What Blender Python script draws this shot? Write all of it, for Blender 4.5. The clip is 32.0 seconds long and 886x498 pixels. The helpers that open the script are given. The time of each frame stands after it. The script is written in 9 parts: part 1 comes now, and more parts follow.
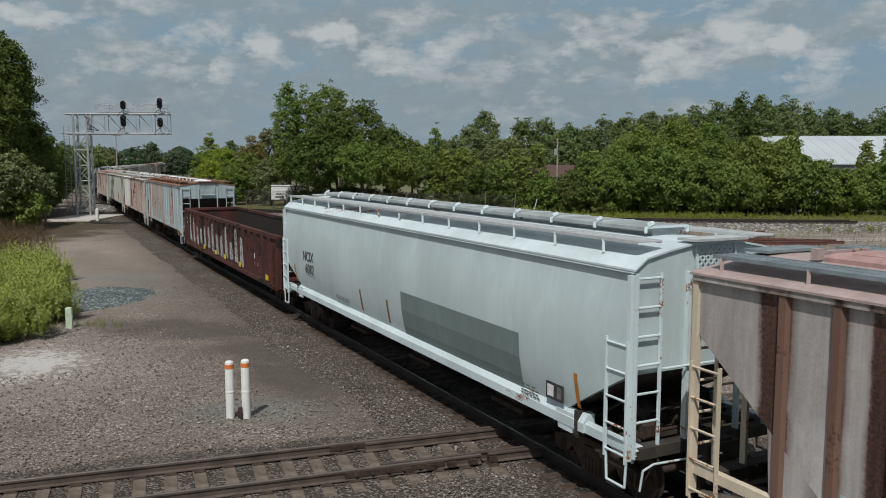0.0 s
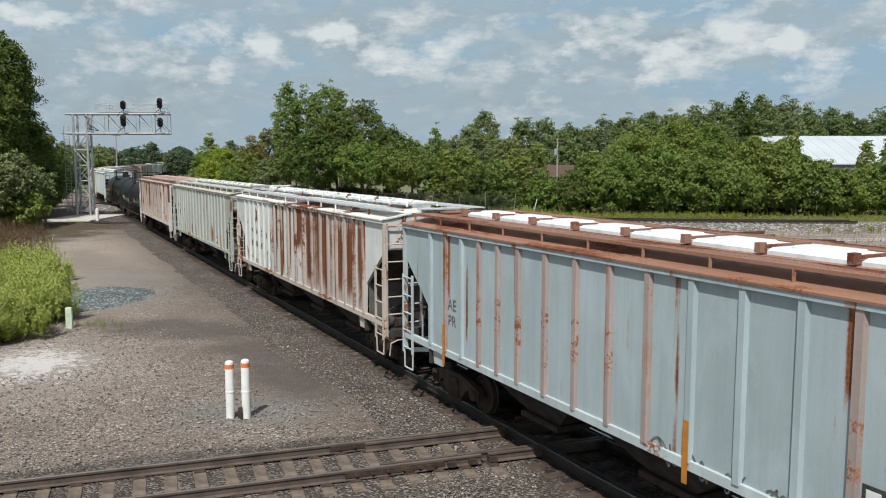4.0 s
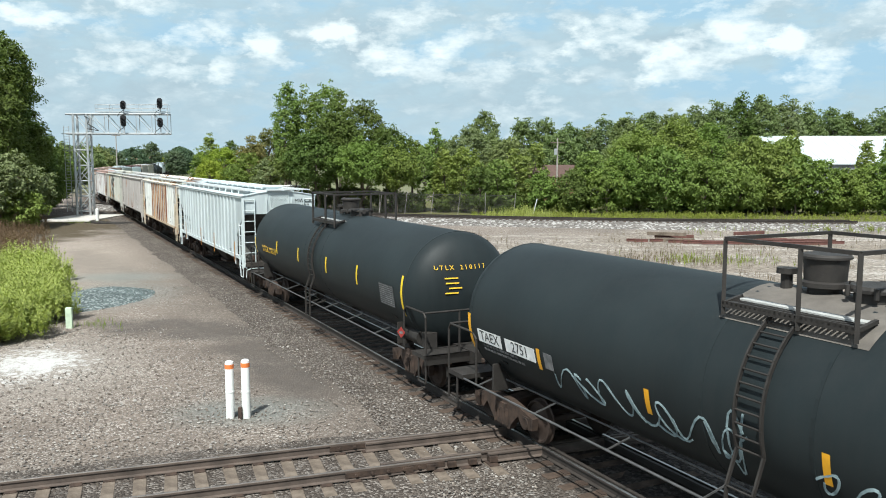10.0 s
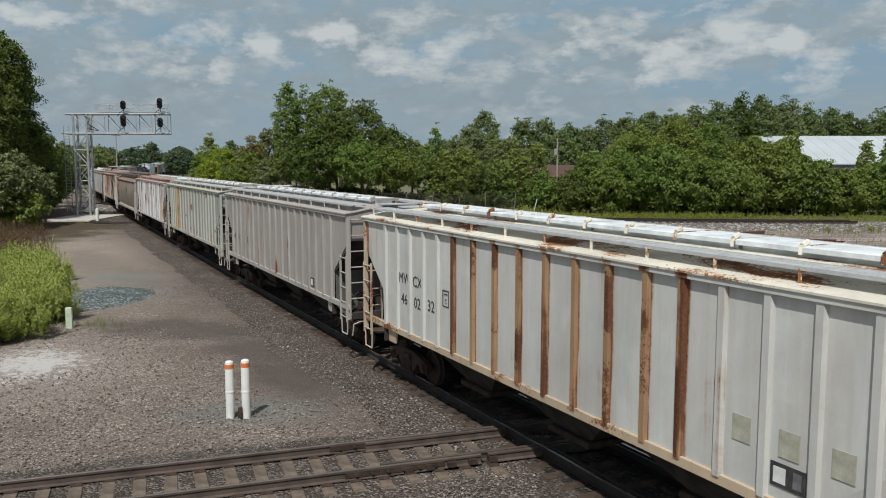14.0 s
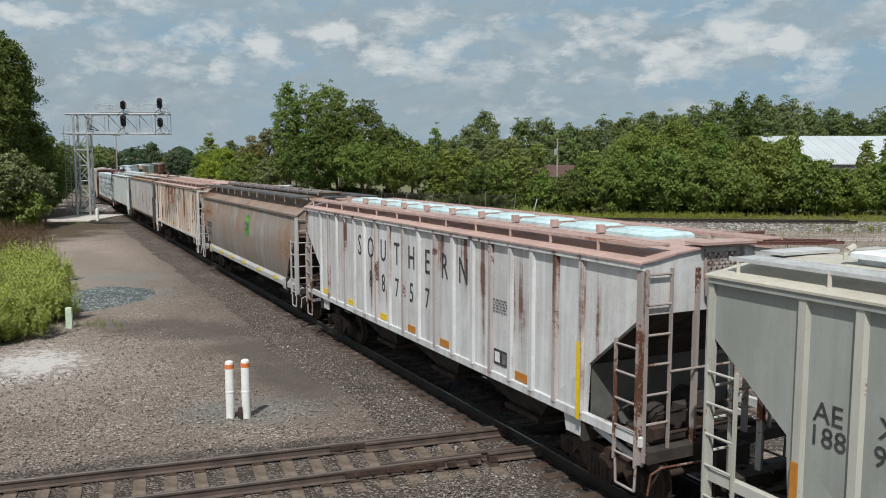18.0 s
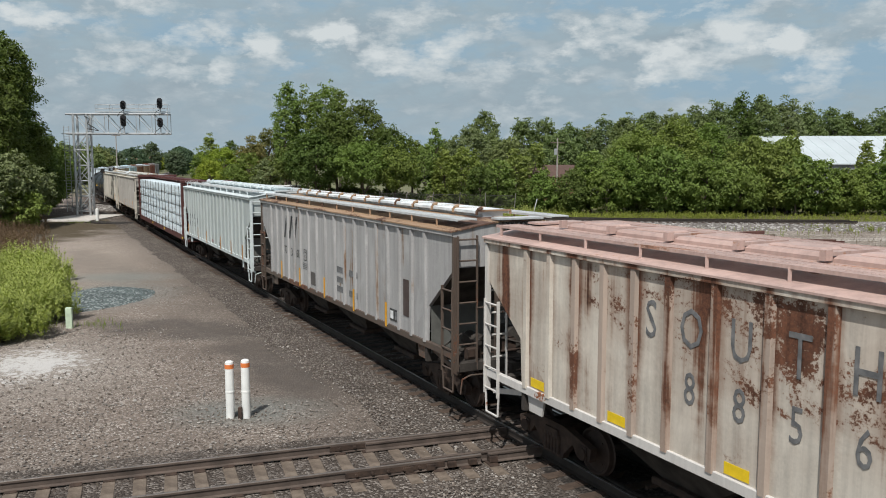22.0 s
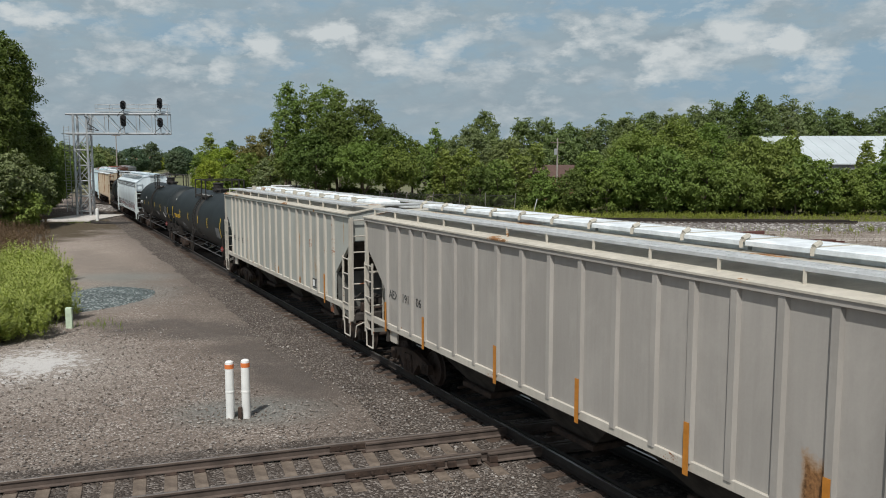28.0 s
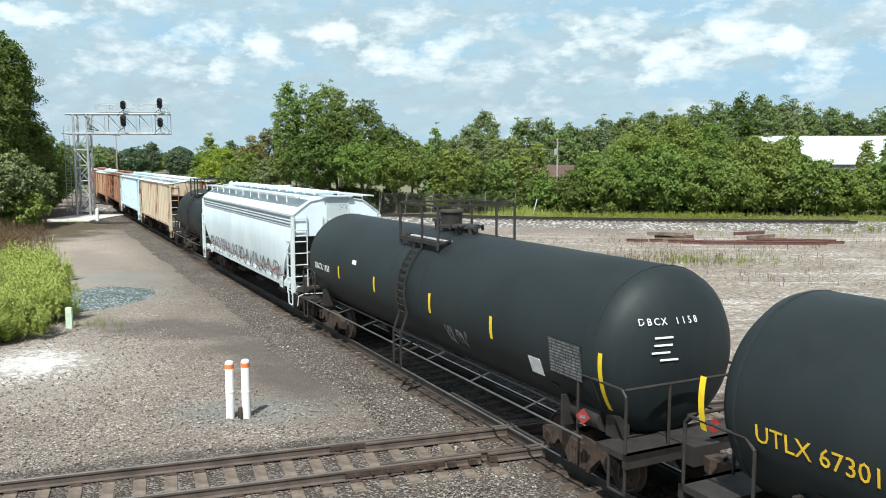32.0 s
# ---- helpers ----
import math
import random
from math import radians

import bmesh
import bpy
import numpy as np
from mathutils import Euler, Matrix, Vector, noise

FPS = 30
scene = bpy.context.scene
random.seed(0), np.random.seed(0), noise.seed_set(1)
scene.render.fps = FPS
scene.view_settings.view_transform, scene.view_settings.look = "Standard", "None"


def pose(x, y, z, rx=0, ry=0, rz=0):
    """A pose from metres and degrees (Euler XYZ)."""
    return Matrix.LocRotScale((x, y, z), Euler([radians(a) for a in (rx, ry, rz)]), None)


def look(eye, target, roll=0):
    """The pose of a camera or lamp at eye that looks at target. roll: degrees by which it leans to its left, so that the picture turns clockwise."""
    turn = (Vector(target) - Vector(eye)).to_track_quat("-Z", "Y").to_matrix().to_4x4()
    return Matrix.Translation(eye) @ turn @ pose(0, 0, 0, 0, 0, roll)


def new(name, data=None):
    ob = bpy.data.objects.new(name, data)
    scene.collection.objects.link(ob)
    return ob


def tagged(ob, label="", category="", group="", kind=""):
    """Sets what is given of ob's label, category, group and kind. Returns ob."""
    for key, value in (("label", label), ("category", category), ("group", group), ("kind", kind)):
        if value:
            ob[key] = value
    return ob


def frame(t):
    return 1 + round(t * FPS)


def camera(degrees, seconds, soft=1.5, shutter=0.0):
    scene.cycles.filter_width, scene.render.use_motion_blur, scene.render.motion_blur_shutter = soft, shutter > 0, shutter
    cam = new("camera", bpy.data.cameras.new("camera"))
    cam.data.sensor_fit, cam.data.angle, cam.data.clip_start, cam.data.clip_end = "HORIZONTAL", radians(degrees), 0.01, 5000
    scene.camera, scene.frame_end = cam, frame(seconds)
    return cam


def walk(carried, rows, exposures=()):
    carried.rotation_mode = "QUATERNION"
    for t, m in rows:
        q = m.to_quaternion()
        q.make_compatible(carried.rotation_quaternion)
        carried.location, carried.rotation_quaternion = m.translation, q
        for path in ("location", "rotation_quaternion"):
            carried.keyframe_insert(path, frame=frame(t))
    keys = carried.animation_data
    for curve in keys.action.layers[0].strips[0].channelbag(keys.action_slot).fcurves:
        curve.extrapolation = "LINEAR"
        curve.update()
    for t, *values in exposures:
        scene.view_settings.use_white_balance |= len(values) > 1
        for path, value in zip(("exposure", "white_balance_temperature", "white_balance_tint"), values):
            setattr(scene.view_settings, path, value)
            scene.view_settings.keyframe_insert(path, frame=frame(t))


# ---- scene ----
FOV = 56.96
EYE_Z = 5.764
cam = camera(FOV, 32.0, soft=1.0, shutter=0.0)
VIEW = pose(0, 0, EYE_Z, 90 - 6.152, 0, 0)
EXPOSURES = [(t, stops, *((6250, 4.0) if t in (10, 10.5, 11, 31, 32) else (6500, 10.0))) for t, stops in (
    (0, -0.57), (1, -0.62), (1.5, -0.35), (2, -0.08), (3, 0.12), (4.2, -0.05), (6, -0.22), (7, -0.08), (8, 0.03), (9, 0.2), (10, 0.55), (10.5, 0.58),
    (11, 0.46), (12, 0.0), (13, -0.45), (14, -0.38), (15.5, -0.25), (17, -0.15), (19, -0.18), (20, 0.08), (21, 0.0), (22, -0.1), (23, -0.12),
    (24, -0.4), (25, -0.58), (25.5, -0.68), (26.5, -0.5), (28, -0.25), (29, -0.2), (30, -0.08), (30.5, -0.02), (31, 0.62), (32, 0.57))]
walk(cam, [(0, VIEW), (32.0, VIEW)], EXPOSURES)

# ---------------------------------------------------------------- sky and sun
SUN_ELEV, SUN_AZ = 55.0, 193.0      # degrees; azimuth from +y clockwise

# sunlit cloud heaps: bearing, height, half width, half height (degrees), strength
HEAPS = ((-26.1, 9.0, 3.9, 1.08, 0.95), (-22.0, 7.6, 4.5, 3.04, 0.50), (-18.5, 10.1, 3.9, 1.44, 0.60), (-17.3, 7.6, 2.6, 1.59, 0.65),
         (-14.8, 6.9, 1.4, 2.17, 0.70), (-12.3, 8.1, 2.2, 1.73, 0.95), (-6.8, 8.5, 1.8, 1.08, 1.00), (-3.9, 6.9, 4.8, 1.01, 0.65),
         (-17.8, 5.8, 3.8, 1.01, 0.65), (-1.7, 8.6, 3.9, 3.04, 0.50), (0.4, 8.1, 2.9, 1.73, 0.70), (7.1, 5.0, 2.6, 2.03, 0.45),
         (8.6, 7.3, 1.4, 1.01, 0.80), (11.8, 8.5, 4.2, 2.46, 0.60), (15.3, 6.5, 2.7, 1.81, 0.90), (18.6, 8.2, 3.9, 2.74, 0.70),
         (22.3, 7.6, 2.1, 1.88, 1.05), (24.4, 5.9, 2.7, 1.44, 0.70), (-26.6, 10.3, 5.2, 1.44, 0.40))


def sky_world():
    w = bpy.data.worlds.new("sky")
    scene.world = w
    w.use_nodes = True
    nt = w.node_tree
    bg = nt.nodes["Background"]
    sky = nt.nodes.new("ShaderNodeTexSky")
    sky.sky_type = 'NISHITA'
    sky.sun_disc = False
    sky.sun_elevation = radians(SUN_ELEV)
    sky.sun_rotation = radians(SUN_AZ)
    sky.air_density, sky.dust_density, sky.ozone_density = 1.0, 2.0, 1.0
    way = nt.nodes.new("ShaderNodeTexCoord").outputs["Generated"]
    sep = nt.nodes.new("ShaderNodeSeparateXYZ")
    nt.links.new(way, sep.inputs[0])
    # bearing and height in degrees, ruffled so that the clouds' outlines billow
    deg = 180 / math.pi
    v = mapped(nt, way, (1, 1, 1.7), (3.1, 1.7, 0.4))
    ruff = math_node(nt, 'SUBTRACT', noise_tex(nt, v, 17.0, 5, 0.62), 0.5)
    ruff2 = math_node(nt, 'SUBTRACT', noise_tex(nt, mapped(nt, v, (1, 1, 1), (7, 2, 5)), 21.0, 5, 0.62), 0.5)
    puff = math_node(nt, 'SUBTRACT', cells(nt, v, 36.0, "Distance"), 0.4)
    az = math_node(nt, 'MULTIPLY', math_node(nt, 'ARCTAN2', sep.outputs[0], sep.outputs[1]), deg)
    el = math_node(nt, 'MULTIPLY', math_node(nt, 'ARCSINE', sep.outputs[2]), deg)
    az = math_node(nt, 'ADD', az, math_node(nt, 'MULTIPLY', ruff, 6.0))
    el = math_node(nt, 'ADD', el, math_node(nt, 'ADD', math_node(nt, 'MULTIPLY', ruff2, 3.4), math_node(nt, 'MULTIPLY', puff, 0.9)))

    def heap(a, e, w, h, much):
        dx = math_node(nt, 'DIVIDE', math_node(nt, 'SUBTRACT', az, a), w)
        dy = math_node(nt, 'DIVIDE', math_node(nt, 'SUBTRACT', el, e), h)
        d = math_node(nt, 'ADD', math_node(nt, 'MULTIPLY', dx, dx), math_node(nt, 'MULTIPLY', dy, dy))
        return math_node(nt, 'MULTIPLY', ramp(nt, d, [(0.0, 1), (0.25, 0.72), (0.6, 0.3), (1.0, 0)]), much)
    lit = None
    for q in HEAPS:
        f = heap(*q)
        lit = f if lit is None else math_node(nt, 'MAXIMUM', lit, f)
    broad = noise_tex(nt, mapped(nt, way, (1, 1, 3.2), (0.7, 4.1, 1.3)), 5.5, 5, 0.6)
    wisp = noise_tex(nt, mapped(nt, way, (1, 1, 2.4), (2.7, 1.1, 0.3)), 15.0, 6, 0.62)
    # open blue between, grey flat undersides, sunlit heaps
    high = ramp(nt, sep.outputs[2], [(0.2, 0), (0.75, 1)])
    col = mix_rgb(nt, ramp(nt, broad, [(0.40, 1), (0.52, 0)]), (4.95, 6.4, 7.25, 1), (4.2, 6.1, 7.6, 1))
    grey = ramp(nt, math_node(nt, 'ADD', math_node(nt, 'MULTIPLY', broad, 0.5), math_node(nt, 'MULTIPLY', wisp, 0.5)), [(0.44, 0), (0.60, 0.9)])
    col = mix_rgb(nt, grey, col, (4.4, 5.4, 6.1, 1))
    soft_lit = math_node(nt, 'MULTIPLY', ramp(nt, math_node(nt, 'ADD', wisp, math_node(nt, 'MULTIPLY', puff, -0.15)), [(0.46, 0), (0.68, 1)]), 0.75)
    col = mix_rgb(nt, soft_lit, col, (7.2, 8.2, 8.7, 1))
    fray = math_node(nt, 'ADD', math_node(nt, 'MULTIPLY', math_node(nt, 'SUBTRACT', wisp, 0.5), 2.2), math_node(nt, 'MULTIPLY', ruff, 1.4))
    lit = ramp(nt, math_node(nt, 'ADD', math_node(nt, 'MULTIPLY', lit, 0.8), math_node(nt, 'SUBTRACT', fray, 0.05)), [(0.12, 0), (0.40, 0.42), (0.75, 1.0)])
    col = mix_rgb(nt, lit, col, (9.2, 9.9, 10.1, 1))
    col = mix_rgb(nt, high, col, mix_rgb(nt, ramp(nt, wisp, [(0.42, 0), (0.62, 1)]), sky.outputs[0], (9.0, 9.3, 9.8, 1)))
    haze = ramp(nt, sep.outputs[2], [(0.0, 0.85), (0.10, 0.0)])
    col = mix_rgb(nt, haze, col, (4.9, 6.1, 6.9, 1))
    nt.links.new(col, bg.inputs[0])
    bg.inputs[1].default_value = 0.074
    return w


def math_node(nt, op, a, b=None):
    n = nt.nodes.new("ShaderNodeMath")
    n.operation = op
    for i, q in enumerate((a, b)):
        if q is None:
            continue
        if isinstance(q, (int, float)):
            n.inputs[i].default_value = q
        else:
            nt.links.new(q, n.inputs[i])
    return n.outputs[0]


def mapped(nt, vec, scale=(1, 1, 1), loc=(0, 0, 0)):
    n = nt.nodes.new("ShaderNodeMapping")
    n.inputs["Scale"].default_value = scale
    n.inputs["Location"].default_value = loc
    nt.links.new(vec, n.inputs["Vector"])
    return n.outputs[0]


def noise_tex(nt, vec, scale=1.0, detail=3, rough=0.5, warp=0.0):
    n = nt.nodes.new("ShaderNodeTexNoise")
    n.inputs["Scale"].default_value = scale
    n.inputs["Detail"].default_value = detail
    n.inputs["Roughness"].default_value = rough
    n.inputs["Distortion"].default_value = warp
    nt.links.new(vec, n.inputs["Vector"])
    return n.outputs["Fac"]


def cells(nt, vec, scale, out="Color"):
    n = nt.nodes.new("ShaderNodeTexVoronoi")
    n.inputs["Scale"].default_value = scale
    nt.links.new(vec, n.inputs["Vector"])
    return n.outputs[out]


def ramp(nt, fac, stops):
    n = nt.nodes.new("ShaderNodeValToRGB")
    el = n.color_ramp.elements
    while len(el) < len(stops):
        el.new(0.5)
    for e, (p, c) in zip(el, stops):
        e.position = p
        e.color = (c, c, c, 1) if isinstance(c, (int, float)) else (*c[:3], 1)
    nt.links.new(fac, n.inputs[0])
    return n.outputs[0]


def mix_rgb(nt, fac, a, b, mode='MIX'):
    n = nt.nodes.new("ShaderNodeMix")
    n.data_type = 'RGBA'
    n.blend_type = mode
    for s, q in ((n.inputs[0], fac), (n.inputs[6], a), (n.inputs[7], b)):
        if isinstance(q, (int, float)):
            s.default_value = q
        elif isinstance(q, tuple):
            s.default_value = (*q[:3], 1)
        else:
            nt.links.new(q, s)
    return n.outputs[2]


def bump(nt, height, strength, dist=0.02):
    n = nt.nodes.new("ShaderNodeBump")
    n.inputs["Strength"].default_value = strength
    n.inputs["Distance"].default_value = dist
    nt.links.new(height, n.inputs["Height"])
    return n.outputs[0]


sky_world()
sun_data = bpy.data.lights.new("sun", 'SUN')
sun_data.energy, sun_data.angle, sun_data.color = 4.6, radians(0.6), (1.0, 0.975, 0.93)
sun = new("sun", sun_data)
_a, _e = radians(SUN_AZ), radians(SUN_ELEV)
SUN_FROM = Vector((math.sin(_a) * math.cos(_e), math.cos(_a) * math.cos(_e), math.sin(_e)))
sun.matrix_world = look(SUN_FROM * 100, (0, 0, 0))

# ---------------------------------------------------------------- materials


def start_mat(name):
    m = bpy.data.materials.new(name)
    m.use_nodes = True
    nt = m.node_tree
    return m, nt, nt.nodes["Principled BSDF"]


def tc(nt, what="Object"):
    return nt.nodes.new("ShaderNodeTexCoord").outputs[what]


def surface(name, base, rough=0.7, metal=0.0, var=0.25, scale=3.0, fine=40.0, relief=0.15, other=None, spec=0.4):
    """A plain material with two scales of variation and fine relief."""
    m, nt, bs = start_mat(name)
    o = tc(nt)
    a = noise_tex(nt, o, scale, 4, 0.6)
    b = noise_tex(nt, o, fine, 3, 0.6)
    dark = tuple(c * (1 - var) for c in base)
    light = other if other else tuple(min(1, c * (1 + var)) for c in base)
    col = mix_rgb(nt, ramp(nt, a, [(0.3, 0), (0.7, 1)]), dark, light)
    col = mix_rgb(nt, math_node(nt, 'MULTIPLY', b, 0.35), col, tuple(c * 0.55 for c in base))
    nt.links.new(col, bs.inputs["Base Color"])
    bs.inputs["Roughness"].default_value = rough
    bs.inputs["Metallic"].default_value = metal
    bs.inputs["Specular IOR Level"].default_value = spec
    nt.links.new(bump(nt, b, relief, 0.01), bs.inputs["Normal"])
    return m


RIB_GAP = 0.74      # panels by the car's ends are narrower than those in its middle
PLAIN = {}


def paint(name, base, rust=(0.16, 0.055, 0.022), streak=0.0, patch=0.0, grime=0.3, top=0.0, rough=0.5,
          light=None, seed=0.0, eave=4.05, ribs=None, runs=(), wash=0.0, fall=0.0):
    """Weathered car paint: rust runs, rust patches, grime, a rusted band under the eave, rust beside the
    ribs (half span, number, amount), single stains (x, half width, z0, z1) and a soft brown wash. fall: how far
    the stains thin out from the eave to the sill."""
    m, nt, bs = start_mat(name)
    if ribs or runs:
        # what the ribs themselves wear: the plain paint, or rust
        PLAIN[m.name] = (paint(name, base, rust, streak, patch, grime, 0.0, rough, light, seed + 0.3, wash=wash, fall=fall),
                         paint("rusted_rib", tuple(0.5 * c + 0.5 * min(1, r_ * 1.8) for c, r_ in zip(base, rust)), rust, 0.42, 0.42, 0.4, seed=seed + 0.6, fall=fall), ribs, runs)
    raw = tc(nt)
    info = nt.nodes.new("ShaderNodeObjectInfo")
    own = nt.nodes.new("ShaderNodeCombineXYZ")
    nt.links.new(math_node(nt, 'MULTIPLY', info.outputs["Random"], 43.0), own.inputs[0])
    add = nt.nodes.new("ShaderNodeVectorMath")
    nt.links.new(raw, add.inputs[0])
    nt.links.new(own.outputs[0], add.inputs[1])
    o = mapped(nt, add.outputs[0], (1, 1, 1), (seed * 7.31, seed * 1.7, 0))
    run = noise_tex(nt, mapped(nt, o, (2.0, 2.0, 0.10)), 1.0, 5, 0.62)
    run2 = noise_tex(nt, mapped(nt, o, (5.5, 5.5, 0.22)), 1.0, 4, 0.6)
    blot = noise_tex(nt, mapped(nt, o, (0.35, 0.8, 0.6)), 1.0, 6, 0.65, 0.4)
    fine = noise_tex(nt, o, 22.0, 4, 0.65)
    cloud = noise_tex(nt, mapped(nt, o, (0.5, 1, 0.35)), 1.0, 4, 0.55)
    lt = light if light else tuple(min(0.95, c * 1.12) for c in base)
    col = mix_rgb(nt, ramp(nt, cloud, [(0.3, 0), (0.7, 1)]), tuple(c * 0.86 for c in base), lt)
    g = math_node(nt, 'MULTIPLY', ramp(nt, math_node(nt, 'ADD', math_node(nt, 'MULTIPLY', run2, 0.7),
                                                     math_node(nt, 'MULTIPLY', fine, 0.3)), [(0.42, 0), (0.68, 1)]), grime)
    col = mix_rgb(nt, g, col, tuple(0.45 * c + 0.02 for c in base))
    # faint vertical weather marks and scuffs
    scuff = noise_tex(nt, mapped(nt, o, (9.0, 9.0, 0.8)), 1.0, 5, 0.7)
    col = mix_rgb(nt, math_node(nt, 'MULTIPLY', ramp(nt, scuff, [(0.50, 0), (0.70, 1)]), 0.02 + 0.6 * grime), col, tuple(0.66 * c + 0.015 for c in base))
    pale_ = noise_tex(nt, mapped(nt, o, (1.1, 1.1, 0.5)), 1.0, 6, 0.68, 0.6)
    col = mix_rgb(nt, math_node(nt, 'MULTIPLY', ramp(nt, pale_, [(0.50, 0), (0.66, 1)]), 0.25 + 0.4 * grime), col, tuple(min(0.9, 1.28 * c) for c in base))
    orange = tuple(min(1, c * k) for c, k in zip(rust, (1.75, 1.9, 1.7)))
    sep = nt.nodes.new("ShaderNodeSeparateXYZ")
    nt.links.new(raw, sep.inputs[0])
    upper = ramp(nt, math_node(nt, 'ADD', math_node(nt, 'DIVIDE', math_node(nt, 'SUBTRACT', sep.outputs[2], 1.4), 2.7), math_node(nt, 'MULTIPLY', math_node(nt, 'SUBTRACT', blot, 0.5), 1.1)), [(0.12, 1 - fall), (0.62, 1)])
    if wash > 0:
        soft_ = ramp(nt, math_node(nt, 'ADD', math_node(nt, 'MULTIPLY', blot, 0.5), math_node(nt, 'MULTIPLY', run, 0.5)), [(0.41, 0), (0.62, 1)])
        col = mix_rgb(nt, math_node(nt, 'MULTIPLY', math_node(nt, 'MULTIPLY', soft_, upper), wash), col, orange)
    fac = None

    def join(f):
        return f if fac is None else math_node(nt, 'MAXIMUM', fac, f)
    if streak > 0:
        fac = ramp(nt, math_node(nt, 'ADD', math_node(nt, 'MULTIPLY', run, 0.75), math_node(nt, 'MULTIPLY', blot, 0.25)),
                   [(0.59 - 0.17 * streak, 0), (0.675 - 0.16 * streak, 1)])
    if patch > 0:
        fac = join(ramp(nt, math_node(nt, 'ADD', math_node(nt, 'MULTIPLY', blot, 0.8), math_node(nt, 'MULTIPLY', fine, 0.2)),
                        [(0.62 - 0.18 * patch, 0), (0.67 - 0.17 * patch, 1)]))
    if top > 0:
        h = math_node(nt, 'ADD', sep.outputs[2], math_node(nt, 'MULTIPLY', run2, 1.6 * top))
        fac = join(ramp(nt, math_node(nt, 'SUBTRACT', h, eave - 0.15), [(0.35, 0), (0.85, 1)]))
    if ribs:
        half, count, amount = ribs
        e = 5 * RIB_GAP / (2 * half)
        u = ramp(nt, math_node(nt, 'DIVIDE', math_node(nt, 'ADD', sep.outputs[0], half), 2 * half), [(0.0, 0), (e, 5 / 17), (1 - e, 12 / 17), (1.0, 1)])
        u = math_node(nt, 'MULTIPLY', u, count - 1)
        u = math_node(nt, 'ADD', u, math_node(nt, 'MULTIPLY', math_node(nt, 'SUBTRACT', run2, 0.5), 0.35))
        near = math_node(nt, 'ROUND', u)
        away = math_node(nt, 'ABSOLUTE', math_node(nt, 'SUBTRACT', u, near))
        past = math_node(nt, 'MAXIMUM', math_node(nt, 'SUBTRACT', math_node(nt, 'ABSOLUTE', sep.outputs[0]), half), 0.0)
        away = math_node(nt, 'ADD', away, math_node(nt, 'MULTIPLY', past, 1.6))
        w = nt.nodes.new("ShaderNodeTexWhiteNoise")
        w.noise_dimensions = '1D'
        nt.links.new(math_node(nt, 'ADD', near, seed), w.inputs["W"])
        reach = math_node(nt, 'MULTIPLY', math_node(nt, 'ADD', math_node(nt, 'MULTIPLY', w.outputs["Value"], 0.42), math_node(nt, 'MULTIPLY', blot, 0.5)), 0.75 * amount)
        fac = join(ramp(nt, math_node(nt, 'SUBTRACT', reach, away), [(0.0, 0), (0.30, 1)]))
    for x, hw, z0, z1 in runs:
        wob_ = math_node(nt, 'MULTIPLY', math_node(nt, 'SUBTRACT', math_node(nt, 'ADD', math_node(nt, 'MULTIPLY', run2, 0.6), math_node(nt, 'MULTIPLY', fine, 0.4)), 0.5), 1.5)
        wob_ = math_node(nt, 'ADD', wob_, math_node(nt, 'MULTIPLY', math_node(nt, 'SUBTRACT', blot, 0.5), 1.2))
        dx = math_node(nt, 'ABSOLUTE', math_node(nt, 'SUBTRACT', sep.outputs[0], x))
        dz = math_node(nt, 'ABSOLUTE', math_node(nt, 'SUBTRACT', sep.outputs[2], (z0 + z1) / 2))
        q = math_node(nt, 'MAXIMUM', math_node(nt, 'DIVIDE', dx, hw), math_node(nt, 'DIVIDE', dz, (z1 - z0) / 2))
        fac = join(ramp(nt, math_node(nt, 'SUBTRACT', 1.2, math_node(nt, 'ADD', q, wob_)), [(0.0, 0), (0.75, 1)]))
    if fac is not None:
        fac = math_node(nt, 'MULTIPLY', math_node(nt, 'MULTIPLY', fac, upper), math_node(nt, 'ADD', math_node(nt, 'MULTIPLY', fine, 0.6), 0.62))
        col = mix_rgb(nt, ramp(nt, fac, [(0.0, 0), (0.6, 0.85)]), col, orange)
        mott = ramp(nt, math_node(nt, 'ADD', math_node(nt, 'MULTIPLY', fine, 0.5), math_node(nt, 'MULTIPLY', run2, 0.5)), [(0.37, 0), (0.63, 1)])
        rc = mix_rgb(nt, mott, tuple(c * 0.38 for c in rust), tuple(min(1, c * 1.75) for c in rust))
        col = mix_rgb(nt, ramp(nt, fac, [(0.28, 0), (0.62, 1)]), col, rc)
        nt.links.new(math_node(nt, 'ADD', math_node(nt, 'MULTIPLY', fac, 0.3), rough), bs.inputs["Roughness"])
    else:
        bs.inputs["Roughness"].default_value = rough
    nt.links.new(col, bs.inputs["Base Color"])
    bs.inputs["Specular IOR Level"].default_value = 0.35
    dent = math_node(nt, 'ADD', math_node(nt, 'MULTIPLY', cloud, 3.0), math_node(nt, 'MULTIPLY', fine, 0.25))
    nt.links.new(bump(nt, dent, 0.22, 0.02), bs.inputs["Normal"])
    return m


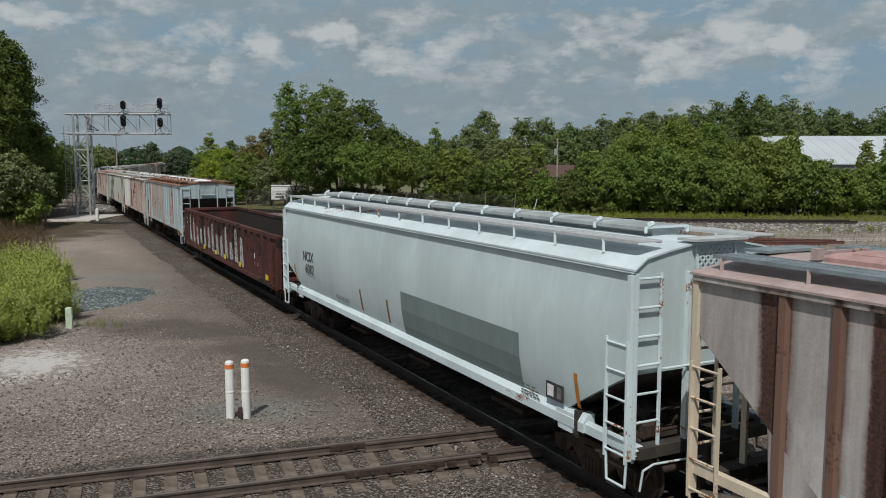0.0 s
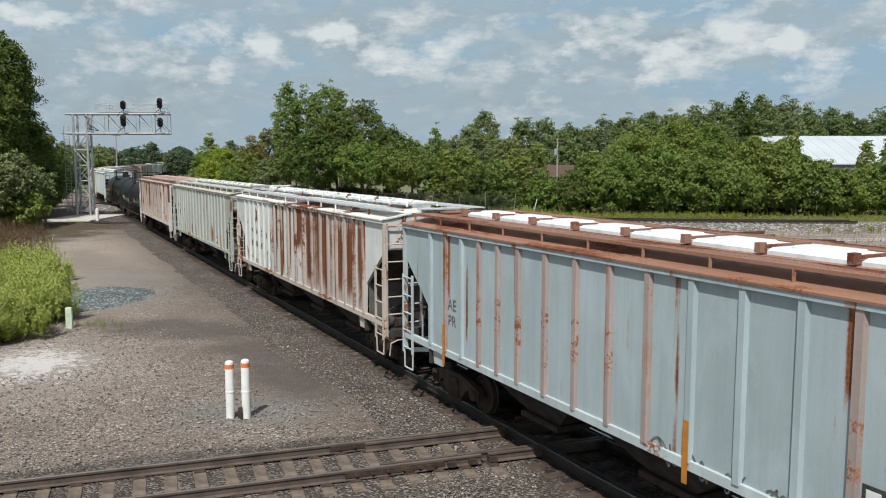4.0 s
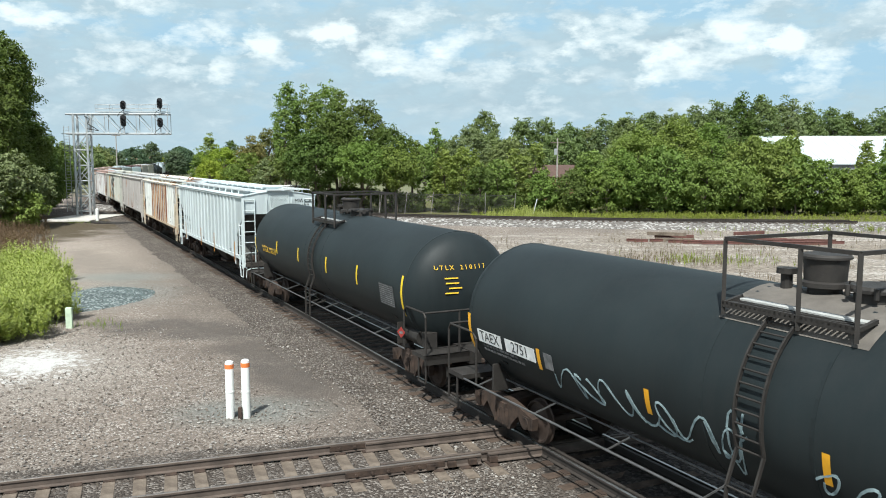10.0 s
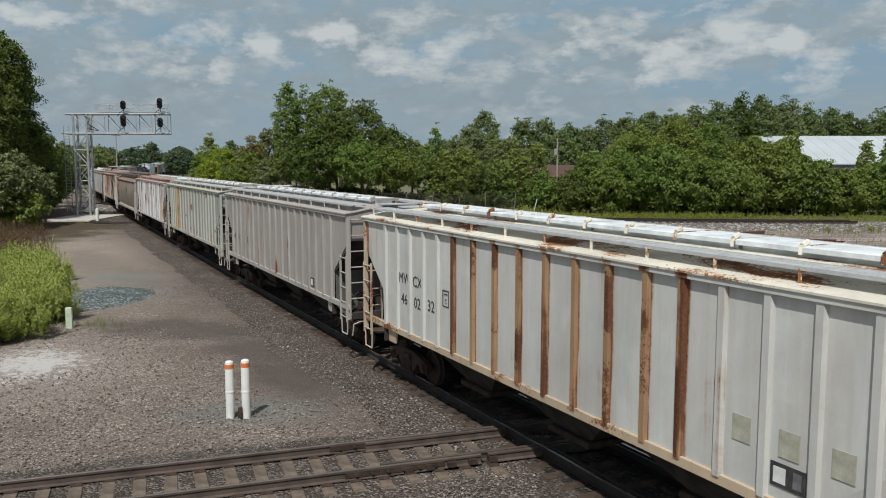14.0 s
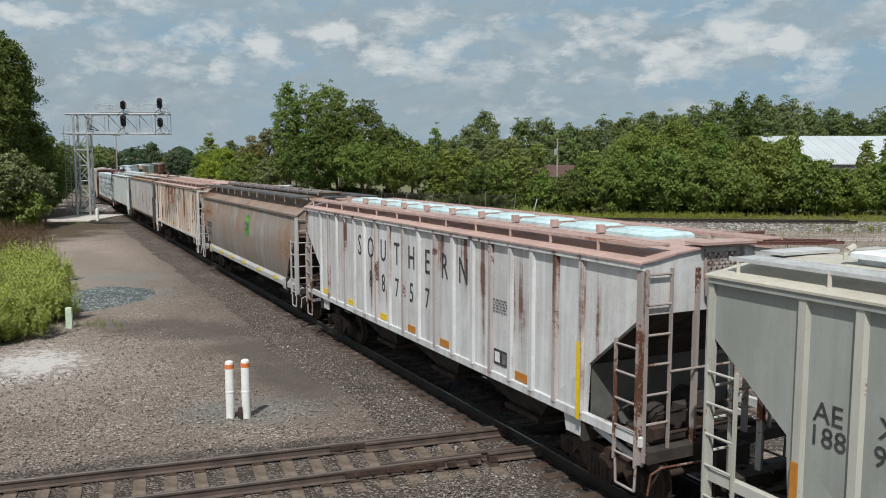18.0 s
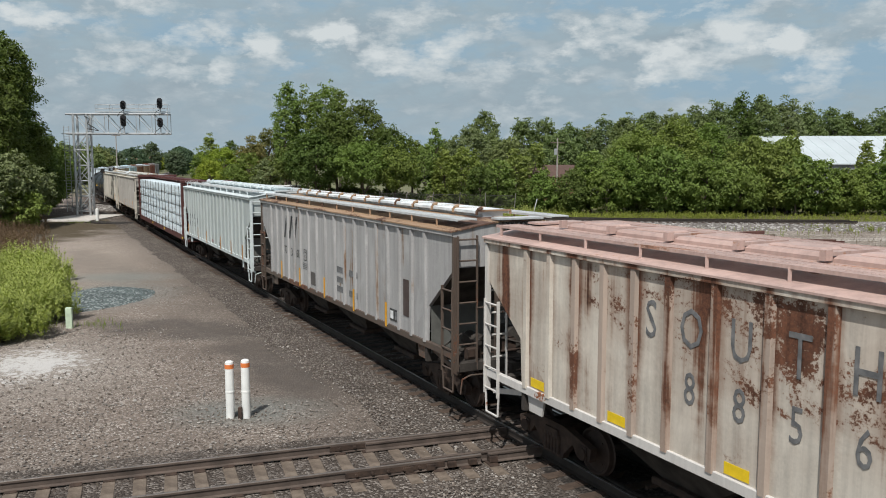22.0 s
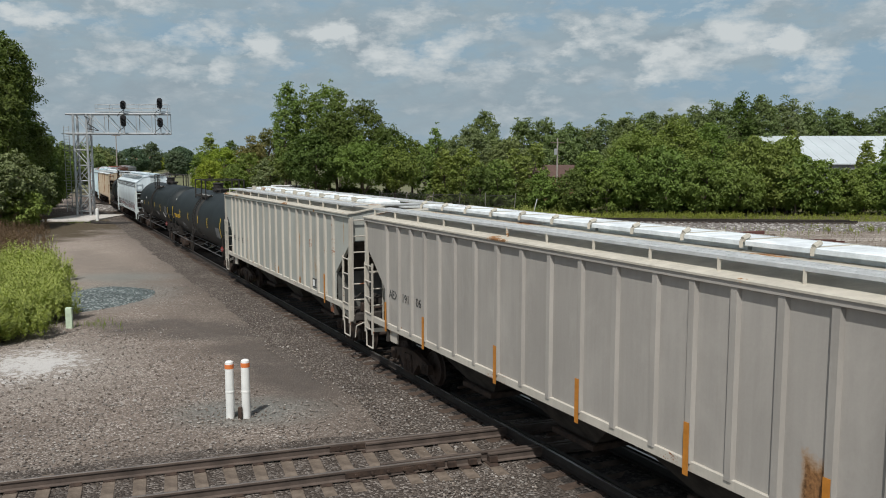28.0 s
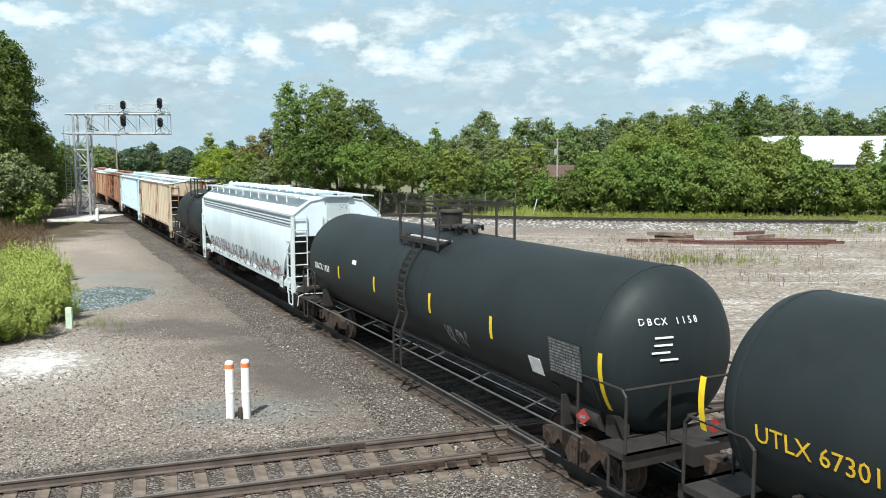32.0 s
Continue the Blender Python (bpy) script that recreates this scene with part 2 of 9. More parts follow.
def leaf_mat(name, base, back=None):
    m, nt, bs = start_mat(name)
    info = nt.nodes.new("ShaderNodeObjectInfo")
    geo = nt.nodes.new("ShaderNodeNewGeometry")
    isl = geo.outputs["Random Per Island"]
    a = noise_tex(nt, tc(nt), 0.35, 3, 0.6)
    c1 = tuple(c * 0.62 for c in base)
    c2 = back if back else tuple(min(1, c * 1.45) for c in base)
    f = math_node(nt, 'ADD', math_node(nt, 'MULTIPLY', isl, 0.55), math_node(nt, 'MULTIPLY', a, 0.5))
    col = mix_rgb(nt, f, c1, c2)
    tint = mix_rgb(nt, info.outputs["Random"], (0.86, 0.95, 0.85), (1.14, 1.03, 0.95))
    col = mix_rgb(nt, 1.0, col, tint, 'MULTIPLY')
    nt.links.new(col, bs.inputs["Base Color"])
    bs.inputs["Roughness"].default_value = 0.6
    bs.inputs["Specular IOR Level"].default_value = 0.15
    tr = nt.nodes.new("ShaderNodeBsdfTranslucent")
    nt.links.new(mix_rgb(nt, 1.0, col, (1.3, 1.5, 0.5), 'MULTIPLY'), tr.inputs[0])
    mx = nt.nodes.new("ShaderNodeMixShader")
    mx.inputs[0].default_value = 0.22
    out = nt.nodes["Material Output"]
    nt.links.new(bs.outputs[0], mx.inputs[1])
    nt.links.new(tr.outputs[0], mx.inputs[2])
    nt.links.new(mx.outputs[0], out.inputs[0])
    return m


STEEL_DARK = surface("oily_steel", (0.035, 0.031, 0.028), 0.65, 0.2, 0.35, 4, 50, 0.3)
TRUCK_STEEL = surface("rusty_cast_steel", (0.042, 0.030, 0.025), 0.8, 0.1, 0.4, 5, 60, 0.4, (0.088, 0.056, 0.04))
WHEEL_STEEL = surface("brown_wheel_steel", (0.06, 0.042, 0.034), 0.7, 0.3, 0.3, 6, 60, 0.2)
RAIL_STEEL = surface("rail_steel", (0.10, 0.078, 0.066), 0.7, 0.2, 0.3, 2, 60, 0.2, (0.15, 0.115, 0.095))
RAIL_TOP = surface("worn_rail_head", (0.42, 0.40, 0.38), 0.32, 0.9, 0.15, 2, 80, 0.05)
TIE_WOOD = surface("creosoted_tie", (0.13, 0.10, 0.078), 0.92, 0, 0.4, 3, 35, 0.6, (0.24, 0.195, 0.155), 0.2)
# dark from oil and from painted shade under the train; siding uses them too
TIE_OIL_SHADE = surface("oiled_shaded_tie", (0.058, 0.043, 0.034), 0.9, 0, 0.4, 3, 35, 0.6, (0.12, 0.085, 0.065), 0.2)
RAIL_OIL_SHADE = surface("oiled_shaded_rail_steel", (0.045, 0.037, 0.032), 0.7, 0.2, 0.3, 2, 60, 0.2)
# bulkhead sheets: shade of the end recess painted in, with a little grime
SHADED_SHEET = surface("shaded_grimy_sheet", (0.13, 0.132, 0.12), 0.85, 0, 0.3, 1.2, 20, 0.15, (0.20, 0.20, 0.185), 0.2)
# steel below and between the cars: grime, with the underside shade painted in
GRIMED_SHADED = surface("grimy_shaded_steel", (0.044, 0.039, 0.035), 0.9, 0, 0.35, 2.5, 30, 0.3, (0.085, 0.075, 0.066), 0.2)
DULL_HEAD = surface("dull_rail_head", (0.17, 0.15, 0.135), 0.5, 0.4, 0.2, 2, 80, 0.05)
WORN_WIRE = surface("weathered_fence_wire", (0.20, 0.195, 0.185), 0.7, 0.2, 0.2, 2, 40, 0.06)
GALV = surface("galvanised_steel", (0.52, 0.54, 0.55), 0.45, 0.5, 0.12, 2, 40, 0.06)
WHITE_PLASTIC = surface("white_post_plastic", (0.82, 0.83, 0.80), 0.45, 0, 0.08, 4, 60, 0.05)
ORANGE_BAND = surface("faded_orange_band", (0.78, 0.22, 0.06), 0.5, 0, 0.12, 8, 60, 0.05)
SIGNAL_BLACK = surface("black_signal_paint", (0.018, 0.018, 0.02), 0.5, 0, 0.2, 4, 40, 0.05)
LETTER_BLACK = surface("black_stencil_paint", (0.03, 0.032, 0.034), 0.65, 0, 0.4, 6, 40, 0.05, (0.085, 0.085, 0.085))
LETTER_GREY = surface("faded_stencil_paint", (0.11, 0.115, 0.12), 0.7, 0, 0.4, 5, 40, 0.05, (0.24, 0.24, 0.24))
LETTER_WHITE = surface("white_stencil_paint", (0.74, 0.75, 0.74), 0.6, 0, 0.2, 5, 40, 0.05)
LETTER_YELLOW = surface("yellow_stencil_paint", (0.72, 0.45, 0.03), 0.6, 0, 0.2, 5, 40, 0.05)
ORANGE_BRIGHT = surface("orange_yellow_strip", (0.78, 0.38, 0.02), 0.4, 0, 0.12, 6, 40, 0.05)
YELLOW_STRIP = surface("yellow_reflective_strip", (0.80, 0.56, 0.02), 0.4, 0, 0.12, 6, 40, 0.05)
ORANGE_STRIP = surface("orange_reflective_strip", (0.50, 0.20, 0.03), 0.45, 0, 0.2, 6, 40, 0.05)
RED_SIGN = surface("red_placard", (0.28, 0.035, 0.03), 0.5, 0, 0.1, 6, 40, 0.05)
GRILLE = surface("grey_grating", (0.52, 0.54, 0.54), 0.65, 0.1, 0.2, 4, 50, 0.1)
CONCRETE = surface("pale_concrete", (0.55, 0.52, 0.48), 0.9, 0, 0.15, 1.5, 20, 0.4)
BARK = surface("grey_brown_bark", (0.13, 0.10, 0.078), 0.95, 0, 0.35, 2, 14, 0.8)
PALE_PLANK = surface("pale_worn_plank", (0.42, 0.42, 0.40), 0.7, 0, 0.2, 4, 40, 0.2)
PIPE_GREY = surface("grey_pipe_paint", (0.10, 0.10, 0.10), 0.5, 0.2, 0.3, 3, 40, 0.05)
TANK_PAINT = paint("black_tank_paint", (0.013, 0.018, 0.0195), grime=0.3, rough=0.55, light=(0.018, 0.0245, 0.026))

TANK_PAINT.node_tree.nodes["Principled BSDF"].inputs["Specular IOR Level"].default_value = 0.22

# ---------------------------------------------------------------- mesh tools


class Mesh:
    """Collects vertices and faces for one part."""

    def __init__(self):
        self.v, self.f = [], []

    def add(self, verts, faces):
        n = len(self.v)
        self.v.extend(tuple(p) for p in verts)
        self.f.extend(tuple(i + n for i in f) for f in faces)
        return self

    def box(self, x0, x1, y0, y1, z0, z1):
        return self.add([(x0, y0, z0), (x1, y0, z0), (x1, y1, z0), (x0, y1, z0), (x0, y0, z1), (x1, y0, z1), (x1, y1, z1), (x0, y1, z1)],
                        [(0, 3, 2, 1), (4, 5, 6, 7), (0, 1, 5, 4), (1, 2, 6, 5), (2, 3, 7, 6), (3, 0, 4, 7)])

    def soft_box(self, x0, x1, y0, y1, z0, z1, c=0.02):
        """A box with its upper edges chamfered."""
        lo = [(x0, y0, z0), (x1, y0, z0), (x1, y1, z0), (x0, y1, z0)]
        mid = [(x, y, z1 - c) for x, y, _ in lo]
        hi = [(x0 + c, y0 + c, z1), (x1 - c, y0 + c, z1), (x1 - c, y1 - c, z1), (x0 + c, y1 - c, z1)]
        f = [(0, 3, 2, 1), (8, 9, 10, 11)]
        for a in (0, 4):
            f += [(a + i, a + (i + 1) % 4, a + 4 + (i + 1) % 4, a + 4 + i) for i in range(4)]
        return self.add(lo + mid + hi, f)

    def tube(self, p, q, r, n=8, r2=None, caps=True):
        p, q = Vector(p), Vector(q)
        d = (q - p).normalized()
        u = d.orthogonal().normalized()
        w = d.cross(u)
        r2 = r if r2 is None else r2
        ring = [(math.cos(2 * math.pi * i / n), math.sin(2 * math.pi * i / n)) for i in range(n)]
        vs = [p + (u * a + w * b) * r for a, b in ring] + [q + (u * a + w * b) * r2 for a, b in ring]
        fs = [(i, (i + 1) % n, n + (i + 1) % n, n + i) for i in range(n)]
        if caps:
            fs += [tuple(range(n - 1, -1, -1)), tuple(range(n, 2 * n))]
        return self.add(vs, fs)

    def bar(self, p, q, w, h, up=(0, 0, 1)):
        """A rectangular bar from p to q."""
        p, q = Vector(p), Vector(q)
        d = (q - p).normalized()
        s = d.cross(Vector(up))
        s = s.normalized() if s.length > 1e-4 else d.orthogonal().normalized()
        t = s.cross(d).normalized()
        c = [(-1, -1), (1, -1), (1, 1), (-1, 1)]
        vs = [p + s * a * w / 2 + t * b * h / 2 for a, b in c] + [q + s * a * w / 2 + t * b * h / 2 for a, b in c]
        return self.add(vs, [(0, 3, 2, 1), (4, 5, 6, 7), (0, 1, 5, 4), (1, 2, 6, 5), (2, 3, 7, 6), (3, 0, 4, 7)])

    def path(self, pts, r, n=6):
        for a, b in zip(pts, pts[1:]):
            self.tube(a, b, r, n)
        return self

    def prism(self, outline, a, b, axis=0):
        """An outline of two coordinates, swept from a to b along an axis."""
        n = len(outline)

        def at(k, q):
            r = list(q)
            r.insert(axis, k)
            return tuple(r)
        vs = [at(a, q) for q in outline] + [at(b, q) for q in outline]
        fs = [(i, (i + 1) % n, n + (i + 1) % n, n + i) for i in range(n)]
        return self.add(vs, fs + [tuple(range(n - 1, -1, -1)), tuple(range(n, 2 * n))])

    def sweep(self, rings, close=True, caps=True):
        """Joins rings of equal count."""
        n = len(rings[0])
        vs = [p for r in rings for p in r]
        fs = []
        m = n if close else n - 1
        for k in range(len(rings) - 1):
            fs += [(k * n + i, k * n + (i + 1) % n, (k + 1) * n + (i + 1) % n, (k + 1) * n + i) for i in range(m)]
        if caps:
            fs += [tuple(range(n - 1, -1, -1)), tuple(range((len(rings) - 1) * n, len(rings) * n))]
        return self.add(vs, fs)

    def done(self, name, smooth=False):
        me = bpy.data.meshes.new(name)
        me.from_pydata(self.v, [], self.f)
        if smooth:
            me.polygons.foreach_set("use_smooth", [True] * len(me.polygons))
            me.set_sharp_from_angle(angle=radians(38))
        me.materials.append(None)
        me.update()
        return me


CACHE = {}


def shared(key, make, smooth=False):
    """A mesh made once under a key."""
    if key not in CACHE:
        CACHE[key] = make().done(str(key[0]) if isinstance(key, tuple) else key, smooth)
    return CACHE[key]


def part(name, mesh, material, parent=None, label="", at=None, smooth=False):
    """Links a mesh as ONE object under a thing or a part; its material sits on the object, so that meshes can be shared."""
    if isinstance(mesh, Mesh):
        mesh = mesh.done(name, smooth)
    ob = new(name, mesh)
    ob.material_slots[0].link = 'OBJECT'
    ob.material_slots[0].material = material
    if parent is not None:
        ob.parent = parent
    if at is not None:
        ob.matrix_basis = at if isinstance(at, Matrix) else Matrix.Translation(at)
    if label:
        ob["label"] = label
    return ob


def letters(text, size, material, parent, m, name="lettering", wide=1.0):
    """Writing in the built-in font, as a mesh a few millimetres thick, centred on m's origin in m's x-y plane."""
    key = ("lettering", text, round(size, 3), round(wide, 2))
    if key not in CACHE:
        cu = bpy.data.curves.new("lettering", 'FONT')
        cu.body, cu.size, cu.extrude, cu.offset = text, size, 0.002, 0.0
        cu.align_x, cu.align_y = 'CENTER', 'CENTER'
        cu.resolution_u = 2
        tmp = bpy.data.objects.new("lettering", cu)
        me = bpy.data.meshes.new_from_object(tmp)
        bpy.data.objects.remove(tmp)
        bpy.data.curves.remove(cu)
        me.transform(Matrix.Diagonal((wide, 1, 1, 1)))
        me.materials.clear()
        me.materials.append(None)
        CACHE[key] = me
    return part(name, CACHE[key], material, parent, at=m)


# ---------------------------------------------------------------- plan: the main track
TRACK_X, TRACK_Y, TRACK_TURN = 3.10, 15.0, -0.4645
RAIL_Z = 0.18
_S = np.arange(-420.0, 760.0, 1.0)
_K = np.interp(_S, (-420, 112, 122, 157, 167, 760), (0, 0, 0.0045, 0.0045, 0, 0))
_T = np.concatenate(([0], np.cumsum((_K[1:] + _K[:-1]) / 2)))
_T = _T - _T[420] + TRACK_TURN
_X = np.concatenate(([0], np.cumsum((np.sin(_T[1:]) + np.sin(_T[:-1])) / 2)))
_Y = np.concatenate(([0], np.cumsum((np.cos(_T[1:]) + np.cos(_T[:-1])) / 2)))
_X, _Y = _X - _X[420] + TRACK_X, _Y - _Y[420] + TRACK_Y


def land(y):
    """Height of the ground, which rises very gently far off."""
    return 0.0042 * max(0.0, y - 165.0)


def on_track(s, side=0.0, z=0.0):
    """A point of the main track, s metres up the line, side metres to the camera's side of its middle."""
    x, y, t = np.interp(s, _S, _X), np.interp(s, _S, _Y), np.interp(s, _S, _T)
    return Vector((x - side * math.cos(t), y + side * math.sin(t), z + land(y)))


def track_turn(s):
    return float(np.interp(s, _S, _T))


def way_gone(t):
    """How far the train has come at t, measured from its place at 16 s."""
    u = t - 16.0
    return 12.0735 * u - 0.01107 * u * u

# ---------------------------------------------------------------- the ground


def zone(nt, pos, cx, cy, rx, ry, turn, wob, soft=0.25):
    """1 inside an oval of the plan, 0 outside, with a ragged edge."""
    n = nt.nodes.new("ShaderNodeMapping")
    n.vector_type = 'TEXTURE'
    n.inputs["Location"].default_value = (cx, cy, 0)
    n.inputs["Rotation"].default_value = (0, 0, radians(turn))
    n.inputs["Scale"].default_value = (rx, ry, 1000)
    nt.links.new(pos, n.inputs["Vector"])
    ln = nt.nodes.new("ShaderNodeVectorMath")
    ln.operation = 'LENGTH'
    nt.links.new(n.outputs[0], ln.inputs[0])
    d = math_node(nt, 'ADD', ln.outputs["Value"], math_node(nt, 'MULTIPLY', math_node(nt, 'SUBTRACT', wob, 0.5), 1.1))
    return ramp(nt, math_node(nt, 'MULTIPLY', d, 0.5), [(0.5 - soft / 2, 1), (0.5 + soft / 2, 0)])


def stone_colours(nt, pos, scale, a, b, c):
    cell = cells(nt, pos, scale)
    sep = nt.nodes.new("ShaderNodeSeparateColor")
    nt.links.new(cell, sep.inputs[0])
    col = mix_rgb(nt, ramp(nt, sep.outputs[0], [(0.0, 0), (1.0, 1)]), a, b)
    return mix_rgb(nt, ramp(nt, sep.outputs[1], [(0.72, 0), (0.8, 1)]), col, c)


def ground_mat():
    m, nt, bs = start_mat("gravelly_ground")
    pos = tc(nt)
    wob = noise_tex(nt, pos, 0.33, 6, 0.62)
    wob2 = noise_tex(nt, pos, 1.3, 5, 0.65)
    fine = noise_tex(nt, pos, 26.0, 3, 0.7)
    dirt = mix_rgb(nt, ramp(nt, wob, [(0.35, 0), (0.65, 1)]), (0.172, 0.138, 0.114), (0.285, 0.234, 0.194))
    stones = stone_colours(nt, pos, 23.0, (0.10, 0.082, 0.07), (0.25, 0.21, 0.178), (0.50, 0.455, 0.405))
    col = mix_rgb(nt, ramp(nt, math_node(nt, 'ADD', math_node(nt, 'MULTIPLY', wob2, 0.6), math_node(nt, 'MULTIPLY', wob, 0.4)),
                           [(0.38, 0.25), (0.60, 0.85)]), dirt, stones)
    tone = noise_tex(nt, pos, 0.11, 4, 0.6)
    col = mix_rgb(nt, ramp(nt, tone, [(0.36, 0.4), (0.55, 0.0)]), col, (0.085, 0.074, 0.065))
    col = mix_rgb(nt, math_node(nt, 'MULTIPLY', fine, 0.34), col, (0.115, 0.094, 0.08))
    # trodden, oil-stained ground beside the line
    dist = nt.nodes.new("ShaderNodeVectorMath")
    dist.operation = 'DOT_PRODUCT'
    nt.links.new(mapped(nt, pos, (1, 1, 1), (-TRACK_X, -TRACK_Y, 0)), dist.inputs[0])
    dist.inputs[1].default_value = (-math.cos(TRACK_TURN), math.sin(TRACK_TURN), 0)
    off = math_node(nt, 'ADD', dist.outputs["Value"], math_node(nt, 'MULTIPLY', math_node(nt, 'SUBTRACT', wob, 0.5), 5.0))
    near_line = ramp(nt, math_node(nt, 'MULTIPLY', off, 0.1), [(0.0, 0), (0.03, 1), (0.33, 0.85), (0.62, 0)])
    col = mix_rgb(nt, math_node(nt, 'MULTIPLY', near_line, 0.62), col, (0.105, 0.087, 0.074))
    for cx, cy, rx, ry, tr in ((-4.9, 23.5, 4.2, 1.15, 120), (-9.2, 28.2, 3.4, 1.5, 160), (-19.0, 45.0, 9.0, 1.6, 122)):
        col = mix_rgb(nt, math_node(nt, 'MULTIPLY', math_node(nt, 'MULTIPLY', zone(nt, pos, cx, cy, rx, ry, tr, wob, 0.3), ramp(nt, wob2, [(0.3, 0.45), (0.6, 1)])), 0.8), col, (0.085, 0.074, 0.066))
    col = mix_rgb(nt, math_node(nt, 'MULTIPLY', zone(nt, pos, -23.0, 51.0, 17.0, 4.0, 117, wob, 0.4), 0.45), col, (0.36, 0.305, 0.255))
    # spilled pale powder
    chalk = zone(nt, pos, -11.9, 23.2, 2.9, 1.9, -62, wob2, 0.9)
    grit = noise_tex(nt, pos, 9.0, 5, 0.7)
    grit2 = noise_tex(nt, pos, 3.2, 6, 0.75)
    chalk = ramp(nt, math_node(nt, 'ADD', math_node(nt, 'MULTIPLY', chalk, 0.45), math_node(nt, 'ADD', math_node(nt, 'MULTIPLY', grit, 0.5), math_node(nt, 'MULTIPLY', grit2, 0.7))), [(0.90, 0), (1.10, 1)])
    col = mix_rgb(nt, math_node(nt, 'MULTIPLY', zone(nt, pos, -11.6, 23.0, 3.6, 2.4, -62, wob2, 0.5), 0.3), col, (0.40, 0.37, 0.33))
    col = mix_rgb(nt, math_node(nt, 'MULTIPLY', chalk, 0.8), col, (0.56, 0.55, 0.53))
    # greenish crushed stone
    for cx, cy, rx, ry in ((-4.6, 18.7, 1.5, 1.0), (-14.9, 35.2, 2.6, 3.2), (5.6, 46.8, 7.0, 2.6), (-16.5, 41.0, 2.5, 1.6)):
        col = mix_rgb(nt, math_node(nt, 'MULTIPLY', zone(nt, pos, cx, cy, rx, ry, 0, wob2, 0.5), 0.36), col, (0.21, 0.25, 0.24))
    # pale, weedy lot beyond the line
    lot = zone(nt, pos, 30.0, 44.0, 34.0, 24.0, -12, wob, 0.12)
    band = noise_tex(nt, mapped(nt, pos, (0.10, 0.34, 1)), 1.0, 5, 0.62, 0.6)
    lot_stones = stone_colours(nt, pos, 7.0, (0.20, 0.17, 0.145), (0.46, 0.42, 0.375), (0.66, 0.64, 0.60))
    pale = mix_rgb(nt, ramp(nt, wob2, [(0.3, 0), (0.62, 1)]), (0.25, 0.215, 0.18), (0.46, 0.42, 0.375))
    pale = mix_rgb(nt, 0.6, pale, lot_stones)
    pale = mix_rgb(nt, ramp(nt, band, [(0.44, 0), (0.58, 1)]), mix_rgb(nt, fine, (0.25, 0.212, 0.175), (0.38, 0.34, 0.29)), pale)
    pale = mix_rgb(nt, math_node(nt, 'MULTIPLY', ramp(nt, band, [(0.56, 0), (0.66, 1)]), 0.75), pale, (0.66, 0.62, 0.57))
    sp = nt.nodes.new("ShaderNodeSeparateColor")
    nt.links.new(cells(nt, pos, 6.0), sp.inputs[0])
    pale = mix_rgb(nt, 1.0, pale, mix_rgb(nt, sp.outputs[2], (0.42, 0.40, 0.385), (1.0, 0.98, 0.96)), 'MULTIPLY')
    col = mix_rgb(nt, math_node(nt, 'MULTIPLY', lot, 0.92), col, pale)
    # leaf litter under the woods, green verge and far fields
    for cx, cy, rx, ry in ((-44.0, 66.0, 16.0, 22.0), (-23.5, 31.0, 7.5, 9.0)):
        col = mix_rgb(nt, zone(nt, pos, cx, cy, rx, ry, 0, wob, 0.15), col, (0.085, 0.068, 0.045))
    for cx, cy, rx, ry, tr in ((38.0, 92.0, 60.0, 15.0, -6), (-10.0, 108.0, 40.0, 15.0, -25)):
        col = mix_rgb(nt, zone(nt, pos, cx, cy, rx, ry, tr, wob, 0.12), col,
                      mix_rgb(nt, wob2, (0.07, 0.085, 0.028), (0.17, 0.15, 0.07)))
    sep = nt.nodes.new("ShaderNodeSeparateXYZ")
    nt.links.new(pos, sep.inputs[0])
    far = ramp(nt, math_node(nt, 'MULTIPLY', sep.outputs[1], 0.002), [(0.26, 0), (0.34, 1)])
    col = mix_rgb(nt, far, col, mix_rgb(nt, wob, (0.10, 0.12, 0.05), (0.20, 0.19, 0.12)))
    nt.links.new(col, bs.inputs["Base Color"])
    bs.inputs["Roughness"].default_value = 0.95
    bs.inputs["Specular IOR Level"].default_value = 0.15
    h = math_node(nt, 'ADD', math_node(nt, 'MULTIPLY', cells(nt, pos, 23.0, "Distance"), -1.0), math_node(nt, 'MULTIPLY', fine, 0.6))
    nt.links.new(bump(nt, h, 0.75, 0.03), bs.inputs["Normal"])
    return m


def stone_mat(name, a, b, c, scale=14.0):
    m, nt, bs = start_mat(name)
    pos = tc(nt)
    wob = noise_tex(nt, pos, 0.6, 5, 0.6)
    fine = noise_tex(nt, pos, 30.0, 3, 0.7)
    col = stone_colours(nt, pos, scale, a, b, c)
    col = mix_rgb(nt, ramp(nt, wob, [(0.35, 0), (0.7, 0.45)]), col, tuple(q * 0.6 for q in a))
    col = mix_rgb(nt, math_node(nt, 'MULTIPLY', fine, 0.45), col, tuple(q * 0.3 for q in a))
    nt.links.new(col, bs.inputs["Base Color"])
    bs.inputs["Roughness"].default_value = 0.95
    bs.inputs["Specular IOR Level"].default_value = 0.15
    h = math_node(nt, 'ADD', math_node(nt, 'MULTIPLY', cells(nt, pos, scale, "Distance"), -1.0), math_node(nt, 'MULTIPLY', fine, 0.5))
    nt.links.new(bump(nt, h, 1.0, 0.05), bs.inputs["Normal"])
    return m


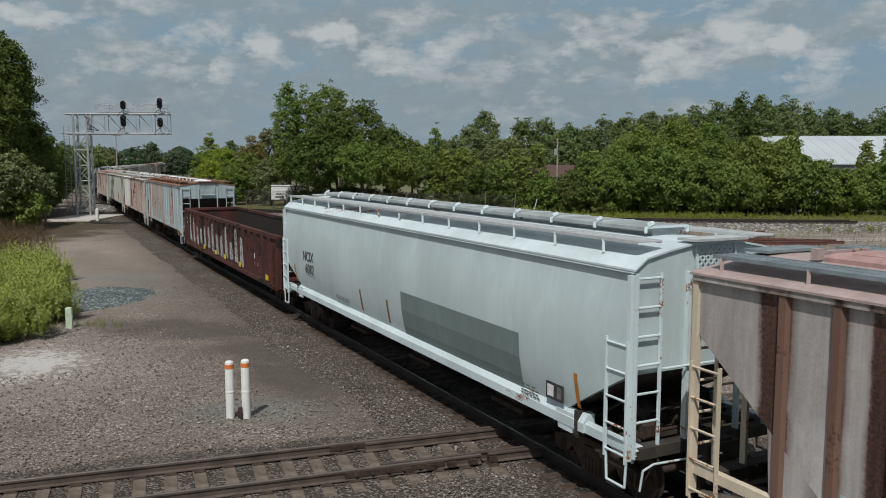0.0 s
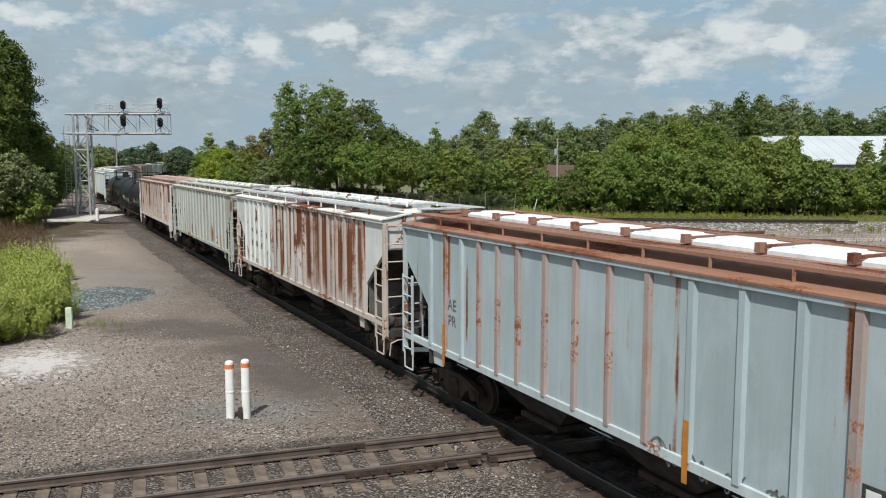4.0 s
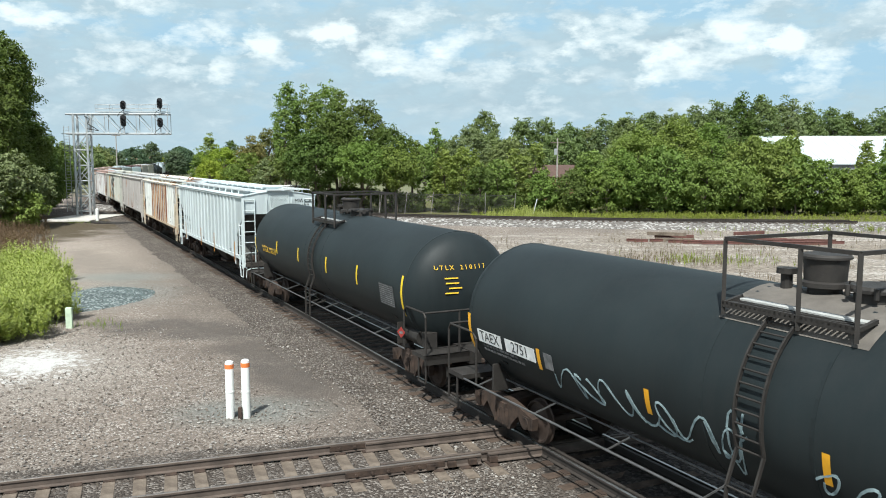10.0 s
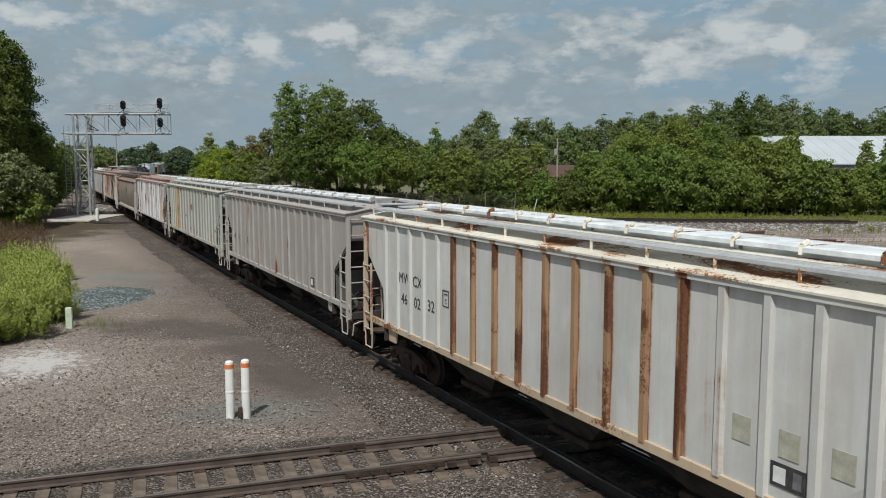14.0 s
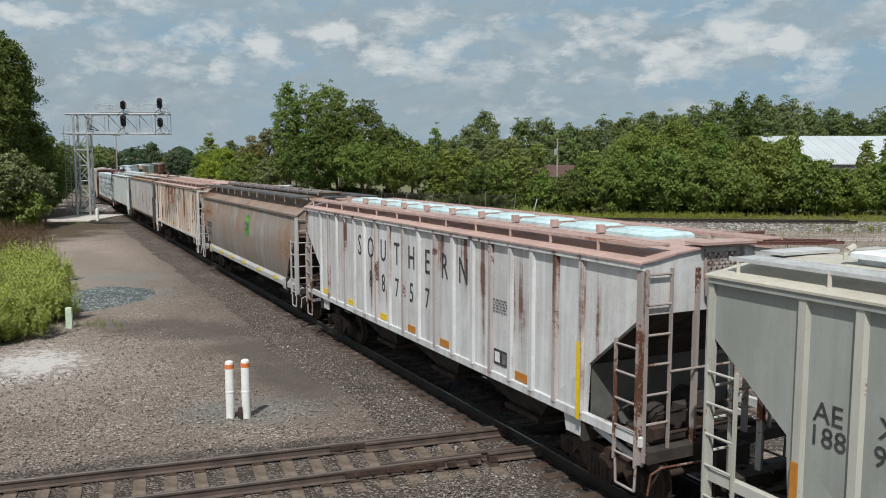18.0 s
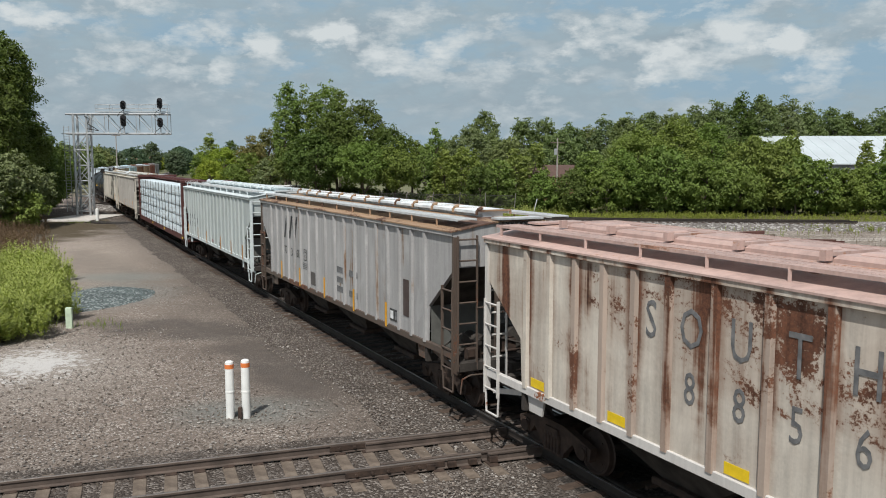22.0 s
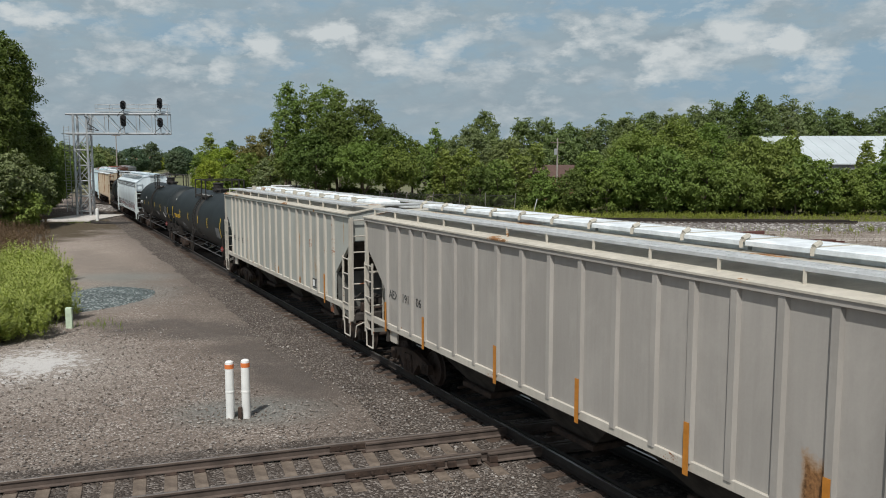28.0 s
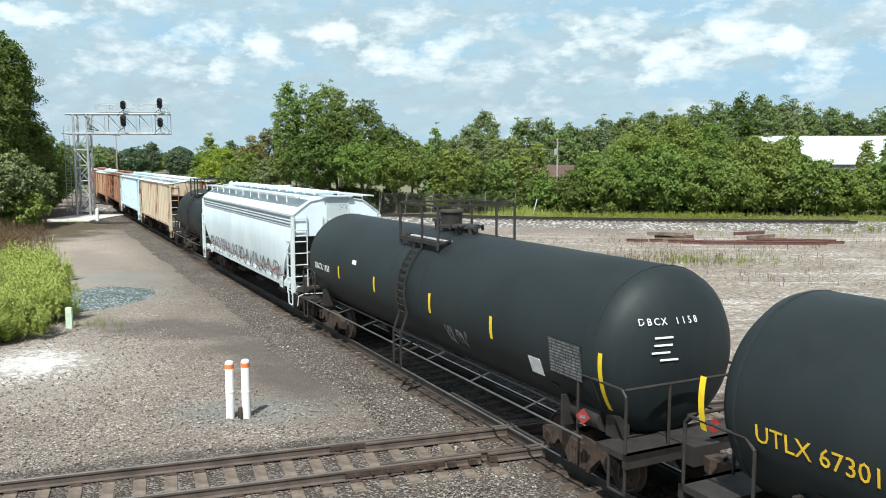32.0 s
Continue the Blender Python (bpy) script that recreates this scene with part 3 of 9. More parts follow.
def island_mat(name, cols, rough=0.9):
    """Each loose piece of the mesh takes one of the colours."""
    m, nt, bs = start_mat(name)
    isl = nt.nodes.new("ShaderNodeNewGeometry").outputs["Random Per Island"]
    n = len(cols)
    col = ramp(nt, isl, [(i / (n - 1), c) for i, c in enumerate(cols)])
    fine = noise_tex(nt, tc(nt), 30, 3, 0.6)
    col = mix_rgb(nt, math_node(nt, 'MULTIPLY', fine, 0.5), col, tuple(q * 0.4 for q in cols[0]))
    nt.links.new(col, bs.inputs["Base Color"])
    bs.inputs["Roughness"].default_value = rough
    bs.inputs["Specular IOR Level"].default_value = 0.2
    return m


GROUND = ground_mat()
BALLAST = stone_mat("grey_brown_ballast", (0.08, 0.066, 0.056), (0.18, 0.15, 0.128), (0.31, 0.275, 0.245), 22.0)
# oil stain and the train's shade in one near-black stone colour
BALLAST_OIL_SHADE = stone_mat("oiled_shaded_ballast", (0.03, 0.026, 0.024), (0.07, 0.06, 0.052), (0.12, 0.105, 0.095))
BALLAST_PALE = stone_mat("pale_ballast", (0.13, 0.115, 0.105), (0.30, 0.275, 0.25), (0.56, 0.54, 0.51), 5.0)
TEAL_STONE = stone_mat("greenish_crushed_stone", (0.085, 0.105, 0.105), (0.20, 0.24, 0.238), (0.38, 0.42, 0.41), 12.0)
PEBBLES = island_mat("mixed_pebbles", [(0.13, 0.108, 0.092), (0.21, 0.175, 0.148), (0.33, 0.29, 0.25), (0.19, 0.177, 0.163), (0.52, 0.49, 0.45)])


def lift(x, y):
    return 0.05 * (noise.noise(Vector((x * 0.35, y * 0.35, 1.3)))) + 0.02 * noise.noise(Vector((x * 1.9, y * 1.9, 4.0)))


def ground():
    xs = np.concatenate((np.array([-3000., -1500, -800, -400, -220, -140, -90, -60]), np.arange(-45, -18, 3.0), np.arange(-18, 10, 0.6),
                         np.arange(10, 60, 3.0), np.array([70., 100, 150, 240, 400, 800, 1500, 3000])))
    ys = np.concatenate((np.array([-600., -200, -60, -20, 0]), np.arange(6, 44, 0.7), np.arange(45, 100, 3.0),
                         np.array([110., 125, 145, 165, 190, 230, 290, 400, 600, 1000, 1800, 4200])))
    vs = []
    for y in ys:
        for x in xs:
            q = lift(x, y) if (-30 < x < 20 and 5 < y < 60) else 0.0
            # the bed of the line lies in a shallow trough
            vs.append((x, y, -0.09 + q * 0.6 + min(land(y), 3.0)))
    nx = len(xs)
    fs = [(j * nx + i, j * nx + i + 1, (j + 1) * nx + i + 1, (j + 1) * nx + i) for j in range(len(ys) - 1) for i in range(nx - 1)]
    ob = part("ground", Mesh().add(vs, fs), GROUND, smooth=True)
    tagged(ob, "grey-brown gravel yard with oily strips, white powder and weeds", "ground", kind="structure")


def ribbon(points, cross):
    """A bed along a list of (place, left direction), with a cross-section of (offset, height)."""
    rings = []
    for k, (p, l) in enumerate(points):
        rings.append([(p.x + l.x * o, p.y + l.y * o, p.z + h + (0.035 * noise.noise(Vector((p.x * 1.7 + o, p.y * 1.7, o * 3))) if abs(o) > 0.1 else 0))
                      for o, h in cross])
    return Mesh().sweep(rings, close=False, caps=False)


RAIL_SHAPE = [(-0.07, 0.0), (0.07, 0.0), (0.07, 0.014), (0.014, 0.034), (0.014, 0.13), (0.036, 0.14), (0.036, 0.172), (0.030, 0.178),
              (-0.030, 0.178), (-0.036, 0.172), (-0.036, 0.14), (-0.014, 0.13), (-0.014, 0.034), (-0.07, 0.014)]
HEAD_SHAPE = [(-0.028, 0.176), (0.028, 0.176), (0.024, 0.181), (-0.024, 0.181)]


def rail_mesh(points, off, shape):
    return Mesh().sweep([[(p.x + l.x * (off + o), p.y + l.y * (off + o), p.z + h) for o, h in shape] for p, l in points])


def lay_track(name, points, ties, label, gauge=0.753, tie_len=2.6, shiny=True, rail_mat=None, tie_mat=None, z=0.0):
    """Two rails and single ties, as parts of one piece of the setting. points: (place, left); ties: the same."""
    base = tagged(new(name), label, "railway track", kind="structure")
    for sgn in (1, -1):
        r = part("rail", rail_mesh(points, sgn * gauge, RAIL_SHAPE), rail_mat or RAIL_STEEL, base, smooth=False)
        if shiny:
            part("rail_head", rail_mesh(points, sgn * gauge, HEAD_SHAPE), RAIL_TOP if rail_mat else DULL_HEAD, r, "bright worn running surface")
    rnd = random.Random(len(ties))
    tie = shared(("tie", tie_len), lambda: Mesh().soft_box(-0.115, 0.115, -tie_len / 2, tie_len / 2, -0.16, 0.0, 0.012))
    plate = shared("tie_plate", lambda: Mesh().soft_box(-0.1, 0.1, -0.17, 0.17, -0.004, 0.022, 0.006))
    for k, (p, l) in enumerate(ties):
        a = math.atan2(l.y, l.x) - math.pi / 2 + radians(rnd.uniform(-1.6, 1.6))
        o = rnd.uniform(-0.06, 0.06)
        t = part("tie", tie, tie_mat or TIE_WOOD, base, at=pose(p.x + l.x * o, p.y + l.y * o, p.z - 0.002 - rnd.uniform(0, 0.02), 0, 0, math.degrees(a)))
        if k < 60 and name != "back_track":
            for sgn in (1, -1):
                part("tie_plate", plate, TRUCK_STEEL, t, at=(0, sgn * gauge, 0.0))
    return base


def main_points(s0, s1, step):
    out = []
    for s in np.arange(s0, s1 + 0.01, step):
        t = track_turn(s)
        out.append((on_track(s), Vector((-math.cos(t), math.sin(t), 0))))
    return out


CROSS_D = Vector((0.946, 0.3242, 0)).normalized()
CROSS_N = Vector((-CROSS_D.y, CROSS_D.x, 0))
CROSS_MID = 14.83


def on_cross(u, off=0.0, z=0.0):
    return CROSS_D * u + CROSS_N * (CROSS_MID + off) + Vector((0, 0, z))


def cross_points(u0, u1, step):
    return [(on_cross(u), CROSS_N) for u in np.arange(u0, u1 + 0.001, step)]


def tracks():
    # main line
    bed = part("ballast_bed", ribbon(main_points(-40, 140, 1.0) + main_points(144, 700, 8.0),
                                     [(-3.4, -0.16), (-2.4, -0.045), (-1.35, -0.03), (1.35, -0.03), (2.3, -0.045), (3.6, -0.15)]), BALLAST, smooth=True)
    tagged(bed, "grey-brown crushed stone ballast under the main line", "ballast", kind="structure")
    # strip under the cars: oily stone with their shade painted into it
    oil = part("oily_ballast", ribbon(main_points(-40, 140, 1.0), [(-3.5, -0.14), (-2.4, -0.035), (-1.3, -0.022), (1.05, -0.025), (1.4, -0.06)]), BALLAST_OIL_SHADE, smooth=True)
    tagged(oil, "ballast under the train, dark with oil and painted-in shade", "ballast", kind="structure")
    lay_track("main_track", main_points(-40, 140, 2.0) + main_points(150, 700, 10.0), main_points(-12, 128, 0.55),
              "main line track with worn rails and wooden ties dark with oil and painted shade", tie_mat=TIE_OIL_SHADE, rail_mat=RAIL_OIL_SHADE)
    # crossing line in front
    bed = part("crossing_ballast", ribbon(cross_points(-18, 30, 1.0), [(-2.2, -0.13), (-1.5, -0.035), (1.5, -0.035), (2.2, -0.13)]), BALLAST, smooth=True)
    tagged(bed, "grey gravel ballast under the crossing line", "ballast", kind="structure")
    gap0, gap1 = 4.05, 10.6
    base = lay_track("crossing_track", cross_points(-18, gap0 + 1.7, 0.59), cross_points(-17, gap0 + 2.2, 0.53),
                     "brown-railed branch track crossing the main line on the level", gauge=0.725)
    lay_track("crossing_track", cross_points(gap1 - 0.6, 30, 0.59), cross_points(gap1 + 0.2, 30, 0.53),
              "branch track beyond the level crossing of the rails", gauge=0.725)
    # the diamond: castings, guard rails and bolts where the lines meet
    dia = tagged(new("rail_diamond"), "worn steel diamond where two tracks cross on the level", "rail crossing", kind="structure")
    for off in (0.725, -0.725):
        r = part("rail", rail_mesh(cross_points(gap0 + 1.7, gap1 - 0.6, 0.3), off, RAIL_SHAPE), RAIL_STEEL, dia)
        g = 0.725 - 0.13 if off > 0 else -0.725 + 0.13
        part("guard_rail", rail_mesh(cross_points(gap0 - 0.4, gap1 + 0.2, 0.4), g, RAIL_SHAPE), RAIL_STEEL, dia)
        blk = Mesh()
        for u in np.arange(gap0 + 0.1, gap0 + 2.0, 0.42):
            q = on_cross(u, off)
            blk.bar(q + CROSS_N * 0.06 + Vector((0, 0, 0.07)), q - CROSS_N * 0.1 + Vector((0, 0, 0.07)), 0.16, 0.1)
        part("bolted_block", blk, TRUCK_STEEL, dia)
        # joint bar with bolts at the end of the running rail
        jb = Mesh()
        for k in range(6):
            q = on_cross(gap0 - 0.9 + k * 0.3, off - 0.05, 0.09)
            jb.tube(q, q - CROSS_N * 0.05, 0.03, 6)
        jb.bar(on_cross(gap0 - 1.1, off - 0.035, 0.09), on_cross(gap0 + 0.8, off - 0.035, 0.09), 0.03, 0.1)
        part("joint_bar", jb, TRUCK_STEEL, dia)
    for side in (0.62, -0.62):
        pts = [(on_track(s), Vector((-math.cos(track_turn(s)), math.sin(track_turn(s)), 0))) for s in np.arange(-6.0, 5.6, 0.8)]
        part("guard_rail", rail_mesh(pts, side, RAIL_SHAPE), RAIL_OIL_SHADE, dia)
    # track beyond the lot, on a raised bed
    def back(u):
        # a long bend: plan coordinates of its middle
        x = -34.0 + u
        y = 96.0 - 0.68 * u + 0.0047 * u * u
        return Vector((x, y, 0.42))

    def back_points(u0, u1, step):
        out = []
        for u in np.arange(u0, u1 + 0.01, step):
            d = (back(u + 0.1) - back(u - 0.1)).normalized()
            out.append((back(u), Vector((-d.y, d.x, 0))))
        return out
    bed = part("back_ballast", ribbon(back_points(-10, 78, 1.5), [(-3.6, -0.52), (-1.6, -0.06), (1.6, -0.06), (3.4, -0.5)]), BALLAST_PALE, smooth=True)
    tagged(bed, "pale raised ballast of the track beyond the lot", "ballast", kind="structure")
    lay_track("back_track", back_points(-10, 70, 2.0), back_points(0, 70, 0.6), "brown-railed siding on pale raised ballast",
              shiny=False, rail_mat=RAIL_OIL_SHADE, tie_mat=TIE_OIL_SHADE)


def heaps():
    def heap(cx, cy, rx, ry, h, label, n=26):
        rings = []
        for k in range(9):
            f = k / 8
            ring = []
            for i in range(n):
                a = 2 * math.pi * i / n
                w = 1 + 0.16 * noise.noise(Vector((math.cos(a) * 1.5 + cx, math.sin(a) * 1.5, 0.3)))
                r = (1 - f) * w
                z = h * (1 - (1 - f) ** 1.25) if h > 0.7 else h * math.sin(f * math.pi / 2)
                x, y = math.cos(a) * r * rx, math.sin(a) * r * ry
                z += (0.05 * noise.noise(Vector((x * 2, y * 2, cx)))) * (1 if k else 0)
                ring.append((x, y, z - 0.12))
            rings.append(ring)
        ob = part("stone_mound", Mesh().sweep(rings, caps=True), TEAL_STONE, at=(cx, cy, 0), smooth=True)
        tagged(ob, label, "stone mound", "stone mounds")
    heap(-14.7, 34.4, 2.15, 3.2, 0.42, "low spread heap of blue-green crushed stone on the yard")
    heap(5.6, 46.0, 2.1, 1.9, 1.25, "conical heap of blue-green crushed stone on the pale lot")


def pebbles():
    rnd = random.Random(5)
    m = Mesh()
    base = [(1, 0, 0), (0, 1, 0), (-1, 0, 0), (0, -1, 0), (0, 0, 0.7), (0, 0, -0.7)]
    tri = [(0, 1, 4), (1, 2, 4), (2, 3, 4), (3, 0, 4), (1, 0, 5), (2, 1, 5), (3, 2, 5), (0, 3, 5)]
    n = 0
    while n < 24000:
        y = 11 + 27 * rnd.random() ** 1.7
        x = rnd.uniform(-0.56 * y - 1, 0.12 * y)
        # keep off the line itself
        d = (x - TRACK_X) * math.cos(TRACK_TURN) - (y - TRACK_Y) * math.sin(TRACK_TURN)
        if -1.35 < -d < 1.35 or -d < 0:
            continue
        c = x * CROSS_N.x + y * CROSS_N.y - CROSS_MID
        if abs(abs(c) - 0.725) < 0.1:
            continue
        # bare chalk and trodden oily strips
        if ((x + 12.7) / 2.6) ** 2 + ((y - 23.3) / 1.8) ** 2 < 1 or ((x + 10.6) / 3.2) ** 2 + ((y - 30.4) / 2.2) ** 2 < 1 or abs((x + 5.9) * 0.866 + (y - 24.0) * 0.5) < 0.75 and 19.5 < y < 29:
            continue
        s = rnd.choice((0.012, 0.015, 0.019, 0.024, 0.034)) * rnd.uniform(0.7, 1.25)
        a = rnd.random() * 6.3
        ca, sa = math.cos(a), math.sin(a)
        k = [rnd.uniform(0.65, 1.3) for _ in range(6)]
        vs = [(x + s * q * (p[0] * ca - p[1] * sa), y + s * q * (p[0] * sa + p[1] * ca), -0.075 + lift(x, y) * 0.6 + s * 0.35 + s * q * p[2]) for p, q in zip(base, k)]
        if -d < 3.4:
            vs = [(p[0], p[1], p[2] + 0.045) for p in vs]
        m.add(vs, tri)
        n += 1
    tagged(part("loose_stones", m, PEBBLES), "loose pebbles and crushed stone scattered on the yard", "gravel", kind="stuff")


ground()
tracks()
heaps()

# ---------------------------------------------------------------- railway cars: shared running gear
NEAR = -1           # the camera's side of a car is its -y side
TRAIN = []          # (thing, middle, half wheelbase) for the moving of the train
WHEELS = []


def lathe(profile, n=20, axis=1):
    """Turns (radius, along) pairs about an axis."""
    rings = []
    for i in range(n):
        a = 2 * math.pi * i / n
        rings.append([(r * math.cos(a), y, r * math.sin(a)) for r, y in profile])
    m = Mesh()
    k = len(profile)
    vs = [p for r in rings for p in r]
    fs = [(i * k + j, ((i + 1) % n) * k + j, ((i + 1) % n) * k + j + 1, i * k + j + 1) for i in range(n) for j in range(k - 1)]
    return m.add(vs, fs)


def wheelset_mesh():
    m = Mesh()
    for s in (1, -1):
        prof = [(0.07, 0.62), (0.10, 0.66), (0.14, 0.72), (0.34, 0.70), (0.40, 0.675), (0.455, 0.675), (0.46, 0.69), (0.432, 0.71),
                (0.425, 0.80), (0.39, 0.81), (0.36, 0.765), (0.15, 0.775), (0.12, 0.80), (0.07, 0.81)]
        q = lathe([(r, s * y) for r, y in prof], 22)
        m.add(q.v, q.f)
        # cut-out bosses that show the turning
        for k in range(4):
            a = k * math.pi / 2
            m.tube((0.25 * math.cos(a), s * 0.765, 0.25 * math.sin(a)), (0.25 * math.cos(a), s * 0.783, 0.25 * math.sin(a)), 0.03, 6)
    m.tube((0, -0.9, 0), (0, 0.9, 0), 0.07, 10)
    for s in (1, -1):
        m.tube((0, s * 0.88, 0), (0, s * 1.10, 0), 0.105, 10)
    return m


def side_frame_mesh():
    m = Mesh()
    out = [(-1.15, 0.60), (-1.12, 0.36), (-0.75, 0.36), (-0.62, 0.52), (-0.36, 0.28), (-0.30, 0.16), (0.30, 0.16), (0.36, 0.28), (0.62, 0.52), (0.75, 0.36),
           (1.12, 0.36), (1.15, 0.60), (0.80, 0.68), (0.32, 0.78), (-0.32, 0.78), (-0.80, 0.68)]
    m.prism([(x, z) for x, z in out], -0.07, 0.07, axis=1)
    for k in range(-2, 3):
        m.tube((k * 0.1, -0.075, 0.22), (k * 0.1, -0.075, 0.56), 0.045, 8)
    for s in (1, -1):
        m.tube((s * 0.92, -0.11, 0.46), (s * 0.92, 0.05, 0.46), 0.12, 10)
        m.box(s * 0.92 - 0.13, s * 0.92 + 0.13, -0.09, 0.09, 0.36, 0.6)
    return m


def bolster_mesh():
    m = Mesh()
    m.prism([(-1.1, 0.50), (-0.6, 0.34), (0.6, 0.34), (1.1, 0.50), (1.1, 0.66), (0.4, 0.76), (-0.4, 0.76), (-1.1, 0.66)], -0.2, 0.2, axis=0)
    m.tube((0, 0, 0.7), (0, 0, 0.86), 0.2, 12)
    for s in (1, -1):
        m.bar((s * 0.55, -0.85, 0.42), (s * 0.55, 0.85, 0.42), 0.1, 0.14)
    return m


def trucks(car, at):
    for s in (1, -1):
        t = part("truck", shared("truck", bolster_mesh), TRUCK_STEEL, car, "rusty cast steel truck", at=(s * at, 0, 0))
        for y in (0.99, -0.99):
            part("side_frame", shared("side_frame", side_frame_mesh), TRUCK_STEEL, t, at=pose(0, y, 0, 0, 0, 180 if y > 0 else 0))
        for k in (0.92, -0.92):
            w = part("wheelset", shared("wheelset", wheelset_mesh, True), WHEEL_STEEL, t, at=(k, 0, 0.46))
            WHEELS.append((w, k, car))


def coupler_mesh():
    m = Mesh()
    m.box(-0.55, 0.05, -0.07, 0.07, 0.72, 0.88)
    m.prism([(0.0, 0.13), (0.0, -0.15), (0.16, -0.2), (0.24, -0.13), (0.2, -0.06), (0.12, -0.09), (0.12, 0.03), (0.22, 0.06), (0.24, 0.13), (0.16, 0.17)], 0.68, 0.92, axis=2)
    return m


def couplers(car, end):
    for s in (1, -1):
        part("coupler", shared("coupler", coupler_mesh, False), TRUCK_STEEL, car, "rusty knuckle coupler",
             at=pose(s * (end - 0.2), 0, 0, 0, 0, 0 if s > 0 else 180))
        h = Mesh()
        pts = [Vector((0, 0.25, 0.8)), Vector((0.15, 0.26, 0.62)), Vector((0.3, 0.24, 0.48)), Vector((0.46, 0.22, 0.5)), Vector((0.52, 0.2, 0.6))]
        h.path(pts, 0.025, 6)
        part("air_hose", CACHE.setdefault("air_hose", h.done("air_hose")), STEEL_DARK, car, at=pose(s * (end - 0.35), 0, 0, 0, 0, 0 if s > 0 else 180))


def ladder_mesh(h, w, rungs, axis='y', r=0.02):
    """A ladder in its own plane: stiles at 0 and w along the axis, from 0 up to h."""
    m = Mesh()

    def p(a, z, out=0.0):
        return (a, out, z) if axis == 'x' else (out, a, z)
    for a in (0, w):
        m.bar(p(a, 0), p(a, h), 0.06, 0.025, (1, 0, 0) if axis == 'x' else (0, 1, 0))
    for k in range(rungs):
        z = 0.12 + k * (h - 0.2) / (rungs - 1)
        m.tube(p(0, z), p(w, z), r, 6)
    return m


def ladder(name, car, at, h, w, rungs, axis, mat, fine=True):
    """A ladder whose rungs are parts of their own where the camera passes."""
    if not fine:
        part(name, shared((name, h), lambda: ladder_mesh(h, w, rungs, axis)), mat, car, at=at)
        return
    q = part(name, shared((name, "stiles", round(h, 2), axis), lambda: ladder_mesh(h, w, 2, axis)), mat, car, at=at)
    rm = shared((name, "rung", w, axis), lambda: Mesh().tube((0, 0, 0), (w, 0, 0) if axis == 'x' else (0, w, 0), 0.02, 6))
    for k in range(1, rungs - 1):
        part("rung", rm, mat, q, at=(0, 0, 0.12 + k * (h - 0.2) / (rungs - 1)))


def seq_bars(rows, w, h):
    """Unreadable small writing: plain bars. rows: (x, z, length)."""
    m = Mesh()
    for x, z, ln in rows:
        m.box(x, x + ln, -0.003, 0.003, z, z + h)
    return m


def side_text(car, text, x, z, size, y, mat=None, wide=1.0):
    """Writing on the camera's side, centred at x, z."""
    m = Matrix.Translation((x, y, z)) @ Euler((radians(90), 0, 0)).to_matrix().to_4x4()
    return letters(text, size, mat or LETTER_BLACK, car, m, wide=wide)


def end_text(car, text, x, y, z, size, mat=None):
    m = Matrix.Translation((x, y, z)) @ Euler((radians(90), 0, radians(90))).to_matrix().to_4x4()
    return letters(text, size, mat or LETTER_BLACK, car, m)


def small_print(car, x, z, y, n=3, w=0.5, h=0.03, mat=None, seed=1):
    x = on_panel(car, x)
    r = random.Random(seed)
    m = Mesh()
    for k in range(n):
        a = 0.0
        while a < w * r.uniform(0.75, 1):
            d = r.uniform(0.05, 0.14)
            m.box(a, a + d, -0.002, 0.002, -k * h * 1.9, -k * h * 1.9 + h)
            a += d + 0.04
    part("small_lettering", m, mat or LETTER_GREY, car, at=(x - w / 2, y, z))


def plate_on_side(car, name, x, z, w, h, y, mat, label=""):
    m = shared((name, round(w, 2), round(h, 2)), lambda: Mesh().box(-w / 2, w / 2, -0.004, 0.004, -h / 2, h / 2))
    return part(name, m, mat, car, label, at=(x, y, z))


def data_box(car, x, z, y):
    x = on_panel(car, x)
    plate_on_side(car, "stencil_panel", x, z, 0.52, 0.30, y, LETTER_BLACK)
    plate_on_side(car, "stencil_frame", x - 0.12, z, 0.18, 0.2, y - 0.006, LETTER_WHITE)
    plate_on_side(car, "stencil_frame", x + 0.14, z, 0.12, 0.2, y - 0.006, LETTER_GREY)


def graffiti(car, x0, x1, z0, z1, y, mat, seed, n=16, w=0.05, label="sprayed tag of loose strokes", round_=0.0):
    """Loose looping sprayed strokes, no words; round_ is the radius of the shell that they lie on."""
    r = random.Random(seed)
    m = Mesh()
    step = (x1 - x0) / n
    for k in range(n):
        cx, cz, h = x0 + (k + 0.5) * step, (z0 + z1) / 2 + r.uniform(-0.08, 0.08) * (z1 - z0), (z1 - z0) * r.uniform(0.38, 0.55)
        a, b, k1, k2 = r.uniform(0, 6.28), r.uniform(0, 6.28), r.uniform(0.6, 1.3), r.uniform(0.9, 1.7)
        pts = []
        for q in range(17):
            u = q / 16
            x = cx + step * (0.42 * math.sin(6.28 * k1 * u + a) + (u - 0.5) * 0.7)
            z = cz + h * math.sin(6.28 * k2 * u + b)
            pts.append(Vector((x, -math.sqrt(max(0.1, (round_ + 0.006) ** 2 - (z - 2.36) ** 2)) if round_ else y, z)))
        for p, q in zip(pts, pts[1:]):
            m.bar(p, q, w * r.uniform(0.75, 1.15), 0.005, (0, 1, 0))
    part("graffiti", m, mat, car, label)


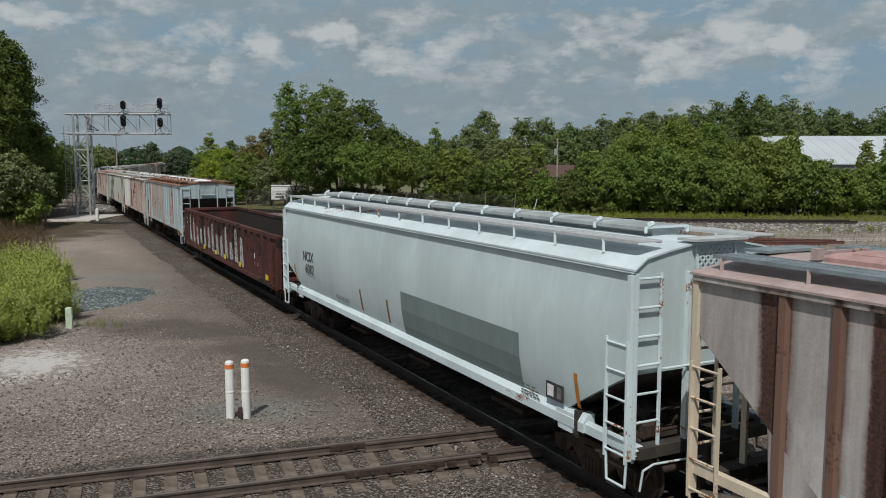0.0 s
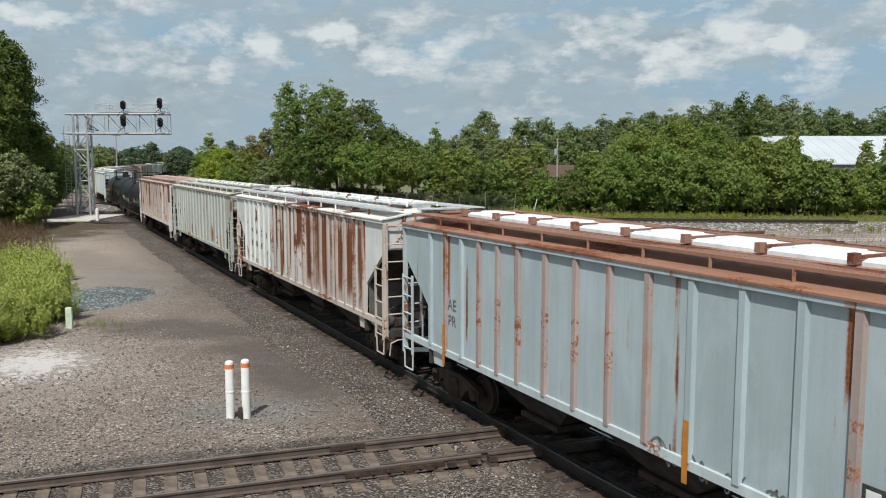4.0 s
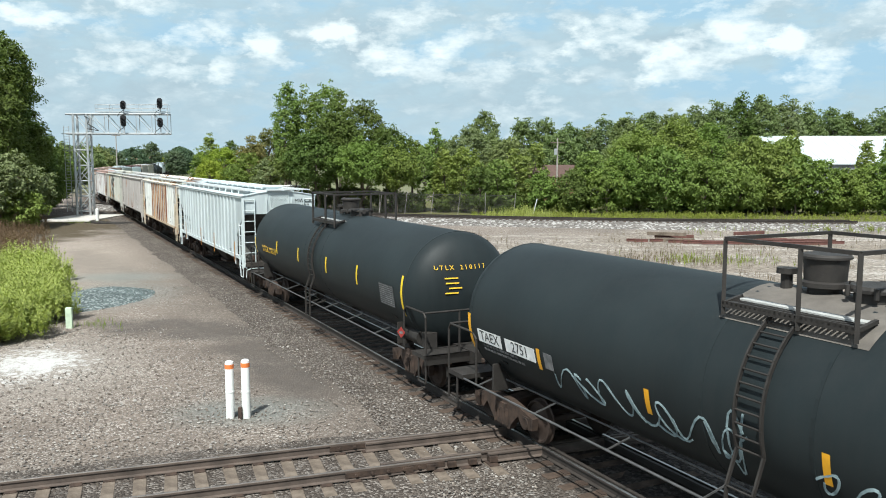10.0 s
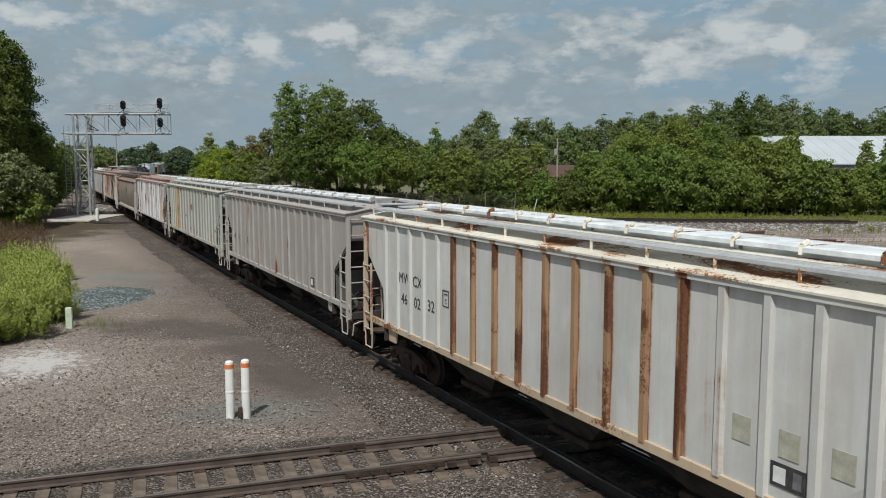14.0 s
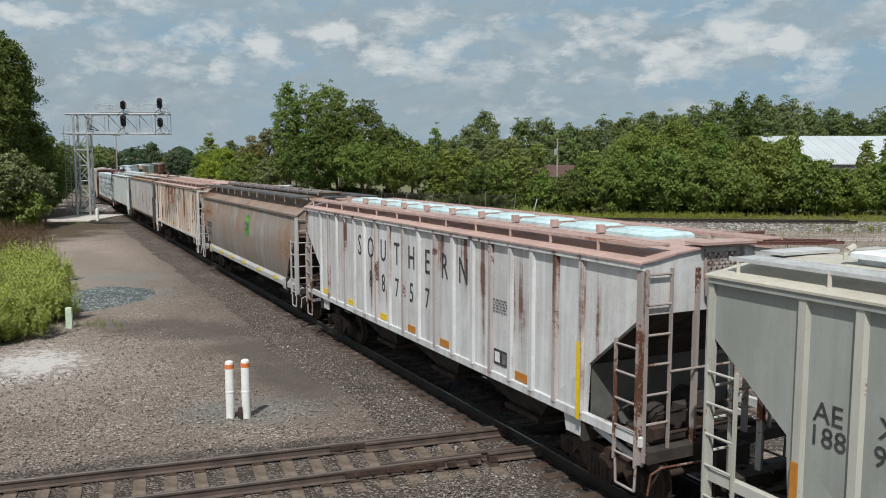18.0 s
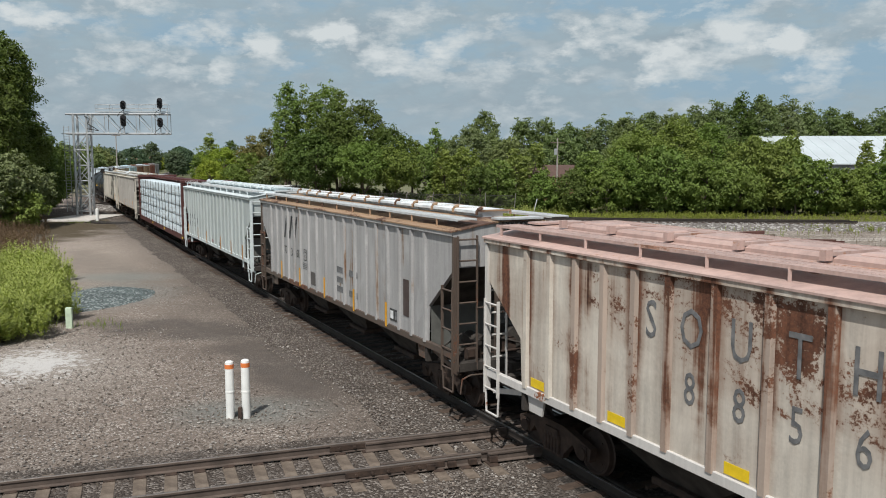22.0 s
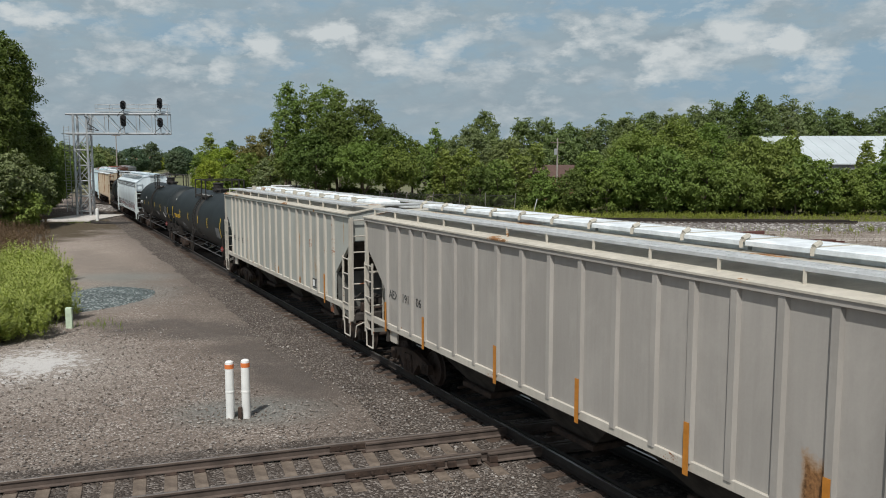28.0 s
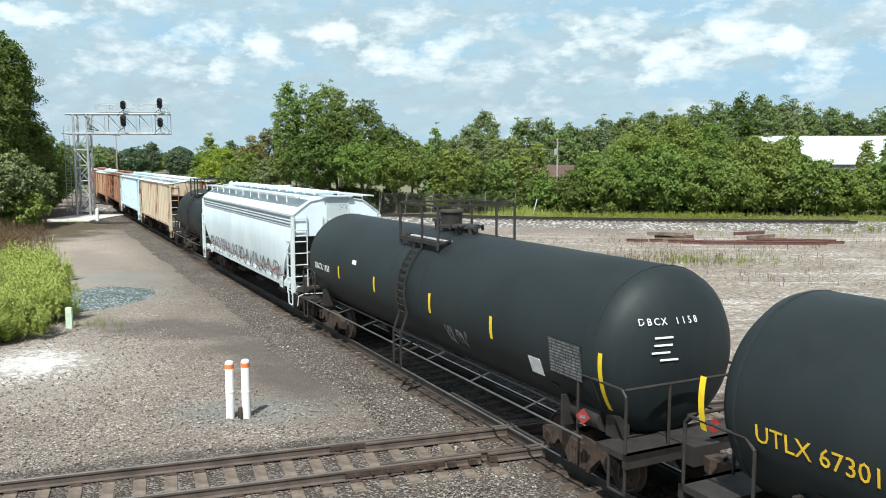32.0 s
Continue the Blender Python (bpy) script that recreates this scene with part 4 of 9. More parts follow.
def clearance_mark(car, x, z, y, s=0.34):
    """A framed square with a letter."""
    m = Mesh()
    for a in (-1, 1):
        m.box(a * s / 2 - 0.012, a * s / 2 + 0.012, -0.003, 0.003, -s * 0.62, s * 0.62)
        m.box(-s / 2, s / 2, -0.003, 0.003, a * s * 0.62 - 0.012, a * s * 0.62 + 0.012)
    m.box(-s * 0.3, s * 0.3, -0.003, 0.003, s * 0.3, s * 0.38)
    f = part("clearance_mark", m, LETTER_BLACK, car, at=(x, y, z))
    letters("C", s * 0.5, LETTER_BLACK, f, Matrix.Translation((0, -0.001, -0.06)) @ Euler((radians(90), 0, 0)).to_matrix().to_4x4())


# ---------------------------------------------------------------- covered hoppers


def section_ribbed(w, eave, top):
    half = [(0.0, top), (0.45, top - 0.012), (0.95, top - 0.075), (1.35, top - 0.15), (w + 0.02, eave + 0.085), (w + 0.04, eave + 0.07), (w + 0.04, eave - 0.03), (w - 0.035, eave - 0.05),
            (w - 0.035, 1.44)]
    return half + [(-y, z) for y, z in reversed(half)][:-1]


def section_round(w, eave, top):
    half = [(0.0, top), (0.5, top - 0.02), (0.95, top - 0.10), (w - 0.28, eave + 0.2), (w - 0.06, eave + 0.03), (w - 0.045, eave - 0.03), (w - 0.125, eave - 0.05), (w - 0.055, eave - 0.5), (w, 3.1), (w + 0.02, 2.5),
            (w - 0.01, 2.0), (w - 0.08, 1.6), (w - 0.17, 1.3)]
    return half + [(-y, z) for y, z in reversed(half)][:-1]


def hopper_shell(L, section, slope_top, run, drop):
    """The car's body: its section swept along, cut below by the two slope sheets."""
    bm = bmesh.new()
    n = len(section)
    xs = (-L / 2, -L / 4, 0, L / 4, L / 2)
    rings = [[bm.verts.new((x, y, z)) for y, z in section] for x in xs]
    for a, b in zip(rings, rings[1:]):
        for i in range(n):
            bm.faces.new((a[i], a[(i + 1) % n], b[(i + 1) % n], b[i]))
    bm.faces.new(list(reversed(rings[0])))
    bm.faces.new(rings[-1])
    bm.normal_update()
    for s in (1, -1):
        d = Vector((-run * s, 0, -drop)).normalized()
        nrm = Vector((drop * s, 0, -run)).normalized()
        geom = bm.verts[:] + bm.edges[:] + bm.faces[:]
        cut = bmesh.ops.bisect_plane(bm, geom=geom, plane_co=(s * L / 2, 0, slope_top), plane_no=nrm, clear_outer=True)
        edges = [e for e in cut["geom_cut"] if isinstance(e, bmesh.types.BMEdge)]
        bmesh.ops.contextual_create(bm, geom=edges)
    bmesh.ops.recalc_face_normals(bm, faces=bm.faces[:])
    me = bpy.data.meshes.new("body")
    bm.to_mesh(me)
    bm.free()
    me.polygons.foreach_set("use_smooth", [True] * len(me.polygons))
    me.set_sharp_from_angle(angle=radians(30))
    me.materials.append(None)
    return me


def board_mesh(L, w=0.46):
    m = Mesh()
    for y in (-w / 2, w / 2):
        m.box(-L / 2, L / 2, y - 0.015, y + 0.015, -0.03, 0.02)
    m.box(-L / 2, L / 2, -0.012, 0.012, -0.01, 0.015)
    k = -L / 2
    while k < L / 2:
        m.box(k, k + 0.037, -w / 2, w / 2, -0.008, 0.012)
        k += 0.05
    return m


def lattice_mesh(w=0.8, h=0.75, n=7):
    m = Mesh()
    for a in (0, w):
        m.bar((0, a, 0), (0, a, h), 0.05, 0.03, (0, 1, 0))
    for z in (0, h):
        m.bar((0, 0, z), (0, w, z), 0.03, 0.05)
    for k in range(-n, n + 1):
        for sg in (1, -1):
            # slanted slats clipped to the frame
            y0 = k * w / n
            pts = []
            for j in range(21):
                z = h * j / 20
                y = y0 + z if sg > 0 else y0 + w - z
                if 0 <= y <= w:
                    pts.append((0, y, z))
            if len(pts) > 2:
                m.bar(pts[0], pts[-1], 0.03, 0.012, (1, 0, 0))
    return m


RIB_IN = 1.46
RIBS = {}


def on_panel(car, x):
    """The middle of the panel between two ribs that lies nearest."""
    if car.name not in RIBS:
        return x
    p = RIBS[car.name]
    return min(((a + b) / 2 for a, b in zip(p, p[1:])), key=lambda q: abs(q - x))


def on_rib(car, x):
    return min(RIBS[car.name], key=lambda q: abs(q - x)) if car.name in RIBS else x


def hopper(label, mid, L, col, roof=None, trim=None, end=None, kind="ribbed", posts=18, eave=4.03, top=4.30, w=1.6, lids="long", board=None, lid_mat=None,
           gauge_at=None, slope_top=3.32, post_mat=None, sill=None, fine=True, hatch_n=8, slope_in=1.27, slope_fall=1.0, own_ribs=None):
    car = tagged(new("hopper_car"), label, "covered hopper", "cars of the freight train")
    trim = trim or col
    roof = roof or col
    board = board or GRILLE
    lid_mat = lid_mat or roof
    sec = section_ribbed(w, eave, top) if kind == "ribbed" else section_round(w, eave, top)
    key = ("body", kind, round(L, 1), eave, top, w, slope_top, slope_in)
    if key not in CACHE:
        CACHE[key] = hopper_shell(L, sec, slope_top, slope_in, slope_fall)
    part("body", CACHE[key], col, car)
    # roof skin, a few millimetres over the body
    rs = [q for q in sec if q[1] > eave - 0.01]
    order = sorted(rs, key=lambda q: q[0])

    def roof_make():
        m = Mesh()
        up = [(y * (1 + 0.012), z + 0.006) for y, z in order]
        m.sweep([[(x, y, z) for y, z in up] + [(x, y, z - 0.03) for y, z in reversed(up)] for x in (-L / 2 - 0.04, L / 2 + 0.04)])
        return m
    part("roof", shared(("roof",) + key[1:], roof_make, True), roof, car)
    # side posts
    if kind == "ribbed":
        def post_make():
            m = Mesh()
            m.prism([(-0.08, 0.0), (-0.052, -0.062), (0.052, -0.062), (0.08, 0.0)], 1.45, eave - 0.035, axis=2)
            return m
        pm = shared(("side_post", eave), post_make)
        span = L / 2 - RIB_IN
        mid_gap = (2 * span - 10 * RIB_GAP) / 7
        place = [-span]
        for k in range(posts - 1):
            place.append(place[-1] + (mid_gap if 5 <= k < 12 else RIB_GAP))
        RIBS[car.name] = place
        plain, rusty, by_rib, by_run = PLAIN.get(col.name, (col, col, None, ()))
        luck = random.Random(int(mid * 10))
        for k in range(posts):
            x = place[k]
            bad = (by_rib and luck.random() < by_rib[2] * 0.9) or any(abs(x - q[0]) < q[1] + 0.12 for q in by_run)
            mat_ = (own_ribs or {}).get(k, post_mat or (rusty if bad else plain))
            part("side_post", pm, mat_, car, at=(x, -(w - 0.037), 0))
            part("side_post", pm, mat_, car, at=pose(x, w - 0.037, 0, 0, 0, 180))
    # side sill, gussets and end sills
    for sy in (-1, 1):
        yb = w - 0.03 if kind == "ribbed" else w - 0.16

        def sill_make():
            m = Mesh()
            m.soft_box(-L / 2 - 0.05, L / 2 + 0.05, -0.06, 0.035, 1.34, 1.49, 0.012)
            return m
        if kind != "ribbed":
            def sill_make2():
                m = Mesh()
                m.prism([(-0.14, 1.12), (0.10, 1.12), (0.10, 1.28), (0.0, 1.42), (-0.14, 1.42)], -L / 2 + 1.2, L / 2 - 1.2, axis=0)
                m.soft_box(-L / 2 - 0.05, L / 2 + 0.05, -0.1, 0.06, 1.12, 1.28, 0.012)
                return m
            part("side_sill", shared(("round_sill", round(L, 1)), sill_make2), sill or trim, car, at=pose(0, sy * yb, 0, 0, 0, 0 if sy > 0 else 180))
        else:
            part("side_sill", shared(("side_sill", round(L, 1)), sill_make), sill or trim, car, at=pose(0, sy * yb, 0, 0, 0, 0 if sy > 0 else 180))
            for sx in (1, -1):
                def gus_make():
                    x1, z1 = L / 2 - slope_in, slope_top - slope_fall
                    xb = L / 2 - slope_in * (slope_top - 1.44) / slope_fall
                    return Mesh().prism([(x1, z1), (x1 - 0.06, 1.44), (xb, 1.44)], -0.018, 0.018, axis=1)
                part("gusset", shared(("gusset", round(L, 1), slope_top, slope_in), gus_make), col, car,
                     at=pose(0, sy * (w - 0.053), 0, 0, 0, 0 if sx > 0 else 180))
    # under the body: centre sill, discharge bays
    ub = Mesh()
    ub.box(-L / 2 - 0.3, L / 2 + 0.3, -0.2, 0.2, 0.78, 1.25)
    part("centre_sill", ub, STEEL_DARK, car)
    zb = 1.46

    def bay_make():
        a, b = [(-2.0, -1.3), (2.0, -1.3), (2.0, 1.3), (-2.0, 1.3)], [(-0.55, -0.62), (0.55, -0.62), (0.55, 0.62), (-0.55, 0.62)]
        return Mesh().sweep([[(x, y, 0.50) for x, y in b], [(x, y, zb) for x, y in a]])
    nb = 3
    bs = (L - 5.6) / nb
    for k in range(nb):
        x = (k - 1) * bs
        # bays take the colour that holds both grime and underside shade
        b = part("discharge_bay", shared("discharge_bay", bay_make), GRIMED_SHADED, car, at=(x, 0, 0))
        part("gate", shared("gate", lambda: Mesh().soft_box(-0.65, 0.65, -0.75, 0.75, 0.40, 0.51, 0.02).tube((-0.6, -0.9, 0.36), (-0.6, 0.9, 0.36), 0.035, 8)), TRUCK_STEEL, b)
    for sx in (1, -1):
        x0 = L / 2
        # platform, end sill, posts
        pm = Mesh()
        pm.box(L / 2 - 0.10, L / 2 + 0.12, -1.5, 1.5, 1.08, 1.26)
        pm.box(L / 2 - 1.05, L / 2 - 0.9, -1.3, 1.3, 1.12, 1.26)
        pm.box(L / 2 - 0.62, L / 2 - 0.5, -1.3, 1.3, 1.12, 1.26)
        pm.bar((L / 2 - 1.7, 0.5, 1.2), (L / 2 + 0.05, 1.4, 1.2), 0.12, 0.1)
        pm.bar((L / 2 - 1.7, -0.5, 1.2), (L / 2 + 0.05, -1.4, 1.2), 0.12, 0.1)
        pm.box(L / 2 + 0.1, L / 2 + 0.34, -0.35, 0.35, 0.75, 1.2)
        part("end_sill", CACHE.setdefault(("end_sill", round(L, 1)), pm.done("end_sill")), GRIMED_SHADED, car, at=pose(0, 0, 0, 0, 0, 0 if sx > 0 else 180))
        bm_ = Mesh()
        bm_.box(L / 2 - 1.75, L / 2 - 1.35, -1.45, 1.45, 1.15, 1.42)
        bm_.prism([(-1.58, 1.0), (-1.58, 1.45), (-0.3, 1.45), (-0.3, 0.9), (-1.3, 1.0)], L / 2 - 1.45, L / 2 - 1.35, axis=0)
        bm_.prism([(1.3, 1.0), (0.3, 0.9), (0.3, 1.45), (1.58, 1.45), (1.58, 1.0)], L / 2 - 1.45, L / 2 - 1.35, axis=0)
        part("body_bolster", CACHE.setdefault(("body_bolster", round(L, 1)), bm_.done("body_bolster")), GRIMED_SHADED, car, at=pose(0, 0, 0, 0, 0, 0 if sx > 0 else 180))
        for y in (-0.55, 0.55):
            e = Mesh().bar((L / 2 + 0.02, 0, 1.15), (L / 2 + 0.02, 0, eave - 0.05), 0.1, 0.05, (0, 1, 0))
            part("end_post", CACHE.setdefault(("end_post", round(L, 1), eave), e.done("end_post")), trim, car, at=pose(0, y, 0, 0, 0, 0 if sx > 0 else 180))
        for sy in (1, -1):
            # end ladder at the corner, side ladder round it, and the step below
            ladder("end_ladder", car, (sx * (L / 2 + 0.07), sy * (w - 0.06) - (0.46 if sy > 0 else 0), 1.1), eave - 1.12, 0.46, 7, 'y', trim, fine)
            ladder("side_ladder", car, (sx * (L / 2 - 0.02) - (0.5 if sx > 0 else 0), sy * (w + 0.02), 1.0), 1.9, 0.5, 5, 'x', trim, fine)
            cp = Mesh().bar((0, 0, 1.05), (0, 0, eave - 0.05), 0.09, 0.09, (0, 1, 0))
            part("corner_post", CACHE.setdefault(("corner_post", eave), cp.done("corner_post")), trim, car, at=(sx * (L / 2 - 0.03), sy * (w - 0.03), 0))
            st = Mesh().path([(-0.25, 0, 1.1), (-0.22, 0, 0.62), (0.22, 0, 0.62), (0.25, 0, 1.1)], 0.022, 6)
            part("stirrup_step", CACHE.setdefault("stirrup_step", st.done("stirrup_step")), trim, car, at=(sx * (L / 2 - 0.27), sy * (w + 0.0), 0))
            # bolted jacking pad under the sill, and a slanting tie to the end sill
            jp = Mesh().prism([(-0.28, 1.36), (0.28, 1.36), (0.2, 1.02), (-0.2, 1.02)], -0.02, 0.02, axis=1)
            part("jacking_pad", CACHE.setdefault("jacking_pad", jp.done("jacking_pad")), sill or trim, car, at=(sx * (L / 2 - 1.72), sy * (w - 0.09), 0))
            tie = Mesh().bar((0.0, 0.0, 1.02), (-1.25, 0.0, 1.28), 0.1, 0.04, (0, 1, 0))
            part("corner_tie", CACHE.setdefault("corner_tie", tie.done("corner_tie")), sill or trim, car, at=pose(sx * (L / 2 - 0.05), sy * (w - 0.16), 0, 0, 0, 0 if sx > 0 else 180))
        # uncoupling lever and brake valve
        ul = Mesh().path([(0.16, -1.52, 0.62), (0.2, -1.5, 0.95), (0.2, -1.3, 1.02), (0.22, -0.3, 1.0), (0.42, -0.12, 1.08)], 0.018, 6)
        part("uncoupling_lever", CACHE.setdefault("uncoupling_lever", ul.done("uncoupling_lever")), trim, car, at=pose(sx * L / 2, 0, 0, 0, 0, 0 if sx > 0 else 180))
        bk = Mesh().soft_box(-0.12, 0.06, -1.18, -0.86, 1.27, 1.52, 0.03).soft_box(-0.3, -0.12, -0.2, 0.15, 1.3, 1.62, 0.04)
        bk.tube((-0.06, -0.8, 1.34), (-0.06, 0.6, 1.34), 0.03, 7)
        part("brake_valve", CACHE.setdefault("brake_valve", bk.done("brake_valve")), TRUCK_STEEL, car, at=pose(sx * (L / 2 - 0.2), 0, 0, 0, 0, 0 if sx > 0 else 180))
        g = Mesh().path([(0.1, -1.1, 0), (0.1, 1.1, 0)], 0.02, 6)
        part("grab_rail", CACHE.setdefault("grab_rail", g.done("grab_rail")), trim, car, at=pose(sx * (L / 2 + 0.0), 0, 2.45, 0, 0, 0 if sx > 0 else 180))
        # crossover grating that hangs over the end of the roof
        lp = shared("crossover_grating", lattice_mesh)
        part("crossover_grating", lp, trim, car, at=pose(sx * (L / 2 + 0.09), -0.4, top - 0.76, 0, sx * -7, 0))
        ep = Mesh().box(-0.2, 0.2, -0.55, 0.55, 0, 0.04)
        part("end_walk", CACHE.setdefault("end_walk", ep.done("end_walk")), board, car, at=(sx * (L / 2 - 0.05), 0, top + 0.02))
    # dark overlays on the slope sheets' undersides: road grime plus painted-in shade
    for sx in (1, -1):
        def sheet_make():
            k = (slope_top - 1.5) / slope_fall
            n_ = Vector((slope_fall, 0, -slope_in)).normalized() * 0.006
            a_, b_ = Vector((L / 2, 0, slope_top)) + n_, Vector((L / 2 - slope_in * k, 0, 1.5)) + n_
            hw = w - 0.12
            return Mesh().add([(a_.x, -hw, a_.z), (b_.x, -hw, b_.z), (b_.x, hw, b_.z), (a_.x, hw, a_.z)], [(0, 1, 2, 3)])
        part("slope_sheet", shared(("slope_sheet",) + key[1:], sheet_make), GRIMED_SHADED, car, at=pose(0, 0, 0, 0, 0, 0 if sx > 0 else 180))
    # upright sheets below the slope, darkened for the recess's shade over some grime
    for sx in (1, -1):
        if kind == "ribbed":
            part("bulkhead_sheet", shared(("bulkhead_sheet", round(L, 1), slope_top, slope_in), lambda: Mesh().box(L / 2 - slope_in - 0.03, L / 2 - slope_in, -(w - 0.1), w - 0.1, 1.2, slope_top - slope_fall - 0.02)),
                 SHADED_SHEET, car, at=pose(0, 0, 0, 0, 0, 0 if sx > 0 else 180))
    # brake gear on the front platform
    bg = Mesh().tube((L / 2 - 1.25, -0.55, 1.46), (L / 2 - 0.55, -0.55, 1.46), 0.2, 12)
    bg.tube((L / 2 - 1.5, 0.4, 1.5), (L / 2 - 0.75, 0.4, 1.5), 0.24, 12)
    part("air_reservoir", bg, GRIMED_SHADED, car, smooth=True)
    bp = Mesh().path([(L / 2 - 0.6, -0.9, 1.3), (L / 2 - 0.45, -0.85, 1.6), (L / 2 - 0.3, -0.3, 1.65), (L / 2 - 0.3, 0.5, 1.4), (L / 2, 0.9, 1.35)], 0.025, 6)
    bp.path([(L / 2 - 1.3, -1.2, 1.33), (L / 2 - 0.9, -0.9, 1.7), (L / 2 - 0.5, -0.5, 1.3)], 0.02, 6)
    bp.box(L / 2 - 0.75, L / 2 - 0.5, -0.25, 0.05, 1.25, 1.65)
    part("brake_pipe", bp, GRIMED_SHADED, car)
    bw = lathe([(0.25, -0.02), (0.28, 0.0), (0.25, 0.02), (0.23, 0.0), (0.25, -0.02)], 16)
    for a in (0, 1.05, 2.1):
        bw.tube((0.25 * math.cos(a), 0, 0.25 * math.sin(a)), (-0.25 * math.cos(a), 0, -0.25 * math.sin(a)), 0.015, 5)
    part("brake_wheel", CACHE.setdefault("brake_wheel", bw.done("brake_wheel")), trim, car, at=pose(-L / 2 - 0.2, 0.7, 2.0, 0, 0, 90))
    # roof: walks on brackets, and hatch lids
    Lb = L - 0.3
    for y in (-1.2, 1.2):
        b = part("running_board", shared(("running_board", round(Lb, 1)), lambda: board_mesh(Lb)), board, car, "open grating", at=(0, y, top + 0.03))
    br = shared(("bracket", top), lambda: Mesh().bar((0, -0.23, -0.02), (0, 0.23, -0.02), 0.04, 0.04).bar((0, -0.23, 0), (0, -0.23, -0.22), 0.045, 0.03).bar((0, 0.23, 0), (0, 0.23, -0.09), 0.045, 0.03))
    k = -Lb / 2 + 0.15
    while k < Lb / 2:
        part("bracket", br, roof, car, at=(k, -1.2, top + 0.02))
        part("bracket", br, roof, car, at=pose(k, 1.2, top + 0.02, 0, 0, 180))
        k += 1.35
    if lids == "long":
        nl = 4
        ll = (L - 2.2) / nl

        def lid():
            m = Mesh()
            sec_ = [(-0.27, 0.0), (-0.27, 0.09), (-0.42, 0.09), (-0.42, 0.155), (-0.39, 0.17), (0.39, 0.17), (0.42, 0.155), (0.42, 0.09), (0.27, 0.09), (0.27, 0.0)]
            m.prism(sec_, -ll / 2 + 0.04, ll / 2 - 0.04, axis=0)
            return m
        for k in range(nl):
            x = -(L - 2.2) / 2 + ll * (k + 0.5)
            part("hatch_lid", shared(("hatch_lid", round(ll, 2)), lid), lid_mat, car, at=(x, 0, top - 0.01))
        hb = shared("lid_clamp", lambda: Mesh().bar((0, -0.45, 0.1), (0, 0.45, 0.1), 0.05, 0.04).bar((0, -0.45, 0.1), (0, -0.45, 0), 0.05, 0.04).bar((0, 0.45, 0.1), (0, 0.45, 0), 0.05, 0.04).tube((0, -0.42, 0.12), (0, -0.3, 0.17), 0.04, 6))
        for k in range(nl * 3 + 1):
            part("lid_clamp", hb, roof, car, at=(-(L - 2.2) / 2 + k * ll / 3, 0, top + 0.05))
    else:
        ll = (L - 2.0) / hatch_n
        def lid2():
            m = Mesh()
            m.soft_box(-ll / 2 + 0.06, ll / 2 - 0.06, -0.42, 0.42, 0.0, 0.12, 0.05)
            m.soft_box(-ll / 2 + 0.3, ll / 2 - 0.3, -0.22, 0.22, 0.12, 0.16, 0.03)
            return m
        for k in range(hatch_n):
            part("hatch_lid", shared(("short_lid", round(ll, 2)), lid2), lid_mat, car, at=(-(L - 2.0) / 2 + ll * (k + 0.5), 0, top - 0.02))
            part("lid_clamp", shared("short_clamp", lambda: Mesh().bar((0, -0.5, 0.08), (0, 0.5, 0.08), 0.06, 0.05).box(-0.05, 0.05, -0.55, -0.42, 0, 0.14)), roof, car,
                 at=(-(L - 2.0) / 2 + ll * k, 0, top + 0.02))
    trucks(car, L / 2 - 1.6)
    couplers(car, L / 2 + 0.6)
    TRAIN.append((car, mid, L / 2 - 1.6))
    return car


# ---------------------------------------------------------------- tank cars


